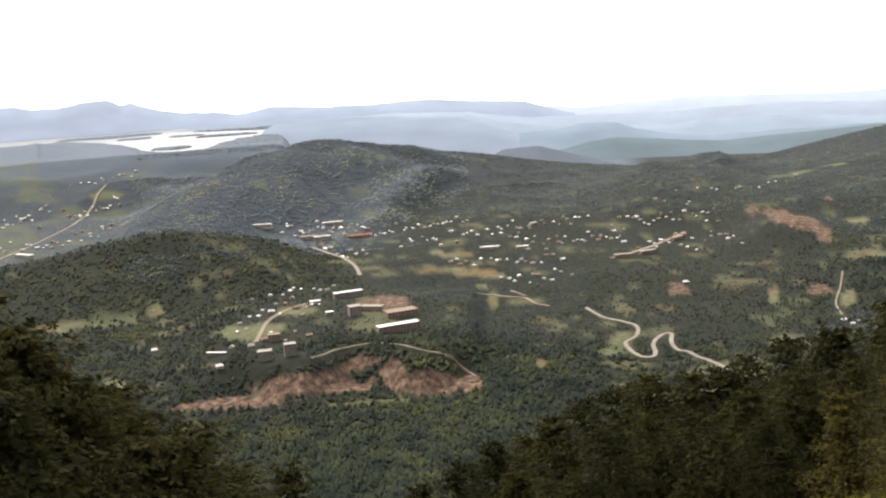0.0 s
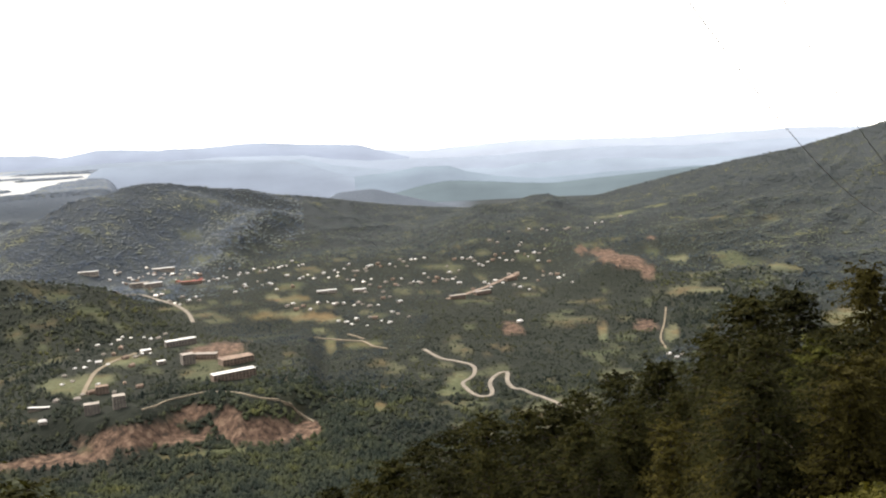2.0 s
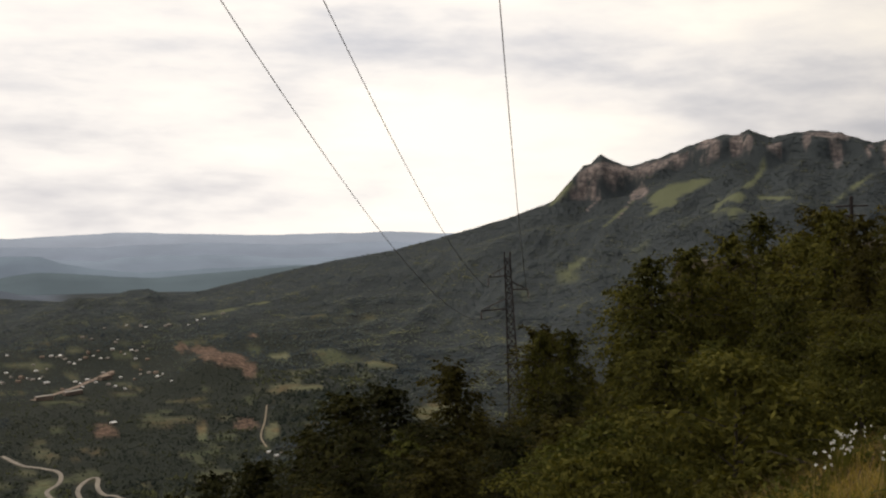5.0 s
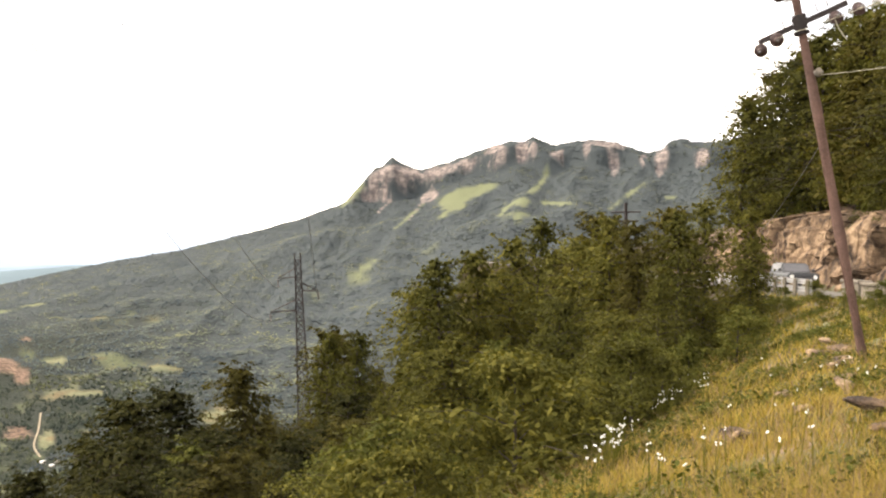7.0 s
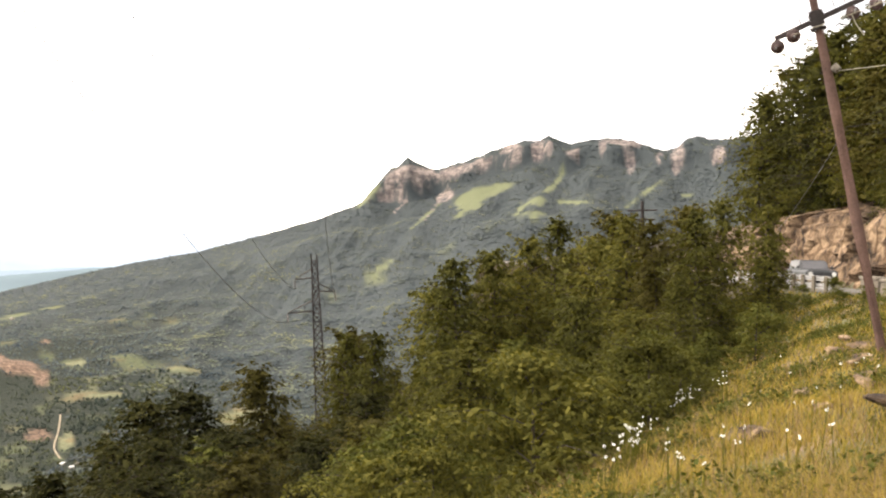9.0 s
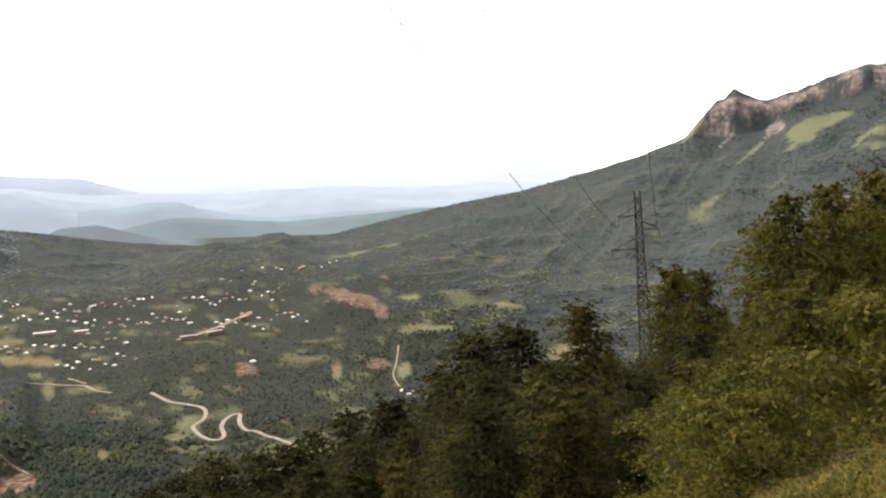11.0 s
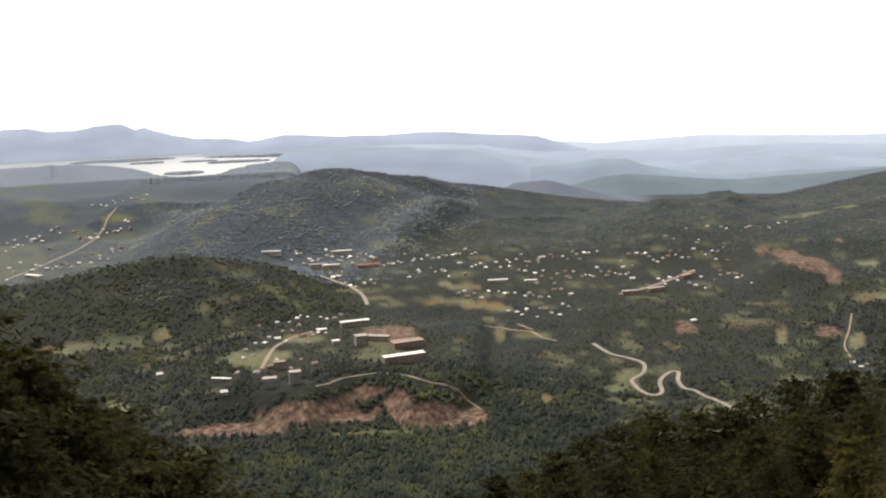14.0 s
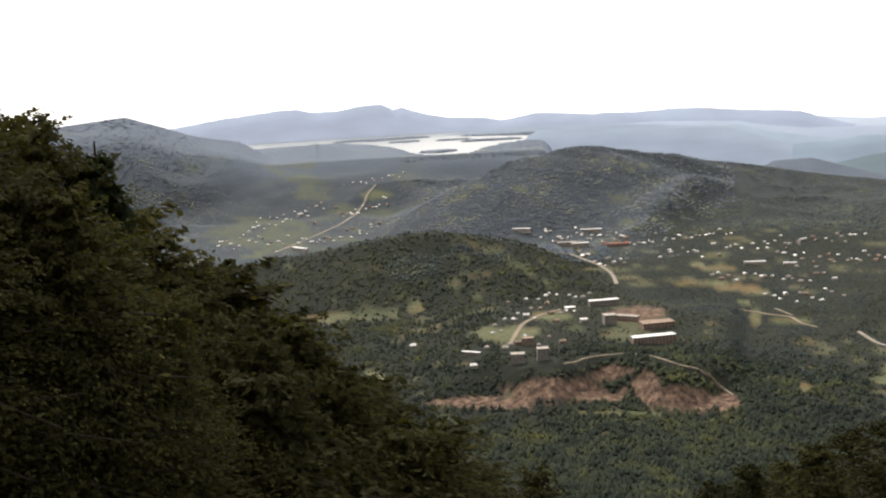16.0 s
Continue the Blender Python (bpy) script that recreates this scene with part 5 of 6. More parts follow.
s, d = slope_frame(x, y)
ok = ((d > 5.2) & (d > road_centre(s) + 4.6)) | ((d < road_centre(s) - 7.5) & (s > 30) & (az > 54))
x, y = x[ok], y[ok]
z = height_at(x, y)
spread = g.uniform(0.2, 0.5, len(x))
v, f = leaf_cloud(np.stack([x, y, z + 0.25], -1), np.stack([spread, spread, spread * 0.5], -1), 4, (0.035, 0.09), 45)
tagged(new("undergrowth", mesh_of("undergrowth", v, f, LEAF)), "low green undergrowth on the floor of the wood", "undergrowth", kind="stuff")

# ---- the power line ----
PYLON_AZ, PYLON_R = 34.35, 120.0
px, py = spot(PYLON_AZ, PYLON_R)
PYLON_BASE = Vector((px, py, level_at(px, py) - 0.4))
tx, ty = spot(33.66, PYLON_R)
PYLON_TOP = Vector((tx, ty, PYLON_R * math.tan(radians(-3.68))))
pylon_up = (PYLON_TOP - PYLON_BASE)
PYLON_H = pylon_up.length
pylon_up.normalize()
pylon_x = Vector((math.cos(radians(34)), -math.sin(radians(34)), 0))
pylon_x = (pylon_x - pylon_up * pylon_x.dot(pylon_up)).normalized()
pylon_y = pylon_up.cross(pylon_x)
PYLON_M = Matrix((pylon_x, pylon_y, pylon_up)).transposed().to_4x4()
PYLON_M.translation = PYLON_BASE


def bar(bm, a, b, w):
    tube(bm, [a, b], [w, w], 4)


def lattice_pylon(name, at, height, label, arms, top_w=0.62, foot_w=1.6):
    tower = thing(name, label, "pylon", at=at)

    def half(z):
        t = z / height
        return (foot_w * (1 - t) ** 1.3 + top_w * (1 - (1 - t) ** 1.3)) / 2
    for sx, sy in ((1, 1), (-1, 1), (-1, -1), (1, -1)):
        bm = bmesh.new()
        pts = [(sx * half(z), sy * half(z), z) for z in np.linspace(0, height, 7)]
        tube(bm, pts, [0.09] * len(pts), 5)
        part("leg", bm, RUST, tower)
    levels = [0.0]
    while levels[-1] < height - 0.9:
        levels.append(min(height, levels[-1] + max(1.0, half(levels[-1]) * 2.1)))
    for side in range(4):
        bm = bmesh.new()
        c = [(1, 1), (-1, 1), (-1, -1), (1, -1)]
        (ax, ay), (bx, by_) = c[side], c[(side + 1) % 4]
        for k, (z0, z1) in enumerate(zip(levels, levels[1:])):
            a, b = half(z0), half(z1)
            if k % 2:
                bar(bm, (ax * a, ay * a, z0), (bx * b, by_ * b, z1), 0.055)
            else:
                bar(bm, (bx * a, by_ * a, z0), (ax * b, ay * b, z1), 0.055)
            bar(bm, (ax * b, ay * b, z1), (bx * b, by_ * b, z1), 0.035)
        part("bracing", bm, RUST, tower)
    for z, reach, rise in arms:
        bm = bmesh.new()
        w, sgn = half(z), (1 if reach > 0 else -1)
        for y in (w, -w):
            tube(bm, [(sgn * w, y, z), (reach, 0, z - 0.12)], [0.06, 0.05], 5)
            bar(bm, (sgn * w, y, z + rise), (reach, 0, z - 0.08), 0.04)
        for f in (0.33, 0.66):
            bar(bm, (sgn * w + (reach - sgn * w) * f, w * (1 - f), z), (sgn * w + (reach - sgn * w) * f, -w * (1 - f), z), 0.03)
            bar(bm, (sgn * w + (reach - sgn * w) * f, w * (1 - f), z), (sgn * w + (reach - sgn * w) * f, w * (1 - f), z + rise * (1 - f)), 0.025)
        arm = part("crossarm", bm, RUST, tower)
        bm = bmesh.new()
        for q in range(8):
            zz = z - 0.25 - q * 0.11
            tube(bm, [(reach, 0, zz), (reach, 0, zz - 0.04), (reach, 0, zz - 0.09)], [0.05, 0.13, 0.04], 8)
        part("insulator", bm, GLASS_DISC, arm, "string of dark insulator discs")
    return tower


ARMS = [(PYLON_H - 2.7, -2.3, 1.0), (PYLON_H - 4.3, 2.2, 0.9), (PYLON_H - 6.5, -3.3, 1.2)]
lattice_pylon("pylon", PYLON_M, PYLON_H, "dark steel lattice pylon with three crossarms above the trees", ARMS)


def wire(name, a, b, sag, width, mat, label, steps=60):
    """A hanging wire between two points."""
    cu = bpy.data.curves.new(name, "CURVE")
    cu.dimensions, cu.bevel_depth, cu.bevel_resolution = "3D", width, 1
    sp = cu.splines.new("POLY")
    sp.points.add(steps)
    for k in range(steps + 1):
        t = k / steps
        p = Vector(a).lerp(Vector(b), t)
        sp.points[k].co = (p.x, p.y, p.z - 4 * sag * t * (1 - t), 1)
    cu.materials.append(mat)
    return tagged(new(name, cu), label, "wire", "wires of the power line")


# a second pylon up the hill behind the viewpoint carries the other end
far_ends = [Vector((-22.5, -13.2, 26.1)), Vector((-33.9, -35.2, 31.5)), Vector((-27.5, -36.4, 28.6))]
for (z, reach, rise), end, sag in zip((ARMS[2], ARMS[0], ARMS[1]), far_ends, (5.8, 5.6, 4.4)):
    wire("power_line_wire", PYLON_M @ Vector((reach, 0, z - 1.2)), end, sag, 0.017, CABLE, "thin dark power line wire hanging across the sky")

back_base = Vector((-28.5, -30.0, level_at(-28.5, -30.0) - 0.3))
back_m = Matrix.Translation(back_base) @ pose(0, 0, 0, 0, 0, 115)
back_h = 34.0 - back_base.z
lattice_pylon("pylon", back_m, back_h, "dark steel lattice pylon on the hillside", [(back_h - 3.0, -6.0, 1.0), (back_h - 5.5, 5.5, 1.0), (back_h - 8.0, -6.5, 1.2)])

# the top of a wooden pole far along the road, over the trees
ox, oy = spot(51.5, 95)
oz = level_at(ox, oy)
o_top = 95 * math.tan(radians(-0.25))
far_pole = thing("utility_pole", "dark wooden utility pole with two short crossarms above the trees", "utility pole", at=pose(ox, oy, oz - 0.3, 0, -4, 0))
bm = bmesh.new()
tube(bm, [(0, 0, 0), (0, 0, o_top - oz)], [0.2, 0.14], 8)
part("post", bm, RUST, far_pole)
for drop, wide in ((0.9, 1.3), (1.7, 1.1)):
    bm = bmesh.new()
    box(bm, 0, 0, o_top - oz - drop, wide * 2, 0.14, 0.14, 0.02, pose(0, 0, 0, 0, 0, -51))
    part("crossarm", bm, RUST, far_pole)

# ---- the leaning pole by the road ----
POLE_R = 22.0
bx, by0 = spot(63.4, POLE_R)
POLE_BASE = Vector((bx, by0, level_at(bx, by0)))
ux, uy = spot(58.75, POLE_R)
POLE_TOP = Vector((ux, uy, POLE_R * math.tan(radians(12.4))))
pole_up = POLE_TOP - POLE_BASE
POLE_H = pole_up.length
pole_up.normalize()
pole_x = Vector((math.cos(radians(61)), -math.sin(radians(61)), 0)) 
pole_x = (pole_x - pole_up * pole_x.dot(pole_up)).normalized()
POLE_M = Matrix((pole_x, pole_up.cross(pole_x), pole_up)).transposed().to_4x4()
POLE_M.translation = POLE_BASE
pole = thing("utility_pole", "leaning rusty brown pole with a crossarm and large dark insulators", "utility pole", at=POLE_M)
bm = bmesh.new()
tube(bm, [(0, 0, -0.5), (0, 0, 2.5), (0.01, 0, 5.0), (0, 0, POLE_H)], [0.115, 0.11, 0.1, 0.085], 14)
part("post", bm, POLE, pole)
ARM_Z = 6.62
ARM_TILT = pose(0, 0, ARM_Z, 0, -12, 0)
bm = bmesh.new()
box(bm, 0.04, -0.14, -0.05, 1.75, 0.09, 0.1, 0.012, ARM_TILT)
part("crossarm", bm, RUST, pole)
bm = bmesh.new()
for z in (ARM_Z - 0.16, ARM_Z + 0.1):
    tube(bm, [(0, 0, z - 0.03), (0, 0, z + 0.03)], [0.15, 0.15], 14)
box(bm, 0, -0.16, ARM_Z - 0.12, 0.26, 0.06, 0.3, 0.01)
part("clamp", bm, RUST, pole)


def disc(x, z, way, r=0.135):
    """A bell-shaped insulator, facing along the wire."""
    bm = bmesh.new()
    a = Vector((x, -0.16, z))
    w = Vector(way).normalized()
    tube(bm, [a, a + w * 0.05, a + w * 0.075, a + w * 0.1, a + w * 0.13, a + w * 0.19], [0.04, 0.06, r, r * 0.97, 0.06, 0.035], 16)
    ob = part("insulator", bm, GLASS_DISC, pole, "dark glazed bell insulator")
    bm = bmesh.new()
    tube(bm, [a - w * 0.05, a + w * 0.28], [0.022, 0.018], 8)
    part("pin", bm, STEEL, ob)
    return a


disc(-0.78, ARM_Z - 0.33, (-0.2, -1, -0.25))
disc(-0.48, ARM_Z - 0.2, (0.1, -1, -0.2))
disc(0.62, ARM_Z - 0.06, (0.3, -1, 0.1))
disc(1.03, ARM_Z + 0.0, (0.5, -1, 0.15))
disc(-0.33, ARM_Z + 0.62, (0.4, -0.8, -0.3), 0.11)
bm = bmesh.new()
tube(bm, [(-0.33, -0.16, ARM_Z + 0.55), (-0.15, -0.1, ARM_Z + 0.5), (0, 0, ARM_Z + 0.52)], [0.02, 0.02, 0.02], 6)
part("bracket", bm, STEEL, pole)
for x, z in ((-0.7, -0.08), (-0.3, 0.0), (0.55, 0.2), (0.35, 0.16)):
    bm = bmesh.new()
    tube(bm, [(x, -0.14, ARM_Z + z), (x - 0.02, -0.14, ARM_Z + z + 0.16)], [0.018, 0.012], 6)
    part("pin", bm, STEEL, pole)
bm = bmesh.new()
tube(bm, [(0.1, -0.12, ARM_Z - 1.0), (0.16, -0.16, ARM_Z - 0.98), (0.2, -0.18, ARM_Z - 1.05)], [0.05, 0.09, 0.07], 12)
part("junction", bm, CONCRETE, pole, "pale porcelain bracket on the post")
bm = bmesh.new()
tube(bm, [(0.62, -0.3, ARM_Z - 0.1), (0.66, -0.3, ARM_Z - 0.3), (0.76, -0.3, ARM_Z - 0.52)], [0.012, 0.012, 0.012], 6)
part("loose_wire", bm, ALUMINIUM, pole)


def pole_wire(name, a, az, el, r, sag, label):
    x, y = spot(az, r)
    wire(name, POLE_M @ Vector(a), (x, y, r * math.tan(radians(el))), sag, 0.007, ALUMINIUM, label, 24)


pole_wire("overhead_wire", (-0.48, -0.3, ARM_Z - 0.2), 78, 15.5, 16, 0.12, "bare overhead wire running from the leaning pole")
pole_wire("overhead_wire", (1.03, -0.35, ARM_Z), 78, 13.2, 17, 0.1, "bare overhead wire running from the leaning pole")
pole_wire("overhead_wire", (0.18, -0.18, ARM_Z - 1.05), 78, 9.5, 16, 0.15, "bare overhead wire running from the leaning pole")
x, y = spot(56.5, 70)
wire("guy_wire", POLE_M @ Vector((0, 0, ARM_Z - 2.3)), (x, y, level_at(x, y) + 3.0), 1.2, 0.009, CABLE, "slack dark wire running from the pole into the trees")

# ---- the mountain road with its barrier, wall and car ----
AXIS = Vector((math.sin(radians(67.7)), math.cos(radians(67.7)), 0))
DOWN = Vector((-math.cos(radians(67.7)), math.sin(radians(67.7)), 0))


def on_road(s, u, dz=0.0):
    """A place s metres along the road and u metres down the slope from its middle."""
    d = float(road_centre(s)) + u + 0.0025 * min(max(s - 20, 0), 95) ** 2
    p = AXIS * s + DOWN * d
    return Vector((p.x, p.y, float(road_level(s)) + dz))


bm = bmesh.new()
rows = []
for s in np.arange(-55, 112, 1.5):
    rows.append([bm.verts.new(on_road(s, u, dz)) for u, dz in ((-3.5, -0.6), (-3.4, 0.02), (0, 0.09), (3.4, 0.02), (3.5, -0.6))])
for a, b in zip(rows, rows[1:]):
    for k in range(4):
        bm.faces.new((a[k], a[k + 1], b[k + 1], b[k]))
bmesh.ops.recalc_face_normals(bm, faces=bm.faces)
tagged(part("road", bm, ASPHALT), "worn grey asphalt mountain road cut into the hillside", "road", kind="structure")


def turned(p, q):
    way = (q - p).normalized()
    side = Vector((-way.y, way.x, 0)).normalized()
    m = Matrix((way, side, way.cross(side))).transposed().to_4x4()
    m.translation = p
    return m


# guard rail
rail = thing("guard_rail", "galvanised steel guard rail on posts beside the road", "barrier", at=Matrix.Translation(on_road(50, 3.7)))
origin = on_road(50, 3.7)
for s in np.arange(47.7, 66, 1.6):
    bm = bmesh.new()
    p = on_road(s, 3.75) - origin
    box(bm, p.x, p.y, p.z - 0.3, 0.14, 0.14, 1.05, 0.015)
    part("post", bm, CONCRETE, rail)
for lift in (0.62, 0.3):
    bm = bmesh.new()
    ss = np.arange(47.5, 66.2, 0.8)
    profile = ((0.0, 0.0), (0.04, 0.06), (0.0, 0.12), (0.04, 0.18), (0.0, 0.24))
    rings = [[bm.verts.new(on_road(s, 3.62 - w, lift + h - 0.1) - origin) for w, h in profile] for s in ss]
    for a, b in zip(rings, rings[1:]):
        for k in range(len(profile) - 1):
            bm.faces.new((a[k], b[k], b[k + 1], a[k + 1]))
    ob = part("rail", bm, STEEL, rail)
    solid = ob.modifiers.new("thickness", "SOLIDIFY")
    solid.thickness = 0.02

# low wall of concrete blocks
for k in range(7):
    s0 = 28.5 + k * 2.05
    p, q = on_road(s0, 3.9, -0.7), on_road(s0 + 2, 3.9, -0.7)
    block = thing("concrete_block", "weathered concrete barrier block at the roadside", "barrier", "concrete blocks", turned(p, q))
    bm = bmesh.new()
    box(bm, 1.0, 0, 0, 1.96, 0.45, 1.45 + 0.06 * math.sin(k * 2.1), 0.05)
    part("block", bm, CONCRETE, block)
    bm = bmesh.new()
    box(bm, 1.0, 0, 1.46 + 0.06 * math.sin(k * 2.1), 2.0, 0.55, 0.12, 0.03)
    part("coping", bm, CONCRETE, block)


def car(at):
    """A saloon car."""
    c = thing("car", "grey saloon car standing on the mountain road", "car", at=at)
    bm = bmesh.new()
    box(bm, 0, 0, 0.36, 4.2, 1.66, 0.5, 0.1)
    box(bm, 1.5, 0, 0.8, 1.1, 1.46, 0.1, 0.05)
    part("body", bm, PAINT, c)
    bm = bmesh.new()
    made = bmesh.ops.create_cube(bm, size=1.0, matrix=Matrix.Translation((-0.35, 0, 1.12)) @ Matrix.Diagonal((2.7, 1.52, 0.56, 1)))
    for v in made["verts"]:
        if v.co.z > 1.12:
            v.co.x = -0.45 + (v.co.x + 0.35) * 0.62
            v.co.y *= 0.88
    bmesh.ops.bevel(bm, geom=list(bm.edges), offset=0.06, segments=2, affect="EDGES")
    cabin = part("cabin", bm, PAINT, c)
    for name, x, y, w, d, h, tilt in (("windscreen", 0.71, 0, 0.04, 1.26, 0.56, -43), ("rear_window", -1.5, 0, 0.04, 1.2, 0.5, 38)):
        bm = bmesh.new()
        box(bm, 0, 0, -h / 2, w, d, h, 0.01, pose(x, y, 1.13, 0, tilt, 0))
        part(name, bm, WINDSCREEN if name == "windscreen" else DARK_GLASS, cabin)
    for sy in (1, -1):
        bm = bmesh.new()
        box(bm, -0.4, 0, -0.16, 1.8, 0.03, 0.34, 0.01, pose(0, sy * 0.73, 1.14, sy * 9, 0, 0))
        part("side_window", bm, DARK_GLASS, cabin)
        bm = bmesh.new()
        tube(bm, [(2.05, sy * 0.6, 0.68), (2.12, sy * 0.6, 0.68)], [0.13, 0.11], 14)
        part("headlight", bm, LAMP_GLASS, c)
        bm = bmesh.new()
        box(bm, 0.75, sy * 0.88, 0.95, 0.08, 0.16, 0.14, 0.02)
        part("mirror", bm, DARK_GLASS, c)
        for x in (1.3, -1.35):
            bm = bmesh.new()
            tube(bm, [(x, sy * 0.62, 0.36), (x, sy * 0.68, 0.36), (x, sy * 0.82, 0.36), (x, sy * 0.87, 0.36)], [0.3, 0.36, 0.36, 0.3], 18)
            wheel = part("wheel", bm, TYRE, c)
            bm = bmesh.new()
            tube(bm, [(x, sy * 0.83, 0.36), (x, sy * 0.885, 0.36)], [0.2, 0.16], 14)
            part("rim", bm, STEEL, wheel)
    bm = bmesh.new()
    box(bm, 2.1, 0, 0.36, 0.12, 1.62, 0.16, 0.03)
    part("bumper", bm, DARK_GLASS, c)
    bm = bmesh.new()
    for k in range(7):
        box(bm, 2.1, -0.36 + k * 0.12, 0.58, 0.04, 0.05, 0.18)
    part("grille", bm, DARK_GLASS, c)
    return c


p, q = on_road(59.5, 0.9, 0.1), on_road(55.5, 0.9, 0.1)
car(turned(p, q))


# a weathered beam dropped at the roadside
rr = np.arange(14, 45, 0.25)
hit = np.nonzero(height_at(rr * math.sin(radians(64.9)), rr * math.cos(radians(64.9))) >= rr * math.tan(radians(-7.0)))[0]
x, y = spot(64.9, float(rr[hit[0]]) if len(hit) else 22.0)
beam = thing("timber_beam", "dark weathered timber beam lying at the roadside", "beam", at=pose(x, y, level_at(x, y) + 0.3, 0, 24, 20))
bm = bmesh.new()
box(bm, 0.3, 0, -0.06, 1.6, 0.13, 0.12, 0.015)
part("timber", bm, BARK, beam)
bm = bmesh.new()
box(bm, -0.3, 0, -0.55, 0.16, 0.16, 0.5, 0.02)
part("foot", bm, BARK, beam)


# ---- rock: boulders, the cutting above the road ----
def boulder(name, at, size, seed, label, mat=None):
    g = np.random.default_rng(seed)
    bm = bmesh.new()
    bmesh.ops.create_icosphere(bm, subdivisions=4, radius=0.5)
    off = Vector(g.uniform(-50, 50, 3))
    planes = [Vector(g.normal(size=3)).normalized() for _ in range(14)]
    cuts = [g.uniform(0.2, 0.42) for _ in planes]
    for v in bm.verts:
        for n, c in zip(planes, cuts):
            over = v.co.dot(n) - c
            if over > 0:
                v.co -= n * over
        v.co += v.co.normalized() * (noise.noise(v.co * 4 + off) * 0.06 + noise.noise(v.co * 13 + off) * 0.025)
        v.co = Vector((v.co.x * size[0], v.co.y * size[1], v.co.z * size[2]))
    ob = part(name, bm, mat or ROCK)
    ob.matrix_basis = at
    return tagged(ob, label, "rock", "rocks of the slope")


stone = random.Random(9)


def rock_face(s0, s1, height):
    """The cut face above the road: broken ledges and blocks, with hollows under overhangs."""
    ss, hh = np.arange(s0, s1, 0.14), np.linspace(-0.6, 1.0, 60)
    S, H = np.meshgrid(ss, hh)
    tall = height * (0.8 + 0.25 * rough(S, S * 0, 9, 3, 51)) * smooth(S, s0, s0 + 6) * (1 - 0.6 * smooth(S, s1 - 10, s1))
    Z = H * tall
    block = np.floor(S / 1.3 + 1.1 * rough(S, Z, 3, 2, 52) + 0.3 * Z) * 3.7 + np.floor(Z / 1.7 + 0.9 * rough(S, Z, 3, 2, 53)) * 9.1
    jut = np.sin(block * 12.9898) * 43758.5453
    jut = (jut - np.floor(jut)) - 0.5
    out = 1.15 * jut + 1.1 * rough(S, Z, 3.5, 4, 54) + 0.55 * rough(S, Z, 0.9, 4, 55)
    back = np.maximum(Z, 0) * 0.34 + 2.4 * smooth(H, 0.86, 1.0)
    D = road_centre(S) - 4.7 - back + out + 0.0025 * np.clip(S - 20, 0, 95) ** 2
    a = radians(67.7)
    x, y = S * math.sin(a) - D * math.cos(a), S * math.cos(a) + D * math.sin(a)
    n, m = S.shape
    i = np.arange(n * m).reshape(n, m)
    faces = np.stack([i[:-1, :-1], i[:-1, 1:], i[1:, 1:], i[1:, :-1]], -1).reshape(-1, 4)
    ob = new("rock_face", mesh_of("rock_face", np.stack([x, y, road_level(S) + Z], -1).reshape(-1, 3), faces, ROCK))
    return tagged(ob, "broken pale brown rock face of the road cutting", "rock face", kind="structure")


rock_face(27, 88, 6.6)
for _ in range(26):
    s = stone.uniform(30, 80)
    p = on_road(s, -4.2 - stone.uniform(0, 0.5), 0.1)
    w = stone.uniform(0.4, 1.1)
    boulder("rock", Matrix.Translation(p) @ pose(0, 0, 0, 0, 0, stone.uniform(0, 360)), (w * 1.3, w, w * 0.8), stone.randrange(9999), "fallen pale brown rock at the foot of the cutting")
# bare rocks under the trees, and stones in the grass
for az, el_, n in ((45.2, -11.6, 9), (61.9, -8.5, 3), (58.0, -12.5, 2), (55.6, -9.6, 1), (63.2, -9.4, 2), (60.0, -10.5, 2), (62.5, -7.6, 2), (64.0, -11.0, 2)):
    for k in range(n):
        a = az + stone.uniform(-1.3, 1.3) * (1 if n > 4 else 0.5)
        rr = np.arange(6, 60, 0.25)
        x, y = rr * math.sin(radians(a)), rr * math.cos(radians(a))
        z = height_at(x, y)
        hit = np.nonzero(z >= rr * math.tan(radians(el_ + stone.uniform(-0.5, 0.5))))[0]
        if not len(hit):
            continue
        j = hit[0]
        w = stone.uniform(0.9, 1.8) if n > 4 else stone.uniform(0.25, 0.7)
        boulder("rock", pose(x[j], y[j], z[j] + (0.08 if n < 5 else -0.02), stone.uniform(-12, 12), stone.uniform(-12, 12), stone.uniform(0, 360)), (w * 1.5, w, w * 0.34), stone.randrange(9999), "pale weathered rock bedded in the slope")


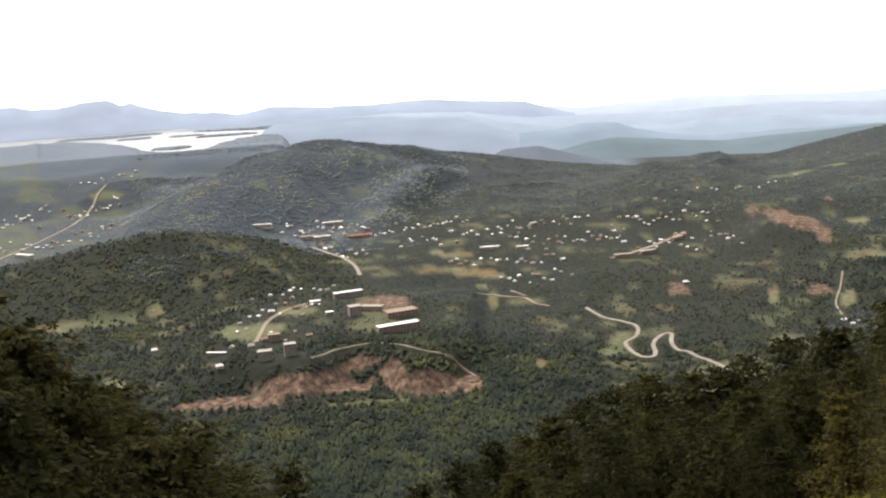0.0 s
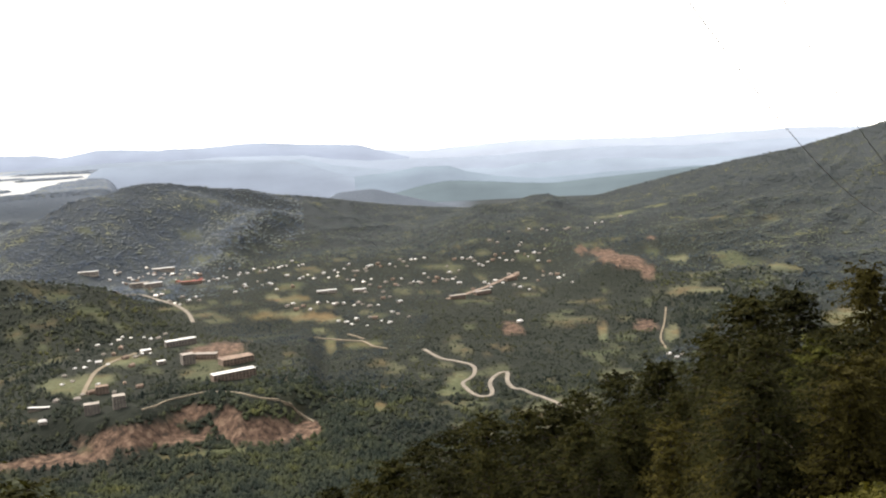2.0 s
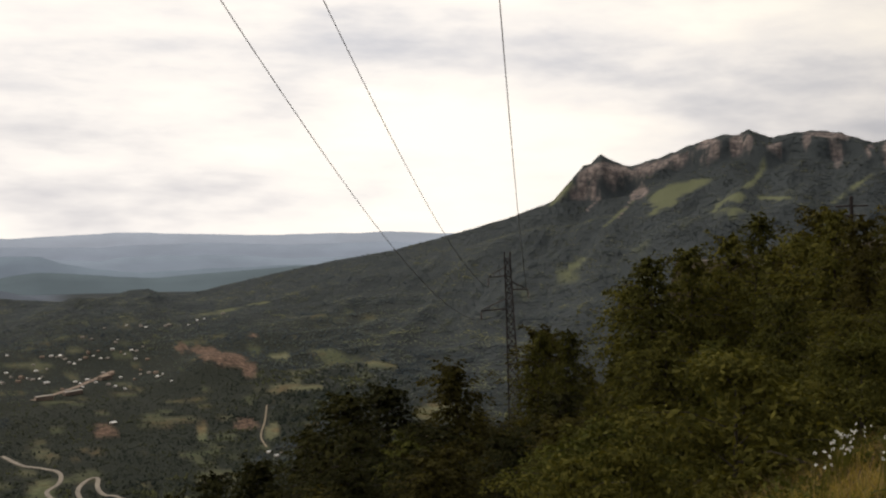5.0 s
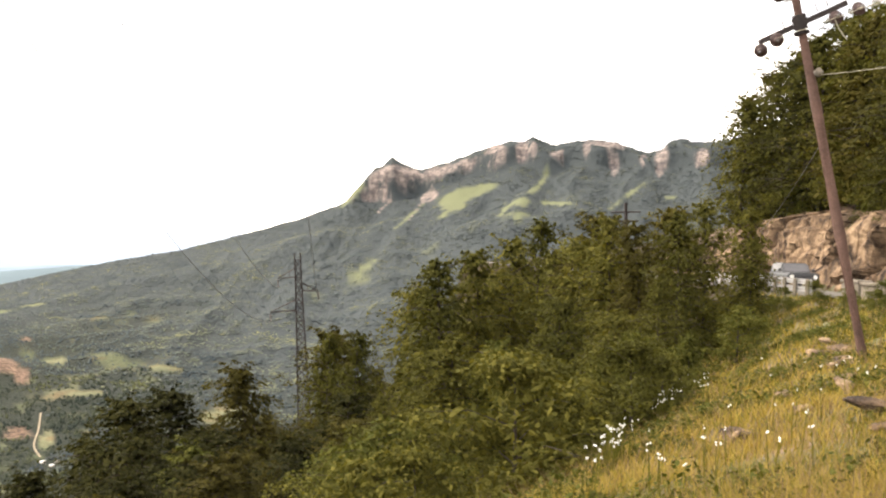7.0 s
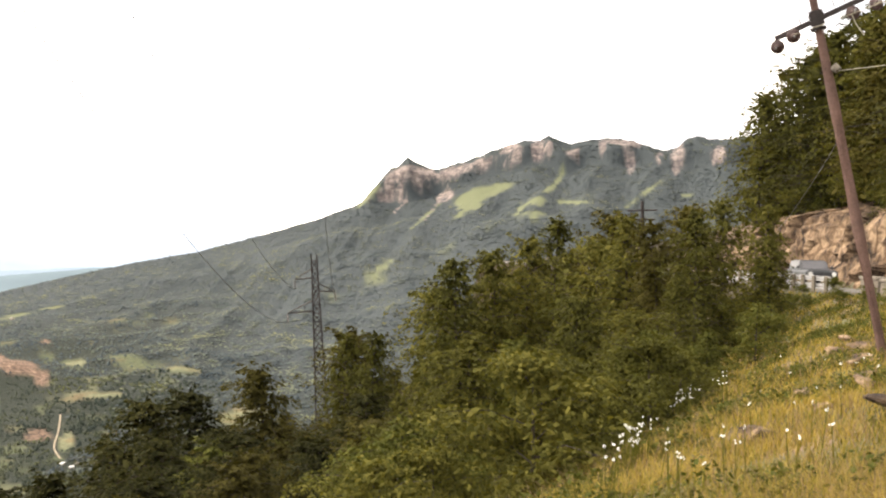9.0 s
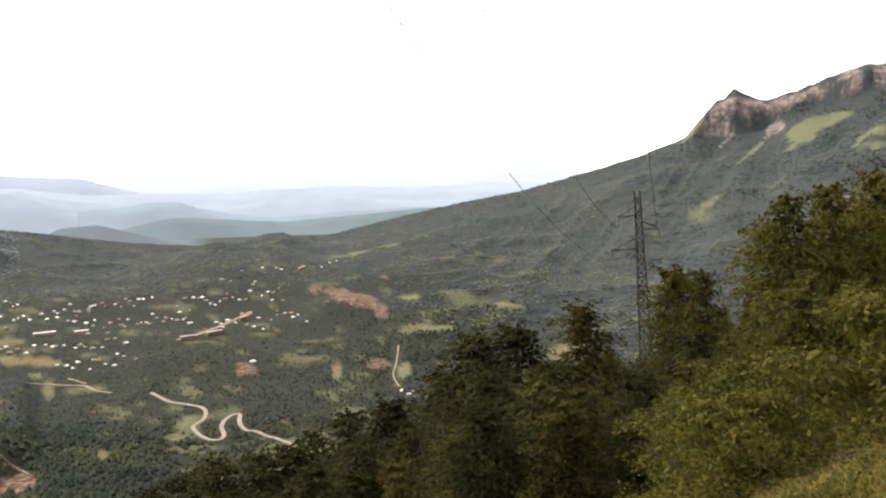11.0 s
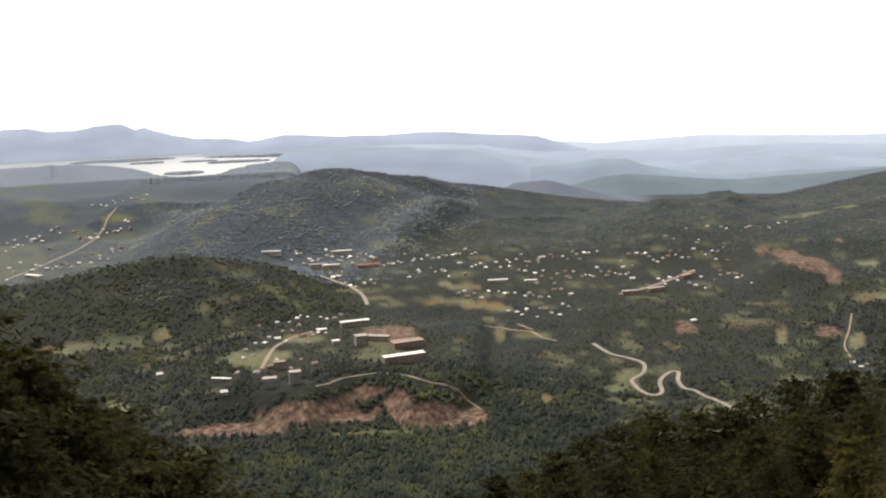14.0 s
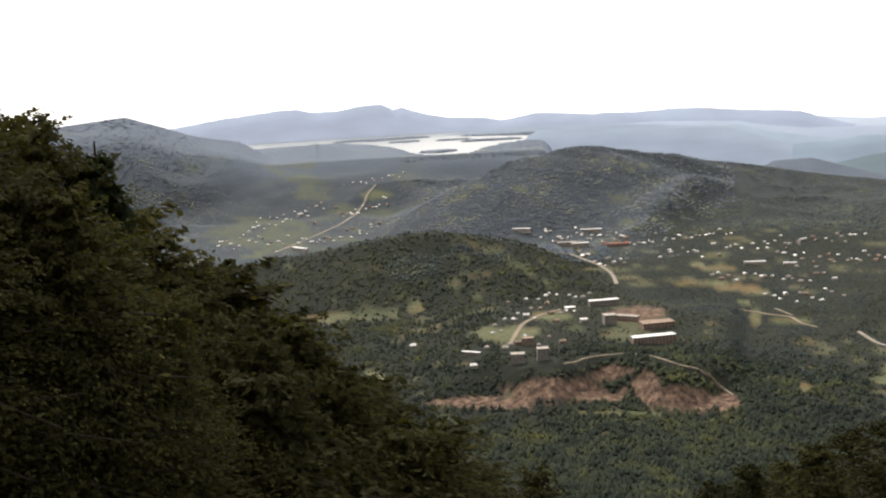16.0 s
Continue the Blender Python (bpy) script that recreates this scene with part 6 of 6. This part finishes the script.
# ---- grass of the verge ----
def blades(name, label, count, mat, long, wide, where, seed, category="grass"):
    g = np.random.default_rng(seed)
    n = count * 3
    az, r = g.uniform(38, 72, n), 4.5 * (56 / 4.5) ** g.uniform(0, 1, n)
    turn = g.uniform(0, 1, n) < 0.12
    az, r = np.where(turn, g.uniform(-180, 180, n), az), np.where(turn, g.uniform(1.2, 14, n), r)
    x, y = r * np.sin(np.radians(az)), r * np.cos(np.radians(az))
    s, d = slope_frame(x, y)
    clump = rough(x, y, 1.6, 3, seed)
    bare = rough(x, y, 0.8, 3, 67) + 0.5 * rough(x, y, 3.5, 2, 68)
    ok = (bare < 0.5 + 0.3 * g.uniform(-1, 1, n)) & (d < 5.4 + 2.0 * (r > 24)) & (d > road_centre(s) + 4.2) & where(clump, g.uniform(-1, 1, n))
    x, y, r = x[ok][:count], y[ok][:count], r[ok][:count]
    n = len(x)
    z = height_at(x, y) - 0.02
    h = g.uniform(*long, n) * (0.7 + 0.6 * (rough(x, y, 2.2, 2, 5) * 0.5 + 0.5))
    a, w = g.uniform(0, 2 * np.pi, n), g.uniform(*wide, n) * np.maximum(1, r / 8)
    bend = g.uniform(0.3, 1.5, n) * h
    bx_, by_ = np.cos(a), np.sin(a)
    p0 = np.stack([x, y, z], -1)
    side = np.stack([-by_ * w, bx_ * w, 0 * w], -1)
    mid = p0 + np.stack([bx_ * bend * 0.35, by_ * bend * 0.35, h * 0.6], -1)
    tip = p0 + np.stack([bx_ * bend, by_ * bend, h], -1)
    v = np.stack([p0 - side, p0 + side, mid + side * 0.7, tip, mid - side * 0.7], 1).reshape(-1, 3)
    i = np.arange(n)[:, None] * 5
    f = np.concatenate([i + np.array([[0, 1, 2]]), i + np.array([[0, 2, 4]]), i + np.array([[4, 2, 3]])])
    ob = new(name, mesh_of(name, v, f, mat))
    return tagged(ob, label, category, kind="stuff")


blades("dry_grass", "long dry yellow grass on the roadside slope", 62000, STRAW, (0.07, 0.27), (0.0016, 0.0036), lambda c, q: (c > q * 0.5 - 0.25) & (c < 0.5), 1)
blades("green_grass", "green grass and weeds among the dry grass", 64000, GRASS, (0.06, 0.22), (0.002, 0.0046), lambda c, q: c < q * 0.4 + 0.2, 2)

blades("seed_grass", "tall thin grass with brown seed heads on the verge", 15000, SEED, (0.16, 0.36), (0.0014, 0.003), lambda c, q: (c > q * 0.6 - 0.1), 3)

# low weeds among the grass, thicker towards the brink and the road
weed = np.random.default_rng(61)
n = 5200
ws, wd = weed.uniform(6, 52, n), 4.6 - np.abs(weed.normal(0, 2.2, n))
wx = ws * math.sin(radians(67.7)) - (wd + 0.0025 * np.clip(ws - 20, 0, 95) ** 2) * math.cos(radians(67.7))
wy = ws * math.cos(radians(67.7)) + (wd + 0.0025 * np.clip(ws - 20, 0, 95) ** 2) * math.sin(radians(67.7))
ok = (wd > road_centre(ws) + 4.3) & (rough(wx, wy, 1.3, 2, 62) > -0.02)
wx, wy = wx[ok], wy[ok]
size = weed.uniform(0.08, 0.36, len(wx)) * weed.uniform(0.5, 1.0, len(wx))
v, f = leaf_cloud(np.stack([wx, wy, height_at(wx, wy) + size * 0.4], -1), np.stack([size, size, size * 0.7], -1), 26, (0.022, 0.06), 63)
tagged(new("weeds", mesh_of("weeds", v, f, LEAF_BRIGHT)), "bright green leafy weeds among the dry grass", "weeds", kind="stuff")

# white umbel flowers at the brink of the slope
flower_rng = random.Random(4)
stalks, heads = bmesh.new(), bmesh.new()
FLOWER_BEDS = [(53.85, -10.5, 0.5, 0.14, 60, 0.68), (50.8, -12.95, 0.6, 0.12, 44, 0.77), (55.6, -9.7, 0.3, 0.1, 9, 0.3), (52.9, -13.4, 0.5, 0.3, 7, 0.0), (55.7, -12.5, 0.5, 0.2, 6, 0.0), (58.5, -10.5, 2.5, 1.6, 13, 0.0), (62.5, -8.3, 1.2, 0.3, 7, 0.0)]
blooms = [(flower_rng.gauss(a, w), e, w, a, t, up) for a, e, w, t, count, up in FLOWER_BEDS for _ in range(count)]
for az, el, w, middle, thick, slant in blooms:
    el = el + slant * (az - middle) + flower_rng.gauss(0, thick)
    rr = np.arange(5.0, 40.0, 0.25)
    gx, gy = rr * math.sin(radians(az)), rr * math.cos(radians(az))
    gz = height_at(gx, gy)
    hit = np.nonzero(gz + 0.45 >= rr * math.tan(radians(el)))[0]
    if not len(hit):
        continue
    p, z = Vector((gx[hit[0]], gy[hit[0]], 0)), gz[hit[0]]
    h = flower_rng.uniform(0.35, 0.6)
    top = Vector((p.x + flower_rng.uniform(-0.08, 0.08), p.y + flower_rng.uniform(-0.08, 0.08), z + h))
    tube(stalks, [(p.x, p.y, z), top], [0.006, 0.004], 3)
    w = flower_rng.uniform(0.008, 0.019)
    for k in range(5):
        c = top + Vector((flower_rng.uniform(-w, w), flower_rng.uniform(-w, w), flower_rng.uniform(-0.01, 0.02)))
        ring = [heads.verts.new(c + Vector((w * 0.45 * math.cos(q * 1.2566), w * 0.45 * math.sin(q * 1.2566), 0))) for q in range(5)]
        apex = heads.verts.new(c + Vector((0, 0, 0.018)))
        for q in range(5):
            heads.faces.new((ring[q], ring[(q + 1) % 5], apex))
flowers = tagged(part("wild_flowers", heads, PETAL), "white umbel wild flowers at the brink of the slope", "flowers", kind="stuff")
tagged(part("stalks", stalks, GRASS, flowers), kind="stuff")

# ---- the town and villages ----
town_rng = random.Random(21)


def house_mesh(w, d, h, roof_h, wall_mat, roof_mat, name, label, floors=1, bays=3, hip=False):
    """A house: walls, pitched roof with eaves, windows and a door."""
    ob = thing(name, label, "house", "houses of the town")
    bm = bmesh.new()
    box(bm, 0, 0, -3.0, w, d, h + 3.0)
    part("wall", bm, wall_mat, ob)
    bm = bmesh.new()
    e = 0.5
    inset = w * 0.25 if hip else 0.0
    v = [bm.verts.new(p) for p in ((-w / 2 - e, -d / 2 - e, h + 0.004), (w / 2 + e, -d / 2 - e, h + 0.004), (w / 2 + e, d / 2 + e, h + 0.004), (-w / 2 - e, d / 2 + e, h + 0.004), (-w / 2 - e + inset, 0, h + roof_h), (w / 2 + e - inset, 0, h + roof_h))]
    for f in ((0, 1, 5, 4), (2, 3, 4, 5), (1, 2, 5), (3, 0, 4), (3, 2, 1, 0)):
        bm.faces.new([v[k] for k in f])
    roof = part("roof", bm, roof_mat, ob)
    bm = bmesh.new()
    box(bm, w * 0.22, d * 0.12, h + roof_h * 0.4, 0.6, 0.6, roof_h * 0.6 + 0.7)
    part("chimney", bm, BROWN_WALL, roof)
    for side, (length, across) in enumerate(((w, d), (w, d))):
        sy = -1 if side == 0 else 1
        for f in range(floors):
            for k in range(bays):
                x = (k + 0.5) / bays * w - w / 2
                bm = bmesh.new()
                door = f == 0 and k == bays // 2 and side == 0
                box(bm, x, sy * (d / 2 + 0.01), f * h / floors + (0.05 if door else 0.9), 1.1, 0.08, 2.0 if door else 1.25)
                part("door" if door else "window", bm, DARK_GLASS, ob)
    return ob


def block_mesh(w, d, h, wall_mat, roof_mat, name, label, floors, bays, category="building"):
    """A flat-roofed building with its storeys and rows of openings."""
    ob = thing(name, label, category, "large buildings of the town")
    bm = bmesh.new()
    box(bm, 0, 0, -6.0, w, d, h + 6.0)
    part("wall", bm, wall_mat, ob)
    bm = bmesh.new()
    box(bm, 0, 0, h + 0.004, w + 0.8, d + 0.8, 0.5)
    part("roof", bm, roof_mat, ob)
    for sy in (-1, 1):
        for f in range(floors):
            for k in range(bays):
                x = (k + 0.5) / bays * w - w / 2
                bm = bmesh.new()
                box(bm, x, sy * (d / 2 + 0.02), (f + 0.28) * h / floors, w / bays * 0.55, 0.12, h / floors * 0.5)
                part("window", bm, DARK_GLASS, ob)
    return ob


PROTOS = [
    house_mesh(11, 8, 5.2, 2.6, PLASTER, ZINC, "house", "two-storey plastered house with a bright metal roof", 2, 4),
    house_mesh(9, 7.5, 3.6, 2.4, PLASTER, ZINC, "house", "small plastered house with a bright metal roof", 1, 3, True),
    house_mesh(12, 8, 5.6, 2.6, BROWN_WALL, RUST_ROOF, "house", "brown house with a rusty sheet roof", 2, 4),
    house_mesh(10, 8, 4.2, 2.5, PLASTER, GREY_ROOF, "house", "pale house with a grey slate roof", 1, 3, True),
    house_mesh(10, 8, 5.0, 2.6, PLASTER, RED_ROOF, "house", "pale house with a red roof", 2, 3),
]


def free_home(p, half, front=16):
    """No trees on a house, nor close before it towards the camera, so that it shows."""
    clear_line(p, p, half)
    clear_line(p, p * (1 - front / p.length), half * 0.75)


def put_down(proto, az, el, turn=None, scale=1.0, near=900.0):
    p = meet(az, el, near)
    turn = town_rng.uniform(0, 180) if turn is None else turn
    m = pose(p.x, p.y, p.z - 0.9, 0, 0, turn) @ Matrix.Diagonal((scale, scale, scale, 1))
    free_home(p, 8)
    t = copy_thing(proto, m)
    t.location, t.rotation_euler, t.scale = m.to_translation(), m.to_euler(), m.to_scale()
    return t


# strings of houses: bearing and angle at both ends, scatter, how many, share of bright roofs
STRINGS = [
    ((-9.4, -8.7), (-4.6, -8.8), 0.32, 22, 0.7), ((-4.8, -9.2), (1.0, -8.75), 0.18, 16, 0.75), ((-7.6, -9.6), (-4.8, -10.6), 0.35, 9, 0.5),
    ((-3.0, -9.9), (4.5, -9.6), 0.3, 18, 0.6), ((2.6, -9.3), (7.5, -9.0), 0.25, 14, 0.6), ((4.0, -10.4), (9.5, -10.0), 0.4, 18, 0.55),
    ((8.5, -9.3), (14.5, -8.8), 0.35, 20, 0.45), ((10.0, -10.5), (15.6, -10.2), 0.35, 16, 0.5), ((-0.5, -11.1), (6.0, -11.2), 0.3, 14, 0.5),
    ((2.4, -12.2), (6.5, -12.0), 0.3, 9, 0.5), ((-25.5, -7.2), (-21.0, -6.6), 0.35, 20, 0.85), ((-27.0, -7.9), (-22.5, -8.2), 0.35, 18, 0.8),
    ((-22.5, -8.4), (-18.0, -7.8), 0.3, 16, 0.7), ((-20.5, -7.0), (-17.5, -6.4), 0.4, 14, 0.6), ((-19.5, -5.2), (-16.5, -4.9), 0.15, 8, 0.7),
    ((-12.3, -13.3), (-7.6, -12.6), 0.6, 12, 0.45), ((-10.4, -11.9), (-6.4, -12.0), 0.25, 7, 0.7), ((-13.0, -14.6), (-8.2, -14.5), 0.5, 8, 0.4), ((20.4, -14.2), (21.5, -14.6), 0.2, 2, 0.5), ((10.5, -8.1), (18.5, -7.2), 0.3, 10, 0.4),
]
for (a0, e0), (a1, e1), wide, count, bright in STRINGS:
    count = round(count * 1.3)
    for k in range(count):
        t = (k + town_rng.random()) / count
        q = town_rng.random()
        kind = town_rng.choice((0, 1, 1)) if q < bright else town_rng.choice((2, 3, 3))
        put_down(PROTOS[kind], a0 + (a1 - a0) * t, e0 + (e1 - e0) * t + town_rng.gauss(0, wide * 0.6), scale=town_rng.uniform(0.5, 0.86))
for az, el in ((-5.9, -9.25), (-5.1, -9.3), (-4.7, -9.25)):
    put_down(PROTOS[4], az, el, 60, 0.95)
for az, el in ((-16.74, -14.35), (12.6, -12.6), (-13.4, -15.75)):
    put_down(PROTOS[1], az, el, 20, 1.0)
for t in PROTOS:
    for o in list(t.children_recursive) + [t]:
        bpy.data.objects.remove(o)


def lay(ob, az, el, turn, near=900.0):
    p = meet(az, el, near)
    free_home(p, 15, 26)
    ob.location, ob.rotation_euler, ob.scale = p, (0, 0, radians(turn)), (0.8, 0.8, 0.72)
    return ob


# the large works above the digging
lay(block_mesh(74, 16, 15, BROWN_WALL, ZINC, "factory_hall", "long brown factory hall with a bright metal roof", 3, 12), -3.4, -14.6, 24)
lay(block_mesh(58, 26, 12, BROWN_WALL, RUST_ROOF, "factory_hall", "wide derelict factory hall with a rusty roof", 2, 9), -3.2, -13.75, 24)
lay(block_mesh(60, 14, 14, GREY_WALL, ZINC, "factory_hall", "long grey factory building with a pale roof", 3, 10), -6.05, -12.55, 22)
lay(block_mesh(22, 18, 20, GREY_WALL, GREY_ROOF, "factory_tower", "tall grey derelict factory building", 5, 4), -5.75, -13.55, 20)
lay(block_mesh(40, 14, 10, BROWN_WALL, GREY_ROOF, "factory_hall", "low brown works building with a grey roof", 2, 7), -4.75, -13.35, -14)
lay(block_mesh(18, 14, 22, GREY_WALL, GREY_ROOF, "derelict_block", "grey derelict tower block of the old works", 6, 4), -9.5, -15.4, 15)
lay(block_mesh(22, 14, 18, GREY_WALL, GREY_ROOF, "derelict_block", "grey derelict block beside the old works", 5, 5), -10.9, -15.5, 10)
lay(block_mesh(20, 12, 14, BROWN_WALL, RUST_ROOF, "derelict_block", "brown roofless building of the old works", 4, 4), -10.3, -14.55, 12)
lay(block_mesh(34, 6, 5, CONCRETE, ZINC, "shed", "long low shed with a bright metal roof", 1, 6), -13.5, -14.95, -12)
lay(block_mesh(20, 12, 7, PLASTER, ZINC, "hall", "white hall with a bright metal roof", 2, 4), -7.9, -12.75, 20)
lay(block_mesh(14, 10, 7, PLASTER, ZINC, "hall", "white hall with a bright metal roof", 2, 3), -7.15, -13.42, 20)
lay(block_mesh(60, 14, 10, PLASTER, ZINC, "apartment_block", "long white apartment block with a bright roof", 3, 12), -6.6, -8.55, 10)
lay(block_mesh(50, 14, 14, PLASTER, GREY_ROOF, "apartment_block", "pale apartment block in the town", 4, 9), -7.9, -9.3, 10)
lay(block_mesh(46, 13, 13, PLASTER, ZINC, "apartment_block", "white apartment block in the town", 4, 9), -7.2, -9.35, 15)
lay(block_mesh(54, 12, 9, BROWN_WALL, RED_ROOF, "market_hall", "long hall with a red roof in the town", 2, 9), -5.2, -9.35, 8)
lay(block_mesh(48, 10, 8, PLASTER, ZINC, "long_house", "long white building with a bright roof", 2, 10), 2.0, -10.45, 5)
lay(block_mesh(30, 10, 8, PLASTER, ZINC, "long_house", "long white building with a bright roof", 2, 6), 3.8, -10.5, 5)
lay(block_mesh(44, 12, 9, BROWN_WALL, GREY_ROOF, "long_house", "long brown building with a grey roof", 2, 8), 10.6, -11.0, 25)
lay(block_mesh(40, 12, 10, BROWN_WALL, RUST_ROOF, "long_house", "long brown building on the hillside", 3, 7), 12.2, -10.3, 40)
lay(block_mesh(36, 12, 10, BROWN_WALL, GREY_ROOF, "long_house", "long brown building on the hillside", 3, 7), 9.2, -11.2, 10)
lay(block_mesh(52, 13, 9, PLASTER, ZINC, "long_house", "long white building at the foot of the hill", 2, 10), -10.4, -8.35, 0)
lay(block_mesh(60, 14, 9, PLASTER, ZINC, "long_house", "long white building in the valley", 2, 10), -22.6, -8.7, -30)

# ---- woods over the valley and the hills ----
MID_SHAPES = clump_shapes(3, 5, 24, 3)
HILL_SHAPES = clump_shapes(2, 5, 20, 5)
FAR_SHAPES = clump_shapes(1, 6, 16, 4)


def sparse(az, r, z):
    """Thinner on the hollow ground that the near slope hides."""
    line = by(az, TOPS_LEFT + TOPS_RIGHT) - 0.8
    return (np.degrees(np.arctan2(z + 8, r)) > line) | (rng.uniform(0, 1, len(r)) < 0.25)


def shaded_stand(az, r, x, y):
    """Stands of wood painted darker for shade, most of them in the eastern valley."""
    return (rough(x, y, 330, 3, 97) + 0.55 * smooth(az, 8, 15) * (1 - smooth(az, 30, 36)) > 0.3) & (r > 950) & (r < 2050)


woods("deep_woods", "deep green stands of valley wood, darkened to stand for shade", 42000, (-30, 40), (950, 2050), (4, 10), CANOPY_SHADED, HILL_SHAPES, r_power=0.6,
      keep=lambda az, r, x, y, z: sparse(az, r, z) & shaded_stand(az, r, x, y) & (rng.uniform(0, 1, len(r)) > remote(az, r)))
woods("valley_woods", "dense broadleaved wood filling the valley floor", N_MID, (-33, 40), (640, 1500), (4.2, 10.5), CANOPY, MID_SHAPES, r_power=0.4,
      keep=lambda az, r, x, y, z: sparse(az, r, z) & ~shaded_stand(az, r, x, y) & (rng.uniform(0, 1, len(r)) > remote(az, r)) & (rng.uniform(0, 1, len(r)) > smooth(r, 1300, 1500)))
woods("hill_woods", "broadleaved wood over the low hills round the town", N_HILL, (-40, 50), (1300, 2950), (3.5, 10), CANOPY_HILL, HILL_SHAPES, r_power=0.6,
      keep=lambda az, r, x, y, z: sparse(az, r, z) & ~shaded_stand(az, r, x, y) & (rng.uniform(0, 1, len(r)) > remote(az, r)) & (rng.uniform(0, 1, len(r)) < smooth(r, 1300, 1500)))
def lakeward(az, r):
    return ((r > 3150) & (az < -5) & ~ground_is_long(az, r)) | ((r > 3190) & (az > -5) & (az < 10))


def on_long_hill(az, r):
    """The woods tinted blue for haze: long hill, western hill, valley between them."""
    x, y = r * np.sin(np.radians(az)), r * np.cos(np.radians(az))
    mixed = 3.2 * rough(x, y, 45, 2, 98) + 1.2 * rough(x, y, 300, 2, 99)
    return (r > 2080) & (r < 3300) & (az + mixed < np.interp(r, [2300, 2900], [-4.4, -0.4]) + 2.0) & ~lakeward(az, r)


woods("long_hill_woods", "wood covering the long hills by the lake, tinted blue for haze", 70000, (-44, 1), (2080, 3560), (5, 13), CANOPY_LONG, FAR_SHAPES,
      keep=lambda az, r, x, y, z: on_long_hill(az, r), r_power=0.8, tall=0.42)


woods("lake_woods", "wood round the far lake, haze painted into its pale blue-green", 60000, (-46, 10), (2700, 4700), (6, 15), CANOPY_LAKE, FAR_SHAPES,
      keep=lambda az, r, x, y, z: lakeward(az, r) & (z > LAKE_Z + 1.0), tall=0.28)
woods("mountain_woods", "wood on the far mountain slopes, greyed and blued for haze", N_FAR, (-46, 62), (1450, 3400), (5, 13), CANOPY_FAR, FAR_SHAPES,
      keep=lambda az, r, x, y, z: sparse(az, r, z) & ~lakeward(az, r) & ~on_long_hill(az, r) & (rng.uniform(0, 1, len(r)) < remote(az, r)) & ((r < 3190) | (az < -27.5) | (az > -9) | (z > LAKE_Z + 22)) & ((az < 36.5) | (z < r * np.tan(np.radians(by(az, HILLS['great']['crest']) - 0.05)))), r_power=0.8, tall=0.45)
